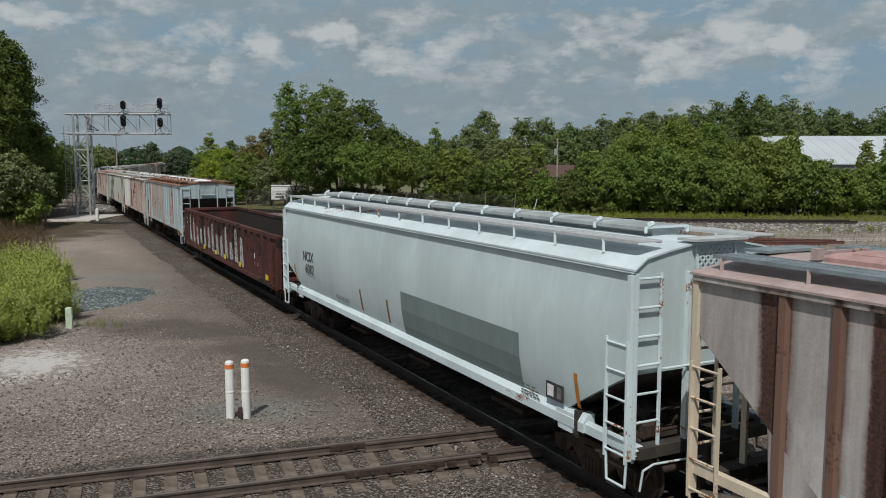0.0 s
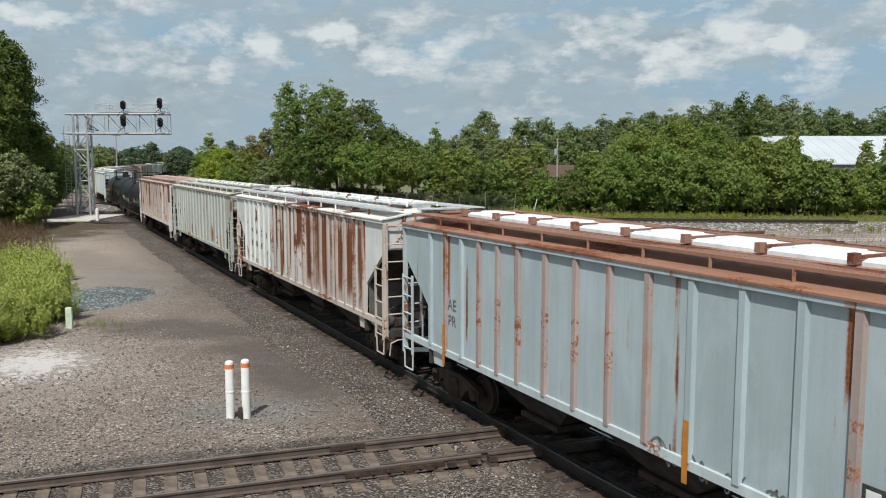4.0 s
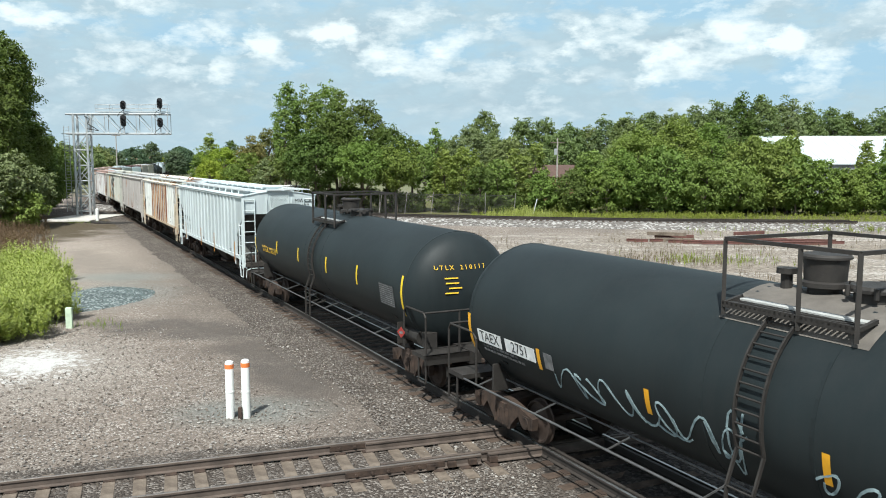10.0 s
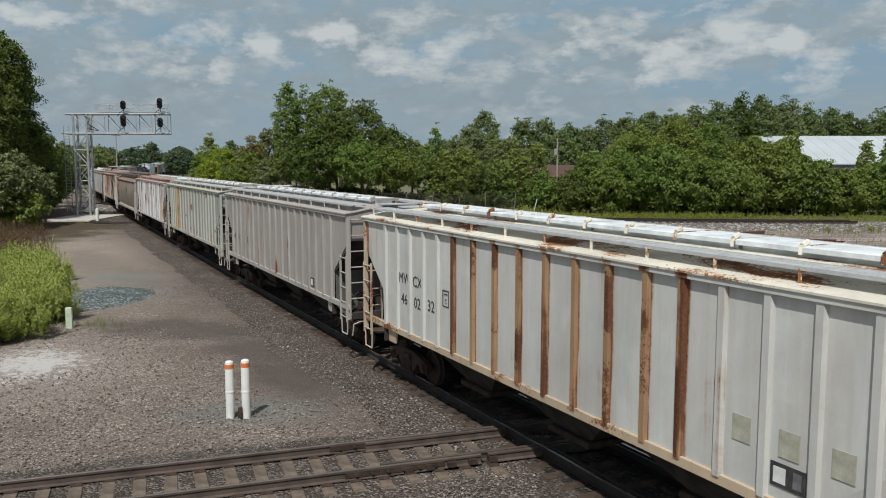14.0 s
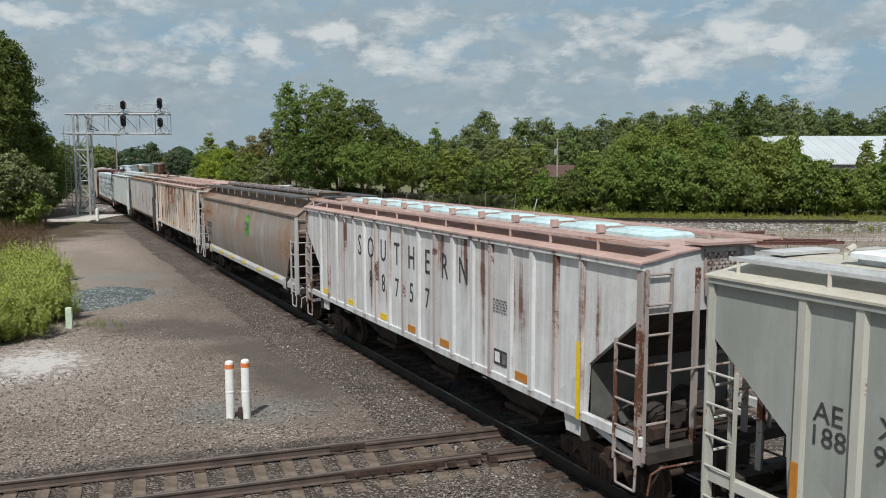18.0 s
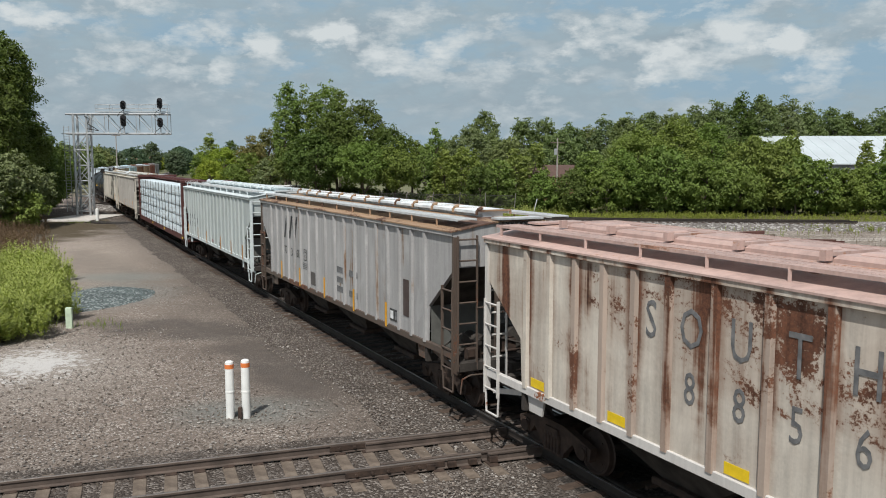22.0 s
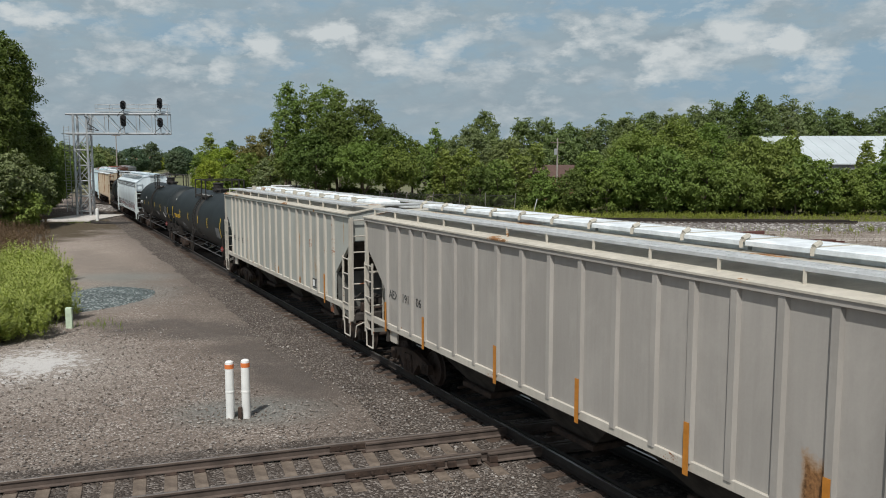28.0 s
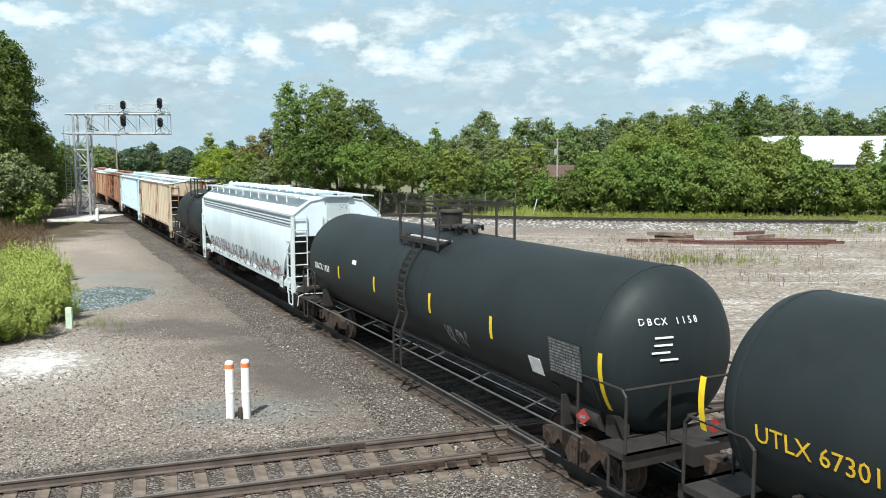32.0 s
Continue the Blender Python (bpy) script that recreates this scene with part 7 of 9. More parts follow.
    small_print(c, 0.4, 1.65, Y_PANEL, 3, 0.5, mat=RED_SIGN, seed=16)
    small_print(c, 1.4, 1.65, Y_PANEL, 3, 0.5, seed=17)
    # lumber car
    p = paint("oxide_red_paint", (0.082, 0.026, 0.022), (0.055, 0.022, 0.016), patch=0.2, grime=0.4, rough=0.6, seed=18)
    m, L = mid_of(110.9, 133.3)
    c = lumber_flat("maroon centerbeam flatcar stacked with white-wrapped lumber", m, L, p, WRAP)
    end_text(c, "CAUTION", L / 2 + 0.06, -0.95, 4.35, 0.16, LETTER_WHITE)
    for x in (-3, 3, L / 2 - 0.55):
        plate_on_side(c, "reflective_plate", x, 0.95, 0.4, 0.14, -1.485, YELLOW_STRIP)
    # two beige hoppers
    p = paint("warm_grey_paint", (0.355, 0.335, 0.305), (0.2, 0.1, 0.04), grime=0.2, seed=19, runs=((5.9, 0.2, 1.4, 2.2),))
    tr19 = paint("beige_trim", (0.48, 0.45, 0.39), RUST, patch=0.15, seed=19.2)
    rf19 = paint("beige_roof", (0.48, 0.45, 0.38), (0.22, 0.11, 0.045), patch=0.3, grime=0.4, seed=19.4)
    m, L = mid_of(135.07, 151.66)
    c = hopper("warm grey ribbed covered hopper with a white-lidded roof", m, L, p, rf19, tr19, lid_mat=wl, post_mat=p)
    spread(c, (("AEX", -6.35, 2.25), ("191", -5.5, 2.25), ("06", -4.75, 2.27)), 0.30)
    strips(c, (-6.94, -4.54, -1.2, 1.48, 3.9, 6.45), 1.65, 0.75)
    p = paint("pale_beige_paint", (0.355, 0.368, 0.338), (0.24, 0.12, 0.04), streak=0.02, grime=0.22, seed=20, runs=((0.4, 0.25, 1.3, 1.75), (3.2, 0.2, 1.3, 1.7)))
    m, L = mid_of(152.87, 169.48)
    c = hopper("pale beige ribbed covered hopper with rusty roof seams", m, L, p, rf19, tr19, post_mat=tr19, lid_mat=wl, lids="short", hatch_n=9)
    spread(c, (("AEX", -6.4, 2.2), ("136", -5.65, 2.2), ("58", -4.9, 2.2)), 0.29)
    data_box(c, 5.0, 1.7, Y_PANEL)
    strips(c, (6.42,), 1.7, 0.9)
    # two black tank cars
    c = tank_car("black tank car with yellow strips and a worn band", 178.35, 17.0, TANK_PAINT, shell=16.5, plat=(-1.8, 1.25))
    marks(c, ((-8.1, -18, 12), (-5.1, -9, 9), (-2.22, -9, 9), (0.88, -9, 9), (3.6, -9, 10), (6.9, -24, 18)))
    put_on_shell(c, "UTLX 673019", -6.2, -8, 0.34, LETTER_YELLOW)
    shell_panel(c, 6.25, -12, 0.95, 0.5, LETTER_GREY, "stencil_panel")
    graffiti(c, -4.9, -3.7, 1.45, 1.85, 0, LETTER_GREY, 31, 4, 0.028, round_=1.47)
    graffiti(c, -1.6, -0.7, 1.35, 1.75, 0, LETTER_GREY, 35, 3, 0.028, round_=1.47)
    shell_strip(c, 0.55, -55, 62, 0.55, surface("weathered_band", (0.038, 0.035, 0.031), 0.8), name="weathered_band")
    graffiti(c, 0.6, 1.8, 1.3, 1.6, 0, LETTER_GREY, 32, 4, 0.028, round_=1.47)
    tank_end(c, 17.4, "UTLX 67301", LETTER_YELLOW)
    c = tank_car("black tank car with white stencils", 196.53, 17.0, TANK_PAINT, shell=16.6)
    marks(c, ((-4.74, -10, 4), (-1.92, -10, 6), (1.5, -10, 8), (4.32, -12, 6), (7.84, -34, 6)))
    shell_panel(c, 6.86, -6, 0.95, 0.62, LETTER_BLACK, "stencil_panel", 11, LETTER_GREY)
    shell_panel(c, 5.86, -20, 0.4, 0.34, LETTER_WHITE, "stencil_frame")
    put_on_shell(c, "DBCX 1158", -6.3, -4, 0.28, LETTER_WHITE)
    graffiti(c, 2.2, 3.2, 1.6, 1.95, 0, LETTER_GREY, 33, 6, 0.018, round_=1.47)
    shell_panel(c, -3.5, 14, 0.3, 0.12, LETTER_WHITE, "notice")
    tank_end(c, 17.5, "DBCX 1158", LETTER_WHITE)
    # white round hopper with faint graffiti
    p = paint("bluish_white_paint", (0.62, 0.70, 0.74), RUST, grime=0.1, rough=0.35, seed=23)
    m, L = mid_of(205.56, 221.96)
    c = hopper("bluish white round-sided covered hopper with faint graffiti", m, L, p, p, tr9, kind="round", w=1.64, eave=3.72, top=4.32, slope_top=3.0, slope_in=1.5, slope_fall=1.5,
               lid_mat=p)
    for z in (3.62, 3.5, 3.38):
        plate_on_side(c, "stripe", 0, z, L - 0.6, 0.05, -1.61, LETTER_GREY)
    graffiti(c, -6.5, 6.6, 1.3, 1.95, -1.62, LETTER_GREY, 41, 22, 0.05)
    graffiti(c, -6.5, 6.6, 1.4, 1.7, -1.60, RED_SIGN, 42, 10, 0.04)
    end_text(c, "CFX", L / 2 + 0.012, 0.2, 3.95, 0.22)
    # the rest of the train, far off
    c = tank_car("short black tank car", 227.7, 10.2, TANK_PAINT, shell=9.0)
    for k, (f, b, col, st, pt, lab) in enumerate((
            (233.47, 249.9, (0.50, 0.42, 0.31), 0.4, 0.1, "tan covered hopper with rust streaks"),
            (251.2, 266.27, (0.55, 0.68, 0.72), 0.05, 0.05, "pale blue covered hopper car"),
            (267.6, 283.9, (0.30, 0.17, 0.11), 0.5, 0.5, "rust-brown covered hopper in the distance"),
            (285.2, 301.5, (0.45, 0.30, 0.20), 0.5, 0.3, "tan and rust covered hopper"),
            (302.8, 319.1, (0.28, 0.10, 0.07), 0.3, 0.4, "dark red covered hopper"),
            (320.4, 336.0, (0.34, 0.34, 0.34), 0.2, 0.2, "grey covered hopper at the tail of the train"))):
        p = paint("far_car_paint", col, RUST, streak=st, patch=pt, seed=30 + k)
        m, L = mid_of(f, b)
        hopper(lab, m, L, p, wl if k in (0, 3) else p, p, fine=False)


LETTER_BLUE = surface("pale_blue_spray", (0.16, 0.23, 0.25), 0.8, 0, 0.4, 6, 40, 0.05, (0.36, 0.46, 0.48))
RUSTY_STRIP = surface("rust_strip", (0.24, 0.10, 0.04), 0.8)


def wrap_mat():
    m, nt, bs = start_mat("white_plastic_wrap")
    o = tc(nt)
    a = noise_tex(nt, mapped(nt, o, (3.0, 1.0, 1.0)), 0.8, 3, 0.5, 0.8)
    b = noise_tex(nt, mapped(nt, o, (1.2, 1.0, 3.6)), 1.0, 3, 0.5, 1.4)
    nt.links.new(mix_rgb(nt, a, (0.70, 0.80, 0.85), (0.79, 0.89, 0.93)), bs.inputs["Base Color"])
    bs.inputs["Roughness"].default_value = 0.3
    bs.inputs["Specular IOR Level"].default_value = 0.6
    crease = math_node(nt, 'ABSOLUTE', math_node(nt, 'SUBTRACT', b, 0.5))
    h = math_node(nt, 'SUBTRACT', math_node(nt, 'MULTIPLY', math_node(nt, 'ABSOLUTE', math_node(nt, 'SUBTRACT', a, 0.5)), -1.6), crease)
    nt.links.new(bump(nt, h, 0.6, 0.08), bs.inputs["Normal"])
    return m


WRAP = wrap_mat()


def southern(c, number, mat):
    for ch, x in zip("SOUTHERN", (-3.37, -2.62, -1.8, -0.9, 0.0, 0.93, 1.85, 2.7)):
        side_text(c, ch, on_panel(c, x), 3.28, 0.80, Y_PANEL, mat, 0.72)
    for ch, x in zip(number, (-2.6, -1.78, -0.85, 0.06, 0.95)):
        side_text(c, ch, on_panel(c, x), 2.45, 0.66, Y_PANEL, mat, 0.72)
    for x in (-6.4, -4.2, -1.8, 0.0, 1.9, 5.2):
        plate_on_side(c, "reflective_plate", on_panel(c, x), 1.60, 0.42, 0.16, Y_PANEL, YELLOW_STRIP if x < 0 else ORANGE_STRIP)


def side_patch(car, x0, x1, z0, z1, w, mat, eave=3.72):
    """A painted field that follows the curved side."""
    sec = [q for q in section_round(w, eave, 4.32) if q[0] < -1.0 and q[1] < 3.6]
    sec.sort(key=lambda q: q[1])
    zs, ys = [q[1] for q in sec], [q[0] for q in sec]
    rows = sorted([z0, z1] + [z for z in zs if z0 < z < z1])
    m = Mesh().sweep([[(x, float(np.interp(z, zs, ys)) - 0.006, z) for z in rows] for x in (x0, x1)], close=False, caps=False)
    part("painted_patch", m, mat, car)


def strip_on_round(car, x, z0, z1, mat, w=1.64):
    side_patch(car, x - 0.05, x + 0.05, z0, z1, w + 0.003, mat, 3.95)


def graffiti_patch(car, x0, x1, z0, z1, y, mat, seed):
    r = random.Random(seed)
    m = Mesh()
    n = 7
    lo = [(x0 + (x1 - x0) * i / n, z0 + r.uniform(0, 0.12)) for i in range(n + 1)]
    hi = [(x0 + (x1 - x0) * i / n + r.uniform(-0.04, 0.04), z1 - r.uniform(0, 0.13)) for i in range(n + 1)]
    vs = [(x, y, z) for x, z in lo] + [(x, y, z) for x, z in hi]
    m.add(vs, [(i, i + 1, n + 2 + i, n + 1 + i) for i in range(n)])
    part("graffiti", m, mat, car, "flaking white graffiti")


def spray_mat():
    """Flaking white spray over maroon, with loose dark outlines."""
    m, nt, bs = start_mat("worn_white_spray")
    o = tc(nt)
    big = noise_tex(nt, o, 2.6, 5, 0.6, 1.6)
    lines = noise_tex(nt, mapped(nt, o, (1, 1, 1.3)), 3.2, 2, 0.5, 2.4)
    fine = noise_tex(nt, o, 26, 4, 0.7)
    col = mix_rgb(nt, big, (0.32, 0.34, 0.35), (0.62, 0.62, 0.60))
    edge = ramp(nt, math_node(nt, 'ABSOLUTE', math_node(nt, 'SUBTRACT', lines, 0.5)), [(0.012, 1), (0.035, 0)])
    col = mix_rgb(nt, edge, col, (0.05, 0.05, 0.055))
    gone = ramp(nt, math_node(nt, 'ADD', math_node(nt, 'MULTIPLY', big, 0.6), math_node(nt, 'MULTIPLY', fine, 0.4)), [(0.43, 1), (0.47, 0)])
    col = mix_rgb(nt, gone, col, (0.05, 0.02, 0.017))
    nt.links.new(col, bs.inputs["Base Color"])
    bs.inputs["Roughness"].default_value = 0.8
    return m


def ring_on_side(car, x, z, r, y, mat):
    n = 28
    rings = [[(x + q * math.cos(2 * math.pi * i / n), y, z + q * math.sin(2 * math.pi * i / n)) for i in range(n)] for q in (r, r - 0.035)]
    part("painted_ring", Mesh().sweep(rings, caps=False), mat, car)


def zigzag_mark(car, x, z, w, h, y, mat):
    """A heavy zigzag emblem, as plain bars."""
    m = Mesh()
    xs = [x - w / 2 + w * i / 5 for i in range(6)]
    for i in range(5):
        a, b = (z - h / 2, z + h / 2) if i % 2 == 0 else (z + h / 2, z - h / 2)
        m.add([(xs[i] - 0.09, y, a), (xs[i] + 0.09, y, a), (xs[i + 1] + 0.09, y, b), (xs[i + 1] - 0.09, y, b)], [(0, 1, 2, 3)])
    part("emblem", m, mat, car)


def put_on_shell(car, text, x, a, size, mat):
    letters(text, size, mat, car, on_shell(a, x=x))


def tank_end(car, L, text, mat):
    """Stencils on the bulged head that faces the way the car goes."""
    hx = (L - 0.9) / 2
    head = lambda y, z: hx - 0.72 + 0.72 * math.sqrt(max(0.0, 1 - (y * y + (z - 2.36) ** 2) / 1.47 ** 2)) + 0.01
    for k, ch in enumerate(text):
        y, z = -0.85 + k * 0.125, 3.0
        if ch == " ":
            continue
        m = Matrix.Translation((head(y, z), y, z)) @ Euler((radians(90 - 24), 0, radians(90 - 18 * (0.4 - k / 11)))).to_matrix().to_4x4()
        letters(ch, 0.17, mat, car, m)
    r = random.Random(len(text))
    for k in range(4):
        y, z = -0.5 + r.uniform(-0.1, 0.1), 2.75 - k * 0.12
        p = Mesh().box(-0.004, 0.004, -0.17, 0.17, -0.016, 0.016)
        part("small_lettering", p, mat, car, at=Matrix.Translation((head(y, z) + 0.005, y, z)) @ Euler((0, radians(-12), radians(-8))).to_matrix().to_4x4())
    for y, x in ((-1.3, L / 2 - 1.3), (0.3, L / 2 + 0.03)):
        pl = shared("placard", lambda: Mesh().prism([(0, -0.14), (0.14, 0), (0, 0.14), (-0.14, 0)], -0.006, 0.006, axis=1))
        q = part("placard", pl, RED_SIGN, car, "red and white diamond placard", at=pose(x, y - 0.2, 1.36, 0, 0, 20 if y < 0 else 80))
        part("placard_mark", shared("placard_mark", lambda: Mesh().box(-0.06, 0.06, -0.01, 0.01, -0.03, 0.03)), LETTER_GREY, q)


def motions():
    times = [float(t) for t in range(0, 33)]
    for car, mid, half in TRAIN:
        rows = []
        for t in times:
            s = mid - way_gone(t)
            a, b = on_track(s - half, 0, RAIL_Z), on_track(s + half, 0, RAIL_Z)
            c, d = (a + b) / 2, a - b
            rows.append((t, Matrix.Translation(c) @ Euler((0, 0, math.atan2(d.y, d.x))).to_matrix().to_4x4()))
        walk(car, rows)
    place = {car: mid for car, mid, half in TRAIN}
    for w, k, car in WHEELS:
        rows = []
        inside = [f for f in range(0, 961) if -13 < place[car] - way_gone(f / 30) < 46]
        if not inside:
            continue
        for f in sorted({0, *range(inside[0], inside[-1] + 1), 960}):
            f_ = min(max(f, inside[0]), inside[-1])
            ang = math.degrees((way_gone(f_ / 30) - way_gone(inside[0] / 30)) / 0.43)
            rows.append((f / 30, pose(k, 0, 0.46, 0, ang % 360, 0)))
        walk(w, rows)


train()

# ---------------------------------------------------------------- signals, posts, sign, fence


def marker_posts():
    for x, y, h in ((-4.87, 18.2, 1.26), (-4.51, 18.22, 1.29)):
        base = tagged(new("marker_post"), "white plastic marker post with an orange band", "marker post", "marker posts in the gravel")
        base.location = (x, y, -0.09)
        shaft = Mesh()
        prof = [(0.001, 0.0), (0.098, 0.0), (0.098, 0.60), (0.104, 0.605), (0.104, 0.64), (0.098, 0.645), (0.098, h), (0.09, h + 0.05), (0.05, h + 0.075), (0.001, h + 0.08)]
        n = 20
        shaft.sweep([[(r * math.cos(2 * math.pi * i / n), r * math.sin(2 * math.pi * i / n), z) for i in range(n)] for r, z in prof], caps=False)
        part("shaft", shaft, WHITE_PLASTIC, base, smooth=True)
        band = Mesh()
        band.sweep([[(r * math.cos(2 * math.pi * i / n), r * math.sin(2 * math.pi * i / n), z) for i in range(n)] for r, z in ((0.099, h - 0.10), (0.102, h - 0.10), (0.102, h + 0.0), (0.099, h + 0.0))], caps=False)
        part("band", band, ORANGE_BAND, base, "orange band", smooth=True)
    foot = Mesh().soft_box(-4.66, -4.58, 18.05, 18.13, -0.12, 0.2, 0.01)
    tagged(part("rusty_stub", foot, TRUCK_STEEL), "short rusty steel stub between the posts", "steel stub")
    small = tagged(new("marker_post"), "small white post beside the signal tower", "marker post", "marker posts in the gravel")
    small.location = (-34.0, 80.2, -0.1)
    part("shaft", Mesh().tube((0, 0, 0), (0, 0, 1.15), 0.16, 12).tube((0, 0, 1.15), (0, 0, 1.25), 0.16, 12, 0.05), WHITE_PLASTIC, small)
    st = tagged(new("marker_post"), "pale green plastic marker half hidden in weeds", "marker post", "marker posts in the gravel")
    st.location = (-13.15, 28.3, -0.1)
    part("shaft", Mesh().soft_box(-0.11, 0.11, -0.05, 0.05, 0, 0.75, 0.02), surface("pale_green_plastic", (0.55, 0.66, 0.50), 0.5), st)


def signal_gantry():
    g = tagged(new("signal_gantry"), "galvanised lattice signal gantry with four black signal heads", "signal gantry")
    g.location = (0, 0, 0)
    x0, x1, y0, y1 = -38.5, -37.1, 85.9, 86.9
    # concrete pad
    tagged(part("concrete_pad", Mesh().soft_box(-39.2, -34.2, 79.0, 87.6, -0.3, 0.06, 0.03), CONCRETE), "pale concrete pad under the signal tower", "concrete pad", kind="structure")
    for x in (x0, x1):
        for y in (y0, y1):
            part("leg", Mesh().tube((x, y, 0.05), (x, y, 10.65), 0.12, 10), GALV, g)
    zs = [0.5, 2.1, 3.7, 5.3, 6.9, 8.5]
    for k, z in enumerate(zs):
        br = Mesh()
        for y in (y0, y1):
            br.tube((x0, y, z), (x1, y, z), 0.06, 6)
        for x in (x0, x1):
            br.tube((x, y0, z), (x, y1, z), 0.06, 6)
        part("tower_ring", br, GALV, g)
        if k + 1 < len(zs):
            d = Mesh()
            a, b = (x0, x1) if k % 2 == 0 else (x1, x0)
            for y in (y0, y1):
                d.tube((a, y, z), (b, y, zs[k + 1]), 0.05, 6)
            d.tube((b, y0, z), ((a + b) / 2, y0, (z + zs[k + 1]) / 2), 0.04, 6)
            for x in (x0, x1):
                d.tube((x, y0, z), (x, y1, zs[k + 1]), 0.05, 6)
            part("tower_brace", d, GALV, g)
    xe = -28.65
    for z in (8.6, 10.62):
        for y in (y0, y1):
            part("arm_chord", Mesh().tube((x0 - 0.75, y, z), (xe, y, z), 0.10, 10), GALV, g)
    n = 6
    xs = [x0 + (xe - x0) * k / n for k in range(n + 1)]
    for k in range(n + 1):
        v = Mesh()
        for y in (y0, y1):
            v.tube((xs[k], y, 8.6), (xs[k], y, 10.62), 0.04, 6)
        for z in (8.6, 10.62):
            v.tube((xs[k], y0, z), (xs[k], y1, z), 0.045, 6)
        part("arm_post", v, GALV, g)
        if k < n:
            d = Mesh()
            for y in (y0, y1):
                d.tube((xs[k], y, 10.55), (xs[k + 1], y, 8.7), 0.04, 6)
            part("arm_brace", d, GALV, g)
    # walkway and its railing
    wk = board_mesh(xe + 36.2, 0.9)
    part("walkway", wk, GRILLE, g, at=((xe - 36.2) / 2, (y0 + y1) / 2, 10.86))
    rl = Mesh()
    for y in (y0 + 0.15, y1 - 0.15):
        for z in (11.2, 11.6):
            rl.tube((-36.2, y, z), (xe, y, z), 0.025, 6)
        for k in range(6):
            x = -36.2 + (xe + 36.2) * k / 5
            rl.tube((x, y, 10.8), (x, y, 11.6), 0.025, 6)
    part("walkway_railing", rl, GALV, g)
    # climbing ladder in a cage of hoops beside the tower
    ld = Mesh()
    for x in (-39.75, -39.2):
        ld.bar((x, 86.4, 0.4), (x, 86.4, 9.4), 0.06, 0.04, (0, 1, 0))
    for k in range(29):
        ld.tube((-39.75, 86.4, 0.6 + k * 0.31), (-39.2, 86.4, 0.6 + k * 0.31), 0.025, 6)
    part("ladder", ld, GALV, g)
    for z in (0.9, 3.7, 6.9, 8.6):
        part("ladder_stay", Mesh().bar((-40.0, 86.4, z), (x0, 86.4, z), 0.08, 0.08), GALV, g)
    part("cable", Mesh().path([(-37.2, y0 - 0.2, 10.4), (-36.7, y0 - 0.2, 10.1), (-36.9, y0 - 0.2, 9.6), (-36.2, y0 - 0.2, 9.2), (-35.8, y0 - 0.2, 8.9), (-37.0, y0 - 0.2, 9.1)], 0.045, 6), STEEL_DARK, g)
    # signal heads: tall oval boards with hooded lamps
    for x, z, h in ((-33.03, 11.51, 0.45), (-33.06, 9.9, 0.62), (-29.25, 11.68, 0.55), (-29.26, 9.72, 0.5)):
        mast = part("signal_mast", Mesh().tube((x, y0 - 0.35, z - h - 0.5), (x, y0 - 0.35, z + 0.1), 0.06, 8), GALV, g)
        n = 24
        ol = []
        for i in range(n):
            a = 2 * math.pi * i / n
            ol.append((x + 0.29 * math.cos(a), z + (h - 0.29) * (1 if math.sin(a) >= 0 else -1) + 0.29 * math.sin(a)))
        hd = part("signal_head", Mesh().prism(ol, y0 - 0.55, y0 - 0.5, axis=1), SIGNAL_BLACK, g, "black oval signal board")
        for q in (-0.2, 0.12):
            hood = Mesh()
            m_ = 12
            for dz in (0,):
                rings = [[(x + 0.15 * math.cos(math.pi * i / m_), yy, z + q + 0.15 * math.sin(math.pi * i / m_)) for i in range(m_ + 1)] for yy in (y0 - 0.56, y0 - 0.95)]
                hood.sweep(rings, close=False, caps=False)
            part("hood", hood, SIGNAL_BLACK, hd)
            part("lens", Mesh().tube((x, y0 - 0.55, z + q), (x, y0 - 0.57, z + q), 0.11, 14), SIGNAL_BLACK, hd)
        part("cable", Mesh().path([(x, y0 - 0.3, z - h), (x - 0.5, y0 - 0.3, z - h - 0.35), (x - 0.7, y0 - 0.3, z - h - 0.7)], 0.03, 6), STEEL_DARK, g)
    # cables lying on the ground by the tower
    r = random.Random(4)
    cb = Mesh()
    for k in range(5):
        p = [Vector((-34 + i * 0.7, 79 - k * 0.5 + r.uniform(-0.4, 0.4) - i * 0.3, -0.03)) for i in range(8)]
        cb.path(p, 0.05, 6)
    tagged(part("ground_cable", cb, STEEL_DARK), "black cables lying in loops on the gravel", "cable")


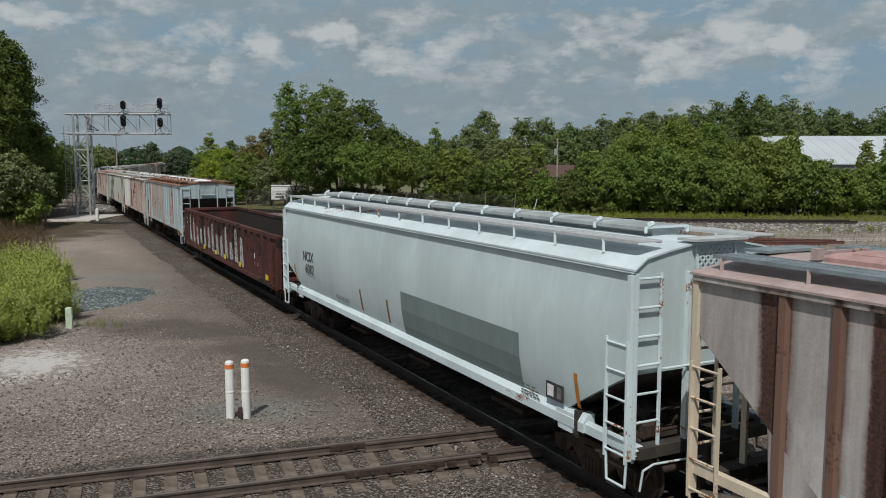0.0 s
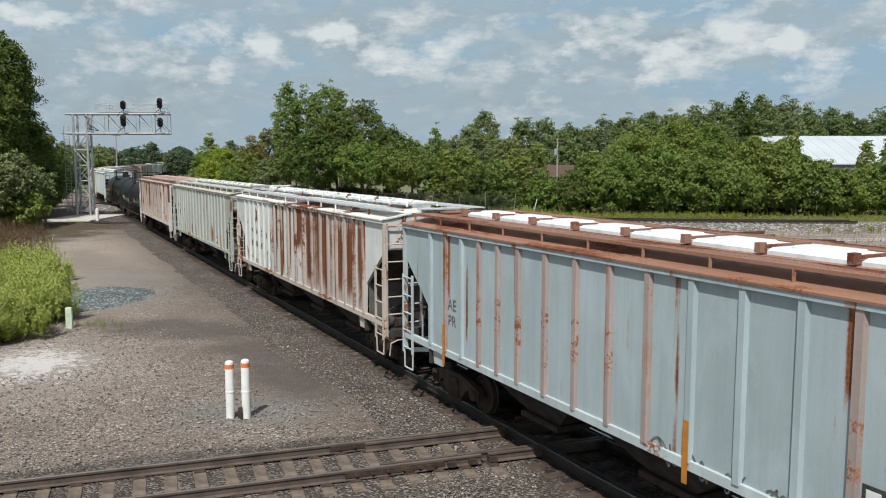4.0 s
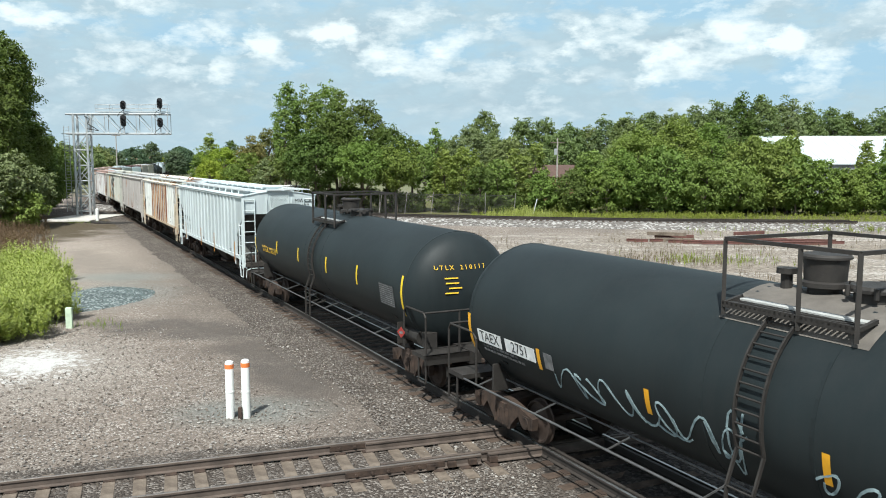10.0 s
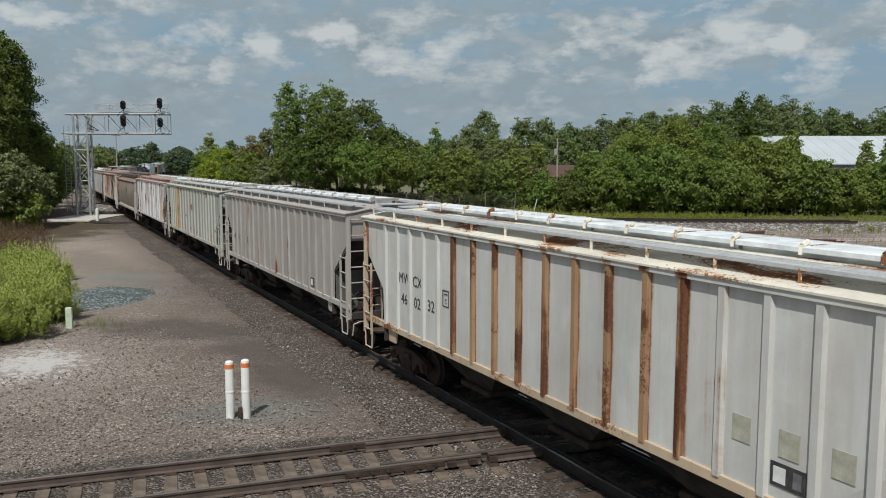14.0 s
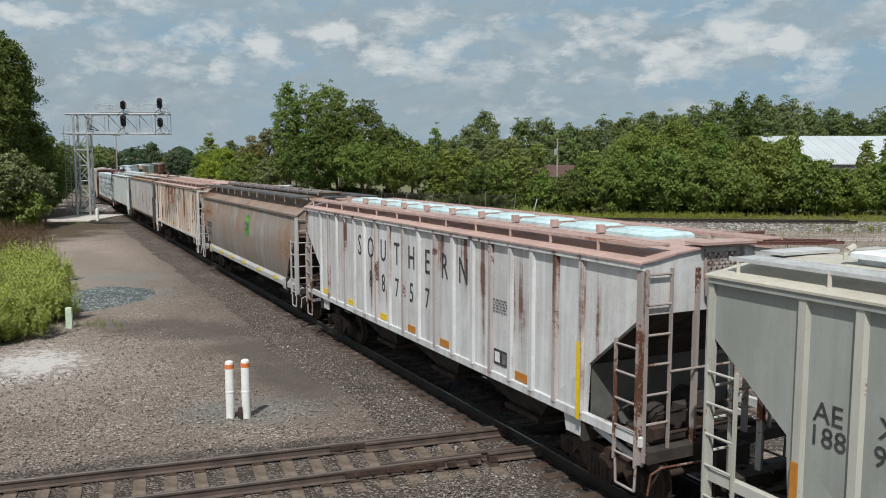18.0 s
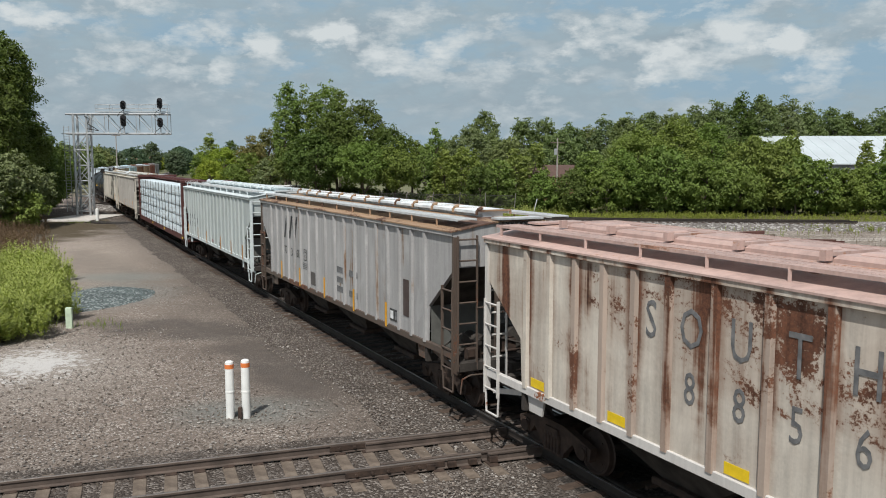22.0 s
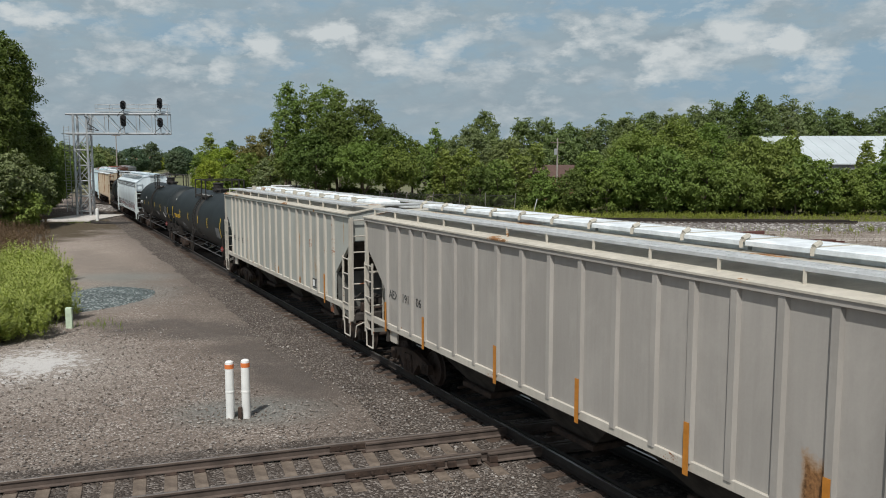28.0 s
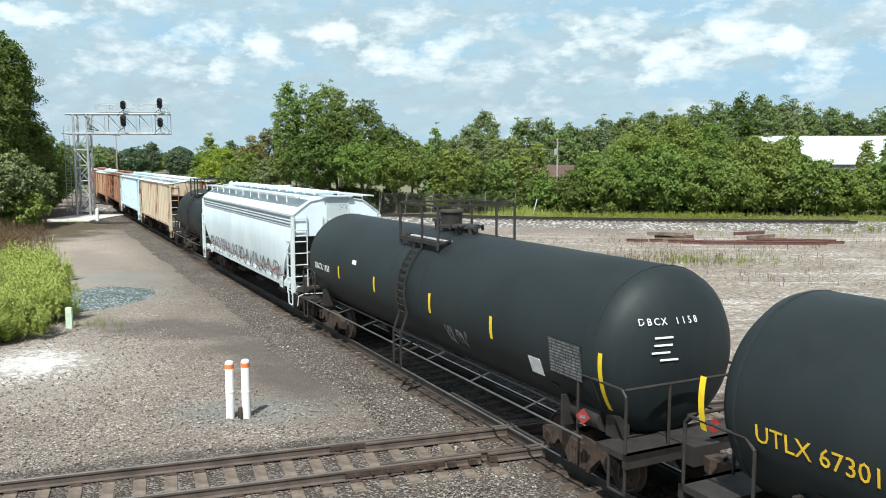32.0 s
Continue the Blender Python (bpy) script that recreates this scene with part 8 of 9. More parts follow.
def sign_board():
    s = tagged(new("sign_board"), "white two-legged sign board with black lettering", "sign board")
    white = surface("white_sign_paint", (0.78, 0.79, 0.78), 0.5, 0, 0.06)
    s.location = (-19.2, 100, 0)
    part("board", Mesh().soft_box(-1.8, 1.8, -0.06, 0.06, 1.05, 2.85, 0.02), white, s)
    part("frame", Mesh().box(-1.85, 1.85, -0.08, -0.05, 2.62, 2.70).box(-1.85, 1.85, -0.08, -0.05, 1.0, 1.06), LETTER_GREY, s)
    for x in (-1.6, 1.6):
        part("leg", Mesh().soft_box(x - 0.07, x + 0.07, 0.05, 0.19, -0.15, 2.8, 0.02), surface("dark_leg", (0.08, 0.075, 0.07), 0.8), s)
    part("side_panel", Mesh().soft_box(1.86, 2.2, -0.3, 0.3, 0.95, 2.9, 0.02), white, s)
    m = Matrix.Translation((0.75, -0.07, 1.85)) @ Euler((radians(90), 0, 0)).to_matrix().to_4x4()
    letters("WIN", 0.62, LETTER_BLACK, s, m)
    part("lettering_bar", Mesh().box(-1.3, -0.2, -0.068, -0.062, 1.3, 1.48), LETTER_BLACK, s)
    part("lettering_bar", Mesh().box(-1.2, -0.5, -0.068, -0.062, 1.65, 1.85), LETTER_GREY, s)


def chain_fence():
    f = tagged(new("chain_link_fence"), "sagging grey chain-link fence along the woods", "fence")
    wire = surface("dull_wire", (0.085, 0.08, 0.075), 0.8, 0.1)
    post = surface("pale_fence_post", (0.30, 0.28, 0.26), 0.7, 0.1)
    line = [(-24.0, 99.0), (-7.1, 90.6), (7.3, 84.4)]
    r = random.Random(2)
    for (ax, ay), (bx, by) in zip(line, line[1:]):
        ln = math.hypot(bx - ax, by - ay)
        n = int(ln / 2.8)
        at_ = lambda t: Vector((ax + (bx - ax) * t, ay + (by - ay) * t, 0))
        for k in range(n + 1):
            p = at_(k / n)
            part("post", Mesh().tube(p + Vector((0, 0, -0.2)), p + Vector((r.uniform(-0.1, 0.6), 0, 2.45)), 0.032, 8), post, f)
        part("top_rail", Mesh().tube(at_(0) + Vector((0, 0, 2.2)), at_(1) + Vector((0, 0, 2.2)), 0.018, 6), wire, f)
        m = Mesh()
        k = -2.2
        while k < ln:
            for sg in (1, -1):
                t0, t1 = max(0, k) / ln, min(ln, k + 2.2) / ln
                if t1 <= t0:
                    continue
                za, zb = (max(0, k) - k), (min(ln, k + 2.2) - k)
                if sg < 0:
                    za, zb = 2.2 - za, 2.2 - zb
                m.bar(at_(t0) + Vector((0, 0, za)), at_(t1) + Vector((0, 0, zb)), 0.010, 0.010)
            k += 0.22
        ob = part("wire_mesh", m, wire, f)
        ob["kind"] = "stuff"
    lean = Mesh().tube((9.1, 83.4, -0.1), (9.6, 83.4, 1.9), 0.05, 8)
    tagged(part("leaning_post", lean, surface("white_post", (0.6, 0.6, 0.57), 0.6)), "pale leaning post at the end of the fence", "post")


def rail_pile():
    r = random.Random(6)
    mar = surface("rusty_maroon_rail", (0.13, 0.06, 0.05), 0.85, 0.1, 0.3, 2, 40, 0.3)
    for k in range(13):
        x = 13.2 + 0.95 * k + r.uniform(-0.3, 0.3)
        ln = r.uniform(3.0, 5.5) if k > 2 else 1.4
        y = 58.0 + r.uniform(-1.2, 1.8)
        ob = part("scrap_rail", shared(("scrap_rail", round(ln)), lambda: Mesh().prism([(q * 1.15, z * 1.15) for q, z in RAIL_SHAPE], 0, round(ln), axis=0)), mar,
                  at=pose(x, y, -0.07 + r.uniform(0, 0.02), 0, 0, r.uniform(-14, 10)))
        tagged(ob, "rusty maroon length of rail lying on the lot", "rail", "scrap rails on the lot")
    for k in range(6):
        ob = part("scrap_beam", shared("scrap_beam", lambda: Mesh().soft_box(-1.4, 1.4, -0.12, 0.12, 0, 0.24, 0.02)), mar if k % 2 else TIE_WOOD,
                  at=pose(16.6 + r.uniform(-0.6, 0.6) + (k // 3) * 6.5, 60 + r.uniform(-0.6, 0.6), -0.08 + 0.22 * (k % 3) * 0.9, 0, 0, r.uniform(-30, 30)))
        tagged(ob, "dark weathered beam in a scrap pile", "beam", "scrap beams on the lot")


# ---------------------------------------------------------------- plants
LEAF = {
    "poplar": leaf_mat("poplar_leaves", (0.165, 0.215, 0.065)),
    "dark": leaf_mat("dark_green_leaves", (0.088, 0.122, 0.034)),
    "mid": leaf_mat("mid_green_leaves", (0.148, 0.196, 0.051)),
    "sumac": leaf_mat("sumac_leaves", (0.132, 0.178, 0.048)),
    "bright": leaf_mat("yellow_green_leaves", (0.21, 0.26, 0.04)),
    "silver": leaf_mat("silver_green_leaves", (0.115, 0.15, 0.06), (0.24, 0.285, 0.155)),
    "brown": leaf_mat("olive_brown_leaves", (0.15, 0.15, 0.06)),
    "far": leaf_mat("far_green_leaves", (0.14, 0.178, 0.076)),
    # distance haze is mixed into this leaf colour
    "haze": leaf_mat("hazed_leaves", (0.09, 0.13, 0.085)),
    "weed": leaf_mat("goldenrod_leaves", (0.20, 0.265, 0.065), (0.40, 0.47, 0.16)),
    "grass": leaf_mat("verge_grass", (0.15, 0.20, 0.035), (0.28, 0.32, 0.08)),
    "dead": leaf_mat("dead_stalks", (0.085, 0.058, 0.042), (0.19, 0.135, 0.095)),
}


def quads_mesh(name, centre, u, v):
    """Diamond leaves from arrays of middles and half axes."""
    n = len(centre)
    vs = np.empty((n, 4, 3), np.float32)
    vs[:, 0], vs[:, 1], vs[:, 2], vs[:, 3] = centre - u, centre - v * 0.9 + u * 0.12, centre + u, centre + v * 0.9 + u * 0.12
    me = bpy.data.meshes.new(name)
    me.vertices.add(n * 4)
    me.vertices.foreach_set("co", vs.reshape(-1))
    me.loops.add(n * 4)
    me.loops.foreach_set("vertex_index", np.arange(n * 4, dtype=np.int32))
    me.polygons.add(n)
    me.polygons.foreach_set("loop_start", np.arange(0, n * 4, 4, dtype=np.int32))
    me.update(calc_edges=True)
    me.materials.append(None)
    return me


def unit(a):
    return a / np.maximum(np.linalg.norm(a, axis=1, keepdims=True), 1e-6)


def crown_mesh(rng, r, z0, z1, leaf, density=1.0, droop=0.2, lean=0.0, spiky=0.0):
    """Leaves in clumps through an uneven crown of radius r between two heights."""
    hz = (z1 - z0) / 2
    nc = int(90 + 17 * r * hz)
    d = unit(rng.normal(size=(nc, 3)))
    rad = rng.uniform(0.45, 1.0, (nc, 1)) ** 0.6
    k = d[:, 2:3]
    wid = np.where(k > 0, 1 - 0.30 * k * k, 1 - 0.10 * k * k)
    cen = d * rad * np.array([r * 1.08, r * 1.08, hz * 0.95]) * np.concatenate([wid, wid, np.ones_like(wid)], 1)
    cen *= 1 + rng.normal(0, 0.06, (nc, 1))
    cen[:, 2] += (z0 + z1) / 2
    if spiky:
        top = cen[:, 2] > (z0 + z1) / 2
        cen[top, :2] *= 1 - spiky * ((cen[top, 2:3] - (z0 + z1) / 2) / hz)
    cr = rng.uniform(0.45, 1.15, (nc, 1)) * min(1.0, 0.22 * r + 0.22)
    per = (density * 0.62 * (cr[:, 0] / leaf) ** 2 * 8.0).astype(int) + 12
    idx = np.repeat(np.arange(nc), per)
    n = len(idx)
    q = unit(rng.normal(size=(n, 3)) + np.array([0, 0, 0.35]))
    out = unit(cen - np.array([0, 0, (z0 + z1) / 2 - hz * 0.3]))[idx]
    q = unit(q + 0.5 * out)
    pos = cen[idx] + q * cr[idx] * rng.uniform(0.35, 1.08, (n, 1)) * np.array([1, 1, 0.72])
    nrm = unit(q * 0.8 + rng.normal(size=(n, 3)) * 0.55 + np.array([0, 0, 0.4]))
    a = unit(np.cross(nrm, rng.normal(size=(n, 3))))
    a[:, 2] -= droop
    a = unit(a)
    b = unit(np.cross(nrm, a))
    size = leaf * rng.uniform(0.7, 1.35, (n, 1))
    pos[:, 2] = np.maximum(pos[:, 2], 0.1)
    return quads_mesh("crown", pos, a * size * 0.5, b * size * 0.27)


def trunk_mesh(rng, h, r, z0):
    m = Mesh()
    base = max(0.09, 0.018 * h + 0.012 * r)
    p = Vector((0, 0, -0.3))
    top = h * 0.72
    pts = [p]
    for k in range(1, 6):
        pts.append(Vector((rng.normal(0, 0.06 * r), rng.normal(0, 0.06 * r), -0.3 + (top + 0.3) * k / 5)))
    for k in range(5):
        m.tube(pts[k], pts[k + 1], base * (1 - 0.16 * k) * (1.25 if k == 0 else 1), 8, base * (1 - 0.16 * (k + 1)), caps=False)
    for k in range(8):
        f = rng.uniform(0.35, 0.95)
        i = min(4, int(f * 5))
        s = pts[i].lerp(pts[i + 1], f * 5 - i)
        a = rng.uniform(0, 6.28)
        e = s + Vector((math.cos(a), math.sin(a), 0)) * r * rng.uniform(0.4, 0.75) + Vector((0, 0, h * rng.uniform(0.06, 0.2)))
        mid = s.lerp(e, 0.5) + Vector((0, 0, 0.1 * r))
        m.tube(s, mid, base * 0.42, 6, base * 0.3, caps=False)
        m.tube(mid, e, base * 0.3, 6, base * 0.1, caps=False)
    return m


def plant_tree(x, y, h, r, kind, seed, low=0.12, leaf=0.29, density=1.0, spiky=0.0, label="", name="tree", group=""):
    if kind == "sumac":
        leaf *= 1.2
    rng = np.random.default_rng(seed)
    words = {"poplar": "tall light green poplar with fluttering leaves", "dark": "dense dark green broadleaf tree", "mid": "leafy green broadleaf tree at the wood's edge",
             "sumac": "spreading sumac-like tree with drooping leaf fronds",
             "bright": "young tree with pale yellow green leaves", "silver": "willowy bush with silver green leaves", "brown": "olive-brown thinly leaved tree", "far": "green tree in the woods behind",
             "haze": "hazy green tree in the far distance"}
    t = tagged(new(name), label or words[kind], "tree" if name == "tree" else "bush", group or "trees of the wood")
    t.location = (x, y, land(y) - 0.08)
    t.rotation_euler = (0, 0, rng.uniform(0, 6.28))
    part("trunk", trunk_mesh(rng, h, r, low * h), BARK, t)
    part("crown", crown_mesh(rng, r, low * h, h, leaf, density, 0.75 if kind == "sumac" else 0.2, spiky=spiky), LEAF[kind], t)
    return t


def woods():
    n = 100
    # the tall group beyond the line: poplars behind, dark trees before them
    for x, y, h, r, k, low in ((-19.3, 103, 15.4, 1.8, "poplar", 0.35), (-17.1, 104, 14.8, 2.2, "poplar", 0.30), (-14.4, 103, 15.4, 2.1, "poplar", 0.35), (-12.7, 102, 14.7, 1.2, "poplar", 0.40), (-19.4, 101, 11.8, 1.3, "poplar", 0.35)):
        plant_tree(x, y, h + 0.35, r, k, n, low)
        n += 1
    for x, y, h, r, k, low in ((-9.6, 97, 12.7, 2.8, "dark", 0.28), (-12.3, 95, 11.5, 2.8, "dark", 0.30), (-6.1, 94, 9.5, 2.6, "dark", 0.28), (-14.4, 93, 8.8, 3.1, "dark", 0.30), (-9.1, 92, 7.6, 3.3, "mid", 0.36),
                               (-5.3, 92, 7.3, 2.4, "mid", 0.34), (-17.4, 96, 6.9, 2.3, "dark", 0.48), (-3.7, 97, 8.7, 1.2, "mid", 0.30)):
        plant_tree(x, y, h + 0.35, r, k, n, low)
        n += 1
    # low trees towards the bend
    for x, y, h, r, k, low in ((-26.0, 122, 10.4, 2.5, "brown", 0.10), (-27.4, 118, 9.5, 2.1, "brown", 0.10), (-22.7, 108, 6.7, 2.1, "silver", 0.05), (-26.7, 112, 7.2, 1.9, "mid", 0.05), (-31.9, 118, 8.2, 2.8, "bright", 0.02),
                               (-31.8, 112, 6.2, 2.0, "bright", 0.02), (-28.0, 110, 5.6, 1.8, "mid", 0.02), (-39.8, 140, 10.5, 1.7, "mid", 0.10), (-36.6, 142, 9.8, 1.6, "dark", 0.10), (-39.1, 132, 7.5, 1.5, "mid", 0.05)):
        plant_tree(x, y, h, r, k, n, low)
        n += 1
    # the wood's edge on the far side of the lot
    for x, y, h, r, k, low in ((-0.9, 98, 9.9, 1.0, "poplar", 0.10), (-2.1, 95, 7.7, 1.4, "poplar", 0.15), (0.3, 94, 6.9, 1.4, "mid", 0.10), (2.4, 93, 7.0, 1.9, "mid", 0.15), (4.1, 91, 5.1, 1.6, "dark", 0.05),
                               (6.1, 92, 5.7, 1.8, "poplar", 0.05), (8.3, 94, 6.9, 1.7, "poplar", 0.03), (10.3, 93, 7.6, 1.5, "poplar", 0.03), (10.9, 90, 4.4, 1.6, "mid", 0.02), (14.0, 90, 4.4, 2.1, "dark", 0.02),
                               (16.6, 92, 6.8, 1.9, "poplar", 0.03), (17.9, 89, 5.1, 2.1, "mid", 0.03)):
        plant_tree(x, y, h + 0.4, r, k, n, low)
        n += 1
    for x, y, h, r, k, low in ((22.4, 94, 9.3, 3.3, "mid", 0.03), (27.3, 95, 10.4, 3.0, "mid", 0.03), (19.6, 90, 6.3, 2.5, "mid", 0.03), (24.6, 90, 6.9, 3.1, "sumac", 0.03), (31.2, 96, 10.0, 2.9, "mid", 0.03),
                               (28.5, 88, 5.7, 2.8, "sumac", 0.06), (34.7, 92, 8.4, 3.1, "sumac", 0.05), (31.6, 88, 5.1, 2.7, "sumac", 0.08), (36.3, 89, 6.9, 2.7, "sumac", 0.08), (38.0, 90.5, 8.3, 2.1, "sumac", 0.10), (39.5, 93, 9.0, 1.2, "poplar", 0.10)):
        plant_tree(x, y, h + 0.4, r, k, n, low)
        n += 1
    for x, y, h, r, k, low in ((38.0, 88, 6.2, 2.1, "sumac", 0.05), (40.7, 88, 5.6, 2.2, "mid", 0.03), (42.7, 87, 4.7, 1.9, "mid", 0.02), (49.0, 95, 8.1, 1.0, "poplar", 0.25), (45.8, 89, 5.1, 2.0, "mid", 0.02),
                               (48.0, 89, 5.6, 2.1, "mid", 0.02), (51.3, 90, 6.0, 2.7, "mid", 0.03), (54.2, 100, 8.5, 1.0, "poplar", 0.10), (38.6, 93, 8.3, 1.7, "mid", 0.10), (36.8, 94, 7.9, 1.8, "mid", 0.10)):
        plant_tree(x, y, h + 0.4, r, k, n, low)
        n += 1
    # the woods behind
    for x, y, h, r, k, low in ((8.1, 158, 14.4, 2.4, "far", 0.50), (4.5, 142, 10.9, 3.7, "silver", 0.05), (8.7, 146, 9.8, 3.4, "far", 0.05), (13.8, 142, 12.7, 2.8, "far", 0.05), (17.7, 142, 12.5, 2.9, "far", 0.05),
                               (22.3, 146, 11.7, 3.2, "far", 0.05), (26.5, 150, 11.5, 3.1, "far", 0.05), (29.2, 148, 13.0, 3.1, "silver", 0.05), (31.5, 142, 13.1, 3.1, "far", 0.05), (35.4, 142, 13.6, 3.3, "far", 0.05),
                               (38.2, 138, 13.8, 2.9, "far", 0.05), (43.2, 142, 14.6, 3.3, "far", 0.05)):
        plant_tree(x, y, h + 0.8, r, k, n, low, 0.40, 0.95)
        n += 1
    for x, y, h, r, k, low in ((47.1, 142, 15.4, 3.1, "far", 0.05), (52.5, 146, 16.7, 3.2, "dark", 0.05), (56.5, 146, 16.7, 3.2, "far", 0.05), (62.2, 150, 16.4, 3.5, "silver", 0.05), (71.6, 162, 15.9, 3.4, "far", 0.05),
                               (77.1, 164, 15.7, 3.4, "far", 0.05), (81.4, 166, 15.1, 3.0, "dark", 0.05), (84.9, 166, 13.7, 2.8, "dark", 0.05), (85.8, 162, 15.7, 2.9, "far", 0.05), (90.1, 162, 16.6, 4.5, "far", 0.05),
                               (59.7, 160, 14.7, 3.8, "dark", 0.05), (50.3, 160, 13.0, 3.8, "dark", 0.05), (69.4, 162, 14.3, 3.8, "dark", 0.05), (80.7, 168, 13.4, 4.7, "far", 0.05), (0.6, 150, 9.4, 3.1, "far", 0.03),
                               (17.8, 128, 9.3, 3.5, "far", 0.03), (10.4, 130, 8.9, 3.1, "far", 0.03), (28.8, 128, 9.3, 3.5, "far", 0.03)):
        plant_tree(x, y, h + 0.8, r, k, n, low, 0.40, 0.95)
        n += 1
    # the wood on the camera's side of the line
    for x, y, h, r, k, low in ((-44.6, 82, 18.8, 2.5, "dark", 0.30), (-41.9, 79, 18.0, 1.7, "dark", 0.55), (-43.2, 76, 17.2, 2.6, "dark", 0.20), (-44.0, 84, 12.2, 2.2, "dark", 0.10), (-45.2, 89, 11.5, 1.2, "mid", 0.10),
                               (-46.7, 95, 10.0, 1.7, "dark", 0.05), (-45.5, 90, 8.5, 2.2, "dark", 0.03), (-49.6, 104, 8.6, 1.4, "dark", 0.03), (-52.9, 113, 8.0, 1.0, "mid", 0.02), (-42.7, 80, 8.3, 2.2, "dark", 0.03),
                               (-47.3, 98, 5.4, 1.1, "mid", 0.02)):
        plant_tree(x, y, h, 1.45 * r, k, n, low)
        n += 1
    for x, y, h, r, k, low in ((-37.0, 71, 6.6, 1.8, "silver", 0.25), (-36.9, 74, 5.5, 1.6, "silver", 0.20), (-37.4, 69, 6.2, 1.7, "silver", 0.20), (-36.3, 70, 3.8, 1.8, "mid", 0.02)):
        plant_tree(x, y, h, r, k, n, low, 0.3, name="bush", label="willowy bush at the wood's edge", group="bushes of the wood")
        n += 1
    # undergrowth that closes the view below the crowns
    r = random.Random(77)
    for k in range(26):
        x = -17 + k * 2.75
        y = 95.5 - 0.34 * (x + 17) if x < 9 else 88.5 + r.uniform(-2.0, 1.0)
        plant_tree(x + r.uniform(-0.8, 0.8), y + 3.5 + r.uniform(-1, 1.5), r.uniform(2.0, 3.4), r.uniform(1.4, 1.9), r.choice(("mid", "dark", "dark")), 300 + k, 0.0, 0.3, 0.8, name="bush",
                   label="dense green undergrowth bush below the trees", group="bushes of the wood")
    for k in range(8):
        plant_tree(-41.5 - k * 1.25 + r.uniform(-0.5, 0.2), 79 + k * 3.4, r.uniform(1.6, 3.0), r.uniform(1.2, 1.7), "dark", 340 + k, 0.0, 0.3, 0.8, name="bush",
                   label="dark undergrowth bush at the wood's foot", group="bushes of the wood")
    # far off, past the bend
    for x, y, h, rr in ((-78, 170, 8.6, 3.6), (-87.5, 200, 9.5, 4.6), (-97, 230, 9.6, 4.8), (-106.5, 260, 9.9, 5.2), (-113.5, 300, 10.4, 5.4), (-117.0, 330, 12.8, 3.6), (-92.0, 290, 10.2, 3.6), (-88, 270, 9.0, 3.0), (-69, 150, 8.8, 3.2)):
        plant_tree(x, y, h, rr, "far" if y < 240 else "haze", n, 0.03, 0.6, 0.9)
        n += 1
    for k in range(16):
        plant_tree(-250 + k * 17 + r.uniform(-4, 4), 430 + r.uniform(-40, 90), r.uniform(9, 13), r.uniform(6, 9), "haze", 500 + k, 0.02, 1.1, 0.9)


def stalks(name, label, mat, spots, hgt, blades, width, seed, category="weeds", leafy=0):
    """Upright blades; with leafy, small leaves up each stem."""
    rng = np.random.default_rng(seed)
    cs, us, vs = [], [], []
    for x, y in spots:
        for _ in range(blades):
            h = hgt * rng.uniform(0.55, 1.15) * (1 + 0.6 * noise.noise(Vector((x * 0.9, y * 0.9, 3.0))))
            b = np.array([x + rng.normal(0, 0.10), y + rng.normal(0, 0.10), land(y) - 0.1])
            tip = np.array([rng.normal(0, 0.12) * h, rng.normal(0, 0.12) * h, h])
            cs.append(b + tip / 2)
            us.append(tip / 2)
            a = rng.uniform(0, 6.28)
            vs.append(np.array([math.cos(a), math.sin(a), 0]) * width)
            for k in range(leafy):
                f = rng.uniform(0.2, 1.0)
                a = rng.uniform(0, 6.28)
                ln = rng.uniform(0.07, 0.16) * (1.25 - 0.5 * f)
                d = np.array([math.cos(a) * ln, math.sin(a) * ln, ln * rng.uniform(0.1, 1.0)])
                cs.append(b + tip * f + d * 0.6)
                us.append(d * 0.6)
                vs.append(np.array([-math.sin(a), math.cos(a), 0.1]) * ln * 0.24)
    me = quads_mesh(name, np.array(cs), np.array(us), np.array(vs))
    tagged(part(name, me, mat), label, category, kind="stuff")


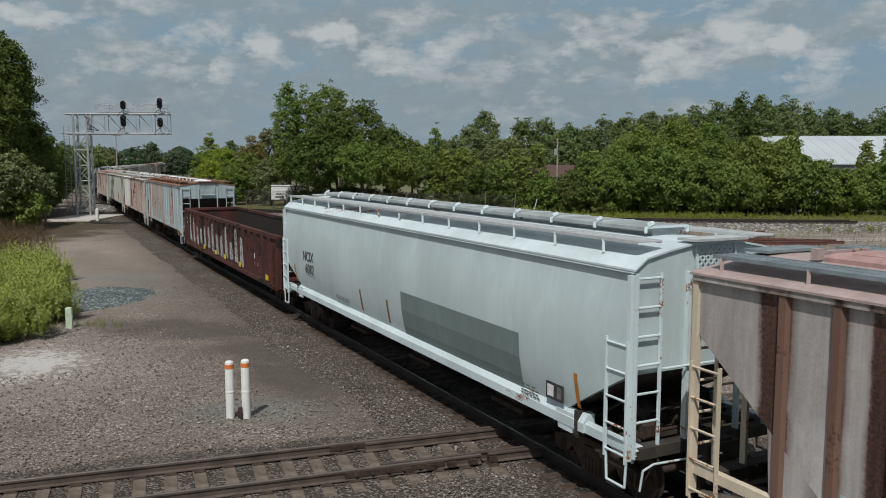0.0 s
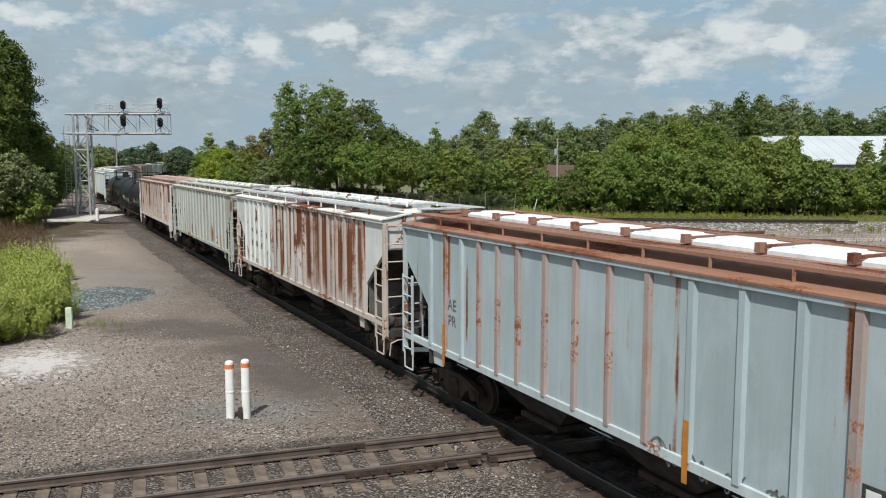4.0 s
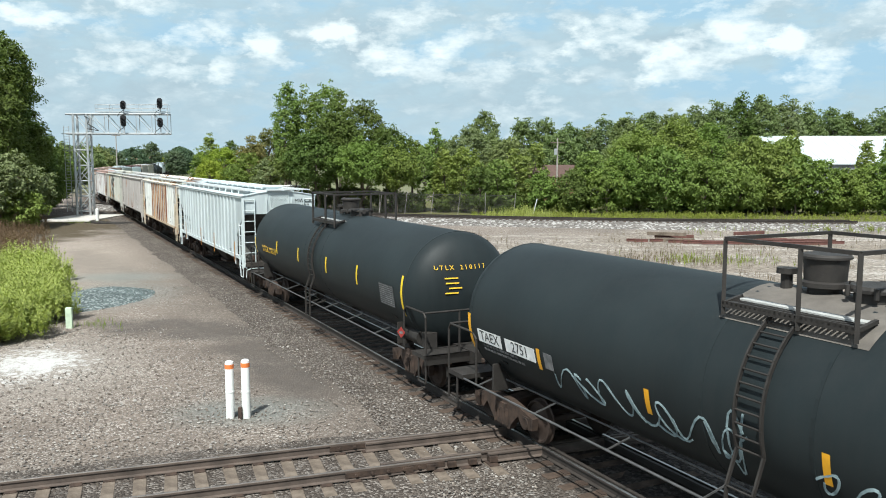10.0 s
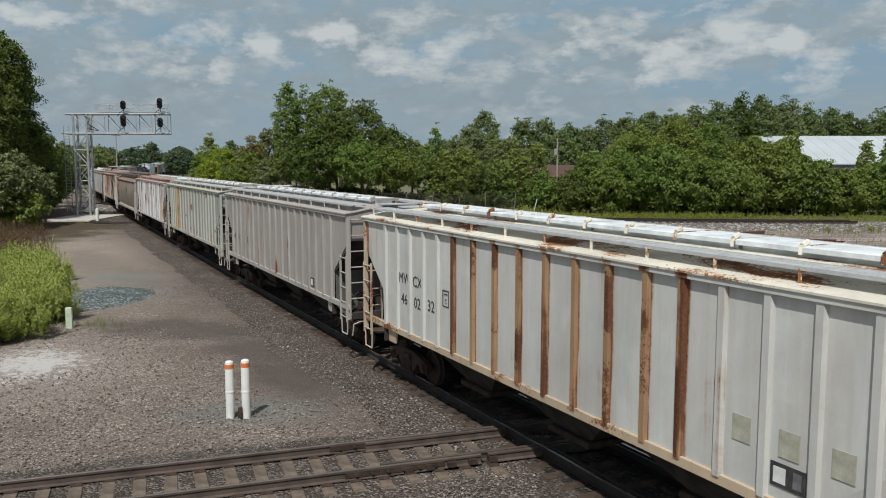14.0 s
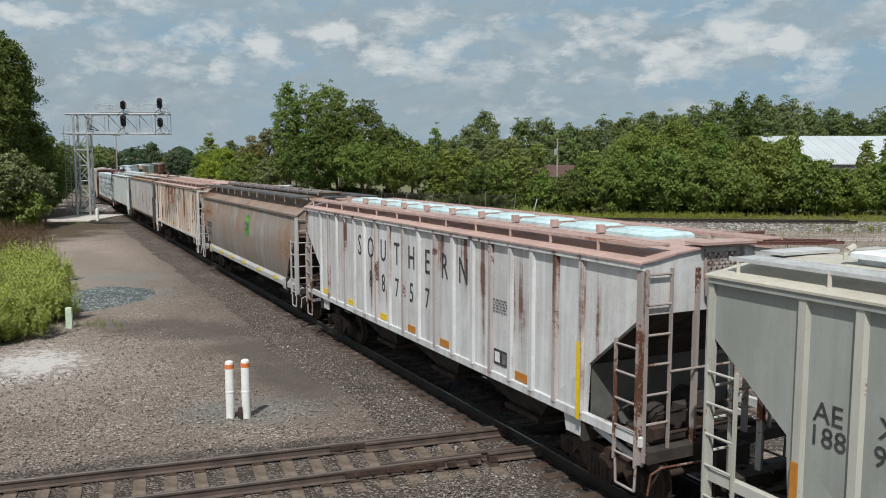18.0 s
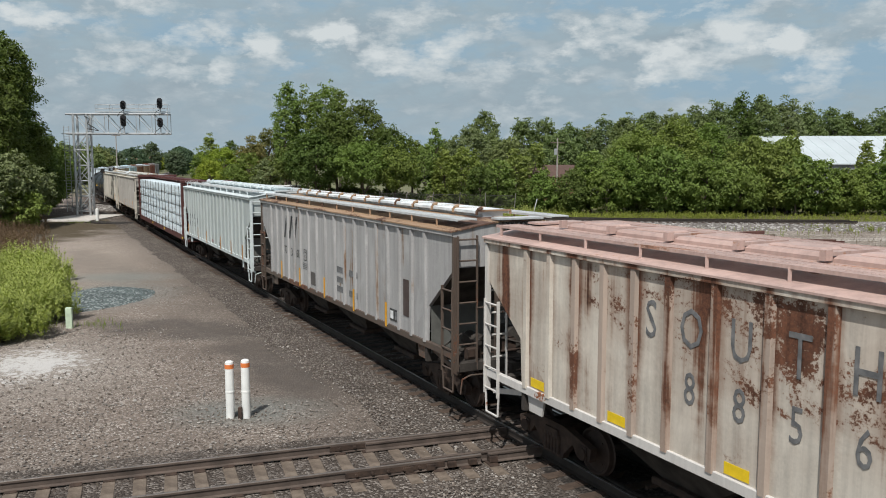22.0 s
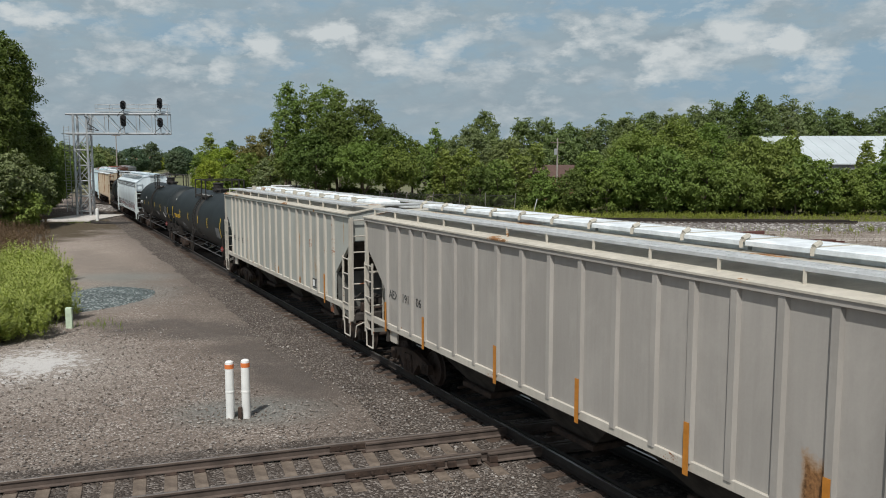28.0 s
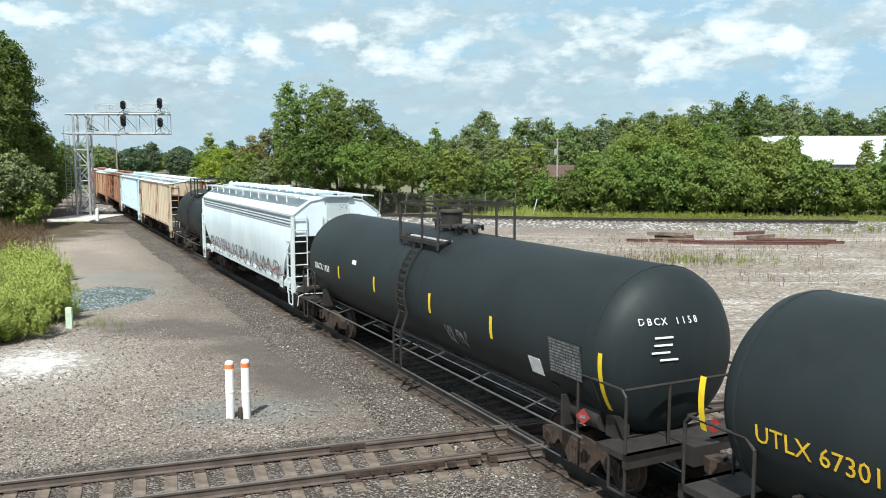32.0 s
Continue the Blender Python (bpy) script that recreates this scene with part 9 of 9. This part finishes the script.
def weeds():
    r = random.Random(9)
    # goldenrod thicket beside the yard
    pts = []
    while len(pts) < 1500:
        y = 24.8 + 19 * r.random()
        x0 = -0.556 * y - 2.5
        x1 = -12.8 - 0.47 * (y - 27) + 0.6 * math.sin(y * 1.3) if y > 27 else -12.9 - 0.8 * (27 - y)
        x = r.uniform(x0, x1)
        if noise.noise(Vector((x * 0.5, y * 0.5, 2))) > -0.45:
            pts.append((x, y))
    stalks("goldenrod", "thicket of tall yellow-green goldenrod beside the yard", LEAF["weed"], pts, 1.25, 4, 0.007, 1, leafy=26)
    pts = []
    while len(pts) < 900:
        y = r.uniform(46, 84)
        x = r.uniform(-0.556 * y - 2, -0.49 * y - 0.3 + 0.8 * math.sin(y * 0.9))
        pts.append((x, y))
    stalks("dead_weeds", "brown dead weed stalks at the wood's foot", LEAF["dead"], pts, 0.9, 5, 0.012, 2, leafy=5)
    # verge at the foot of the far wood
    pts = []
    while len(pts) < 1500:
        x = r.uniform(3, 62)
        y = r.uniform(81.5, 87.0) if x < 31 else r.uniform(66, 86)
        if x < 31 and y < 80 and r.random() < 0.5:
            continue
        pts.append((x, y))
    stalks("verge_grass", "rank green grass along the wood and the siding", LEAF["grass"], pts, 0.55, 6, 0.02, 3, "grass", leafy=3)
    pts = [(r.gauss(8.0, 1.6), r.gauss(81, 1.2)) for _ in range(170)]
    stalks("bright_grass", "bright green patch of tall grass by the fence", LEAF["weed"], pts, 1.2, 5, 0.02, 7, "grass", leafy=3)
    # dead stalks and thin grass on the lot
    pts = []
    while len(pts) < 900:
        x, y = r.uniform(-2, 45), r.uniform(33, 66)
        if noise.noise(Vector((x * 0.17, y * 0.3, 5))) > 0.02:
            pts.append((x, y))
    pts += [(r.gauss(12.5, 3.2), r.gauss(47.5, 1.6)) for _ in range(260)]
    stalks("dry_stalks", "dry brown stalks standing on the pale lot", LEAF["dead"], pts, 0.42, 3, 0.014, 4)
    pts = [(r.gauss(15.5, 2.0), r.gauss(47.0, 1.2)) for _ in range(120)] + [(r.uniform(20, 60), r.uniform(62, 70)) for _ in range(220)]
    stalks("lot_grass", "thin green grass tufts on the pale lot", LEAF["grass"], pts, 0.5, 4, 0.014, 5, "grass")
    # tufts between the crossing rails and at the yard's edges
    spots = [on_cross(u, o) for u, o in ((-4.2, 0.5), (-5.9, -0.15), (-5.35, 0.1), (-8.3, -0.2), (-8.0, 0.1), (-8.6, 0.2))]
    pts = [(p.x + r.gauss(0, 0.14), p.y + r.gauss(0, 0.1)) for p in spots for _ in range(16)]
    pts += [(r.gauss(-12.4, 0.5), r.gauss(28.6, 0.35)) for _ in range(24)] + [(r.gauss(-34.6, 0.8), r.gauss(76.5, 0.6)) for _ in range(40)]
    stalks("grass_tuft", "small grass tufts growing between rails and gravel", LEAF["grass"], pts, 0.3, 5, 0.008, 6, "grass")


# ---------------------------------------------------------------- buildings and far things


def metal_shed():
    b = tagged(new("metal_shed"), "long grey shed with a pale metal roof behind the wood", "shed")
    roof = surface("pale_metal_roof", (0.60, 0.66, 0.68), 0.4, 0.2, 0.08, 0.3, 12, 0.05)
    wall = surface("grey_metal_wall", (0.20, 0.21, 0.22), 0.6, 0.1, 0.15, 0.5, 12, 0.1)
    x0, x1, y0, y1, ze, zr = 55.0, 112.0, 131.0, 156.0, 5.35, 10.1
    part("wall", Mesh().box(x0, x1, y0 + 0.4, y0 + 0.6, 0, ze), wall, b)
    part("wall", Mesh().prism([(y0 + 0.6, 0), (y1 - 0.5, 0), (y1 - 0.5, ze), ((y0 + y1) / 2, zr - 0.2), (y0 + 0.6, ze)], x0, x0 + 0.2, axis=0), wall, b)
    ym = (y0 + y1) / 2
    for a, c in ((y0, ym), (y1, ym)):
        part("roof", Mesh().add([(x0 - 0.5, a, ze), (x1, a, ze), (x1, c, zr), (x0 - 0.5, c, zr), (x0 - 0.5, a, ze - 0.15), (x1, a, ze - 0.15), (x1, c, zr - 0.15), (x0 - 0.5, c, zr - 0.15)],
                                [(0, 1, 2, 3), (7, 6, 5, 4), (0, 4, 5, 1), (1, 5, 6, 2), (2, 6, 7, 3), (3, 7, 4, 0)]), roof, b)
    for k in range(28):
        x = x0 + k * 2.0
        part("roof_seam", Mesh().bar((x, y0, ze + 0.02), (x, ym, zr + 0.02), 0.05, 0.06), roof, b)
    for k in range(9):
        part("wall_post", Mesh().box(x0 + 4 + k * 6, x0 + 4.25 + k * 6, y0 + 0.3, y0 + 0.42, 0, ze - 0.1), LETTER_GREY, b)


def house(x, y, w, d, h, rise, wall, roof, label, name="house"):
    b = tagged(new(name), label, "house")
    b.location = (x, y, land(y) - 0.1)
    part("wall", Mesh().box(-w / 2, w / 2, -d / 2, d / 2, 0, h), wall, b)
    part("roof", Mesh().prism([(-d / 2 - 0.3, h - 0.05), (d / 2 + 0.3, h - 0.05), (0, h + rise)], -w / 2 - 0.3, w / 2 + 0.3, axis=0), roof, b)
    for q in (-0.25, 0.25):
        part("window", Mesh().box(w * q - 0.5, w * q + 0.5, -d / 2 - 0.03, -d / 2 + 0.05, h * 0.35, h * 0.75), SIGNAL_BLACK, b)


def utility_pole(x, y, h, cans=1):
    p = tagged(new("utility_pole"), "grey wooden utility pole with a transformer can", "utility pole", "utility poles")
    p.location = (x, y, land(y) - 0.2)
    part("pole", Mesh().tube((0, 0, 0), (0, 0, h), 0.14, 10, 0.09), surface("grey_pole_wood", (0.34, 0.31, 0.28), 0.9), p)
    part("cross_arm", Mesh().bar((-0.9, 0, h - 0.6), (0.9, 0, h - 0.6), 0.1, 0.12), TIE_WOOD, p)
    for k in range(cans):
        part("transformer", Mesh().tube((-0.25, -0.2, h - 2.2), (-0.25, -0.2, h - 1.4), 0.22, 12), GALV, p)


def far_things():
    brick = surface("red_brown_wall", (0.20, 0.085, 0.06), 0.85)
    tan = surface("tan_wall", (0.42, 0.34, 0.25), 0.85)
    rusty = surface("rusty_shed_roof", (0.24, 0.115, 0.075), 0.8)
    white = surface("white_far_wall", (0.66, 0.67, 0.66), 0.6)
    house(15.8, 121.0, 6.5, 5.0, 3.6, 1.7, brick, surface("brown_shingle_roof", (0.10, 0.062, 0.05), 0.9), "low red-brown house half hidden by trees")
    house(-166.0, 450.0, 9.0, 7.0, 4.2, 2.2, tan, rusty, "tan shed with a rust-brown roof in the yard")
    house(-158.0, 455.0, 8.0, 7.0, 4.4, 2.6, brick, rusty, "brown shed with a pitched roof in the yard")
    house(-225.0, 700.0, 46.0, 20.0, 7.0, 1.5, white, white, "long white warehouse in the distance")
    house(-205.0, 640.0, 16.0, 10.0, 4.0, 1.0, tan, tan, "low tan building in the distance")
    utility_pole(15.3, 110, 9.0)
    utility_pole(-67.5, 170, 11.8, 0)
    c = tagged(new("white_cabin"), "small white equipment cabin beside the tracks", "cabin")
    c.location = (-102.5, 330, land(330) - 0.1)
    part("wall", Mesh().soft_box(-1.5, 1.5, -1.5, 1.5, 0, 3.3, 0.05), white, c)
    part("door", Mesh().box(-0.5, 0.5, -1.56, -1.48, 0.1, 2.2), LETTER_GREY, c)
    # standing cars on the next track
    for k, (x, y, col) in enumerate(((-157.5, 468, (0.12, 0.045, 0.04)), (-152.0, 452, (0.16, 0.15, 0.15)), (-163.0, 484, (0.30, 0.29, 0.28)))):
        b = tagged(new("box_car"), "dark standing freight car on the yard track", "freight car", "standing cars in the yard")
        b.location = (x, y, land(y))
        b.rotation_euler = (0, 0, radians(18))
        m_ = surface("far_boxcar_paint", col, 0.7)
        part("body", Mesh().soft_box(-1.55, 1.55, -7.5, 7.5, 1.0, 4.4, 0.15), m_, b)
        for q in (-5, 5):
            part("truck", Mesh().box(-1.1, 1.1, q - 1.2, q + 1.2, 0.1, 1.0), STEEL_DARK, b)
    e = tagged(new("excavator"), "orange excavator with a raised arm in the distance", "excavator")
    e.location = (-170.5, 455, land(455))
    org = surface("orange_machine_paint", (0.65, 0.20, 0.03), 0.5)
    part("cab", Mesh().soft_box(-1.6, 1.6, -1.6, 1.6, 1.2, 3.6, 0.2), org, e)
    part("arm", Mesh().bar((0, 0, 2.5), (-2.2, 0, 6.6), 0.6, 0.7).bar((-2.2, 0, 6.6), (0.9, 0, 7.6), 0.5, 0.6), org, e)
    part("track_base", Mesh().soft_box(-1.8, 1.8, -2, 2, 0, 1.2, 0.3), STEEL_DARK, e)
    t = tagged(new("truck"), "blue truck parked in the distance", "truck")
    t.location = (-148, 470, land(470))
    blue = surface("blue_truck_paint", (0.10, 0.38, 0.55), 0.5)
    part("cargo_box", Mesh().soft_box(-4.0, 2.5, -1.2, 1.2, 0.9, 3.4, 0.1), blue, t)
    part("cab", Mesh().soft_box(2.6, 4.4, -1.1, 1.1, 0.6, 2.9, 0.2), LETTER_WHITE, t)
    for q in (-3, -1.5, 3.4):
        part("wheel", Mesh().tube((q, -1.2, 0.5), (q, 1.2, 0.5), 0.5, 12), SIGNAL_BLACK, t)
    # a shrub in front of the yard sheds
    plant_tree(-132, 380, 7.5, 3.8, "bright", 900, 0.02, 0.7)


marker_posts()
signal_gantry()
sign_board()
chain_fence()
rail_pile()
metal_shed()
far_things()
woods()
weeds()
pebbles()
motions()
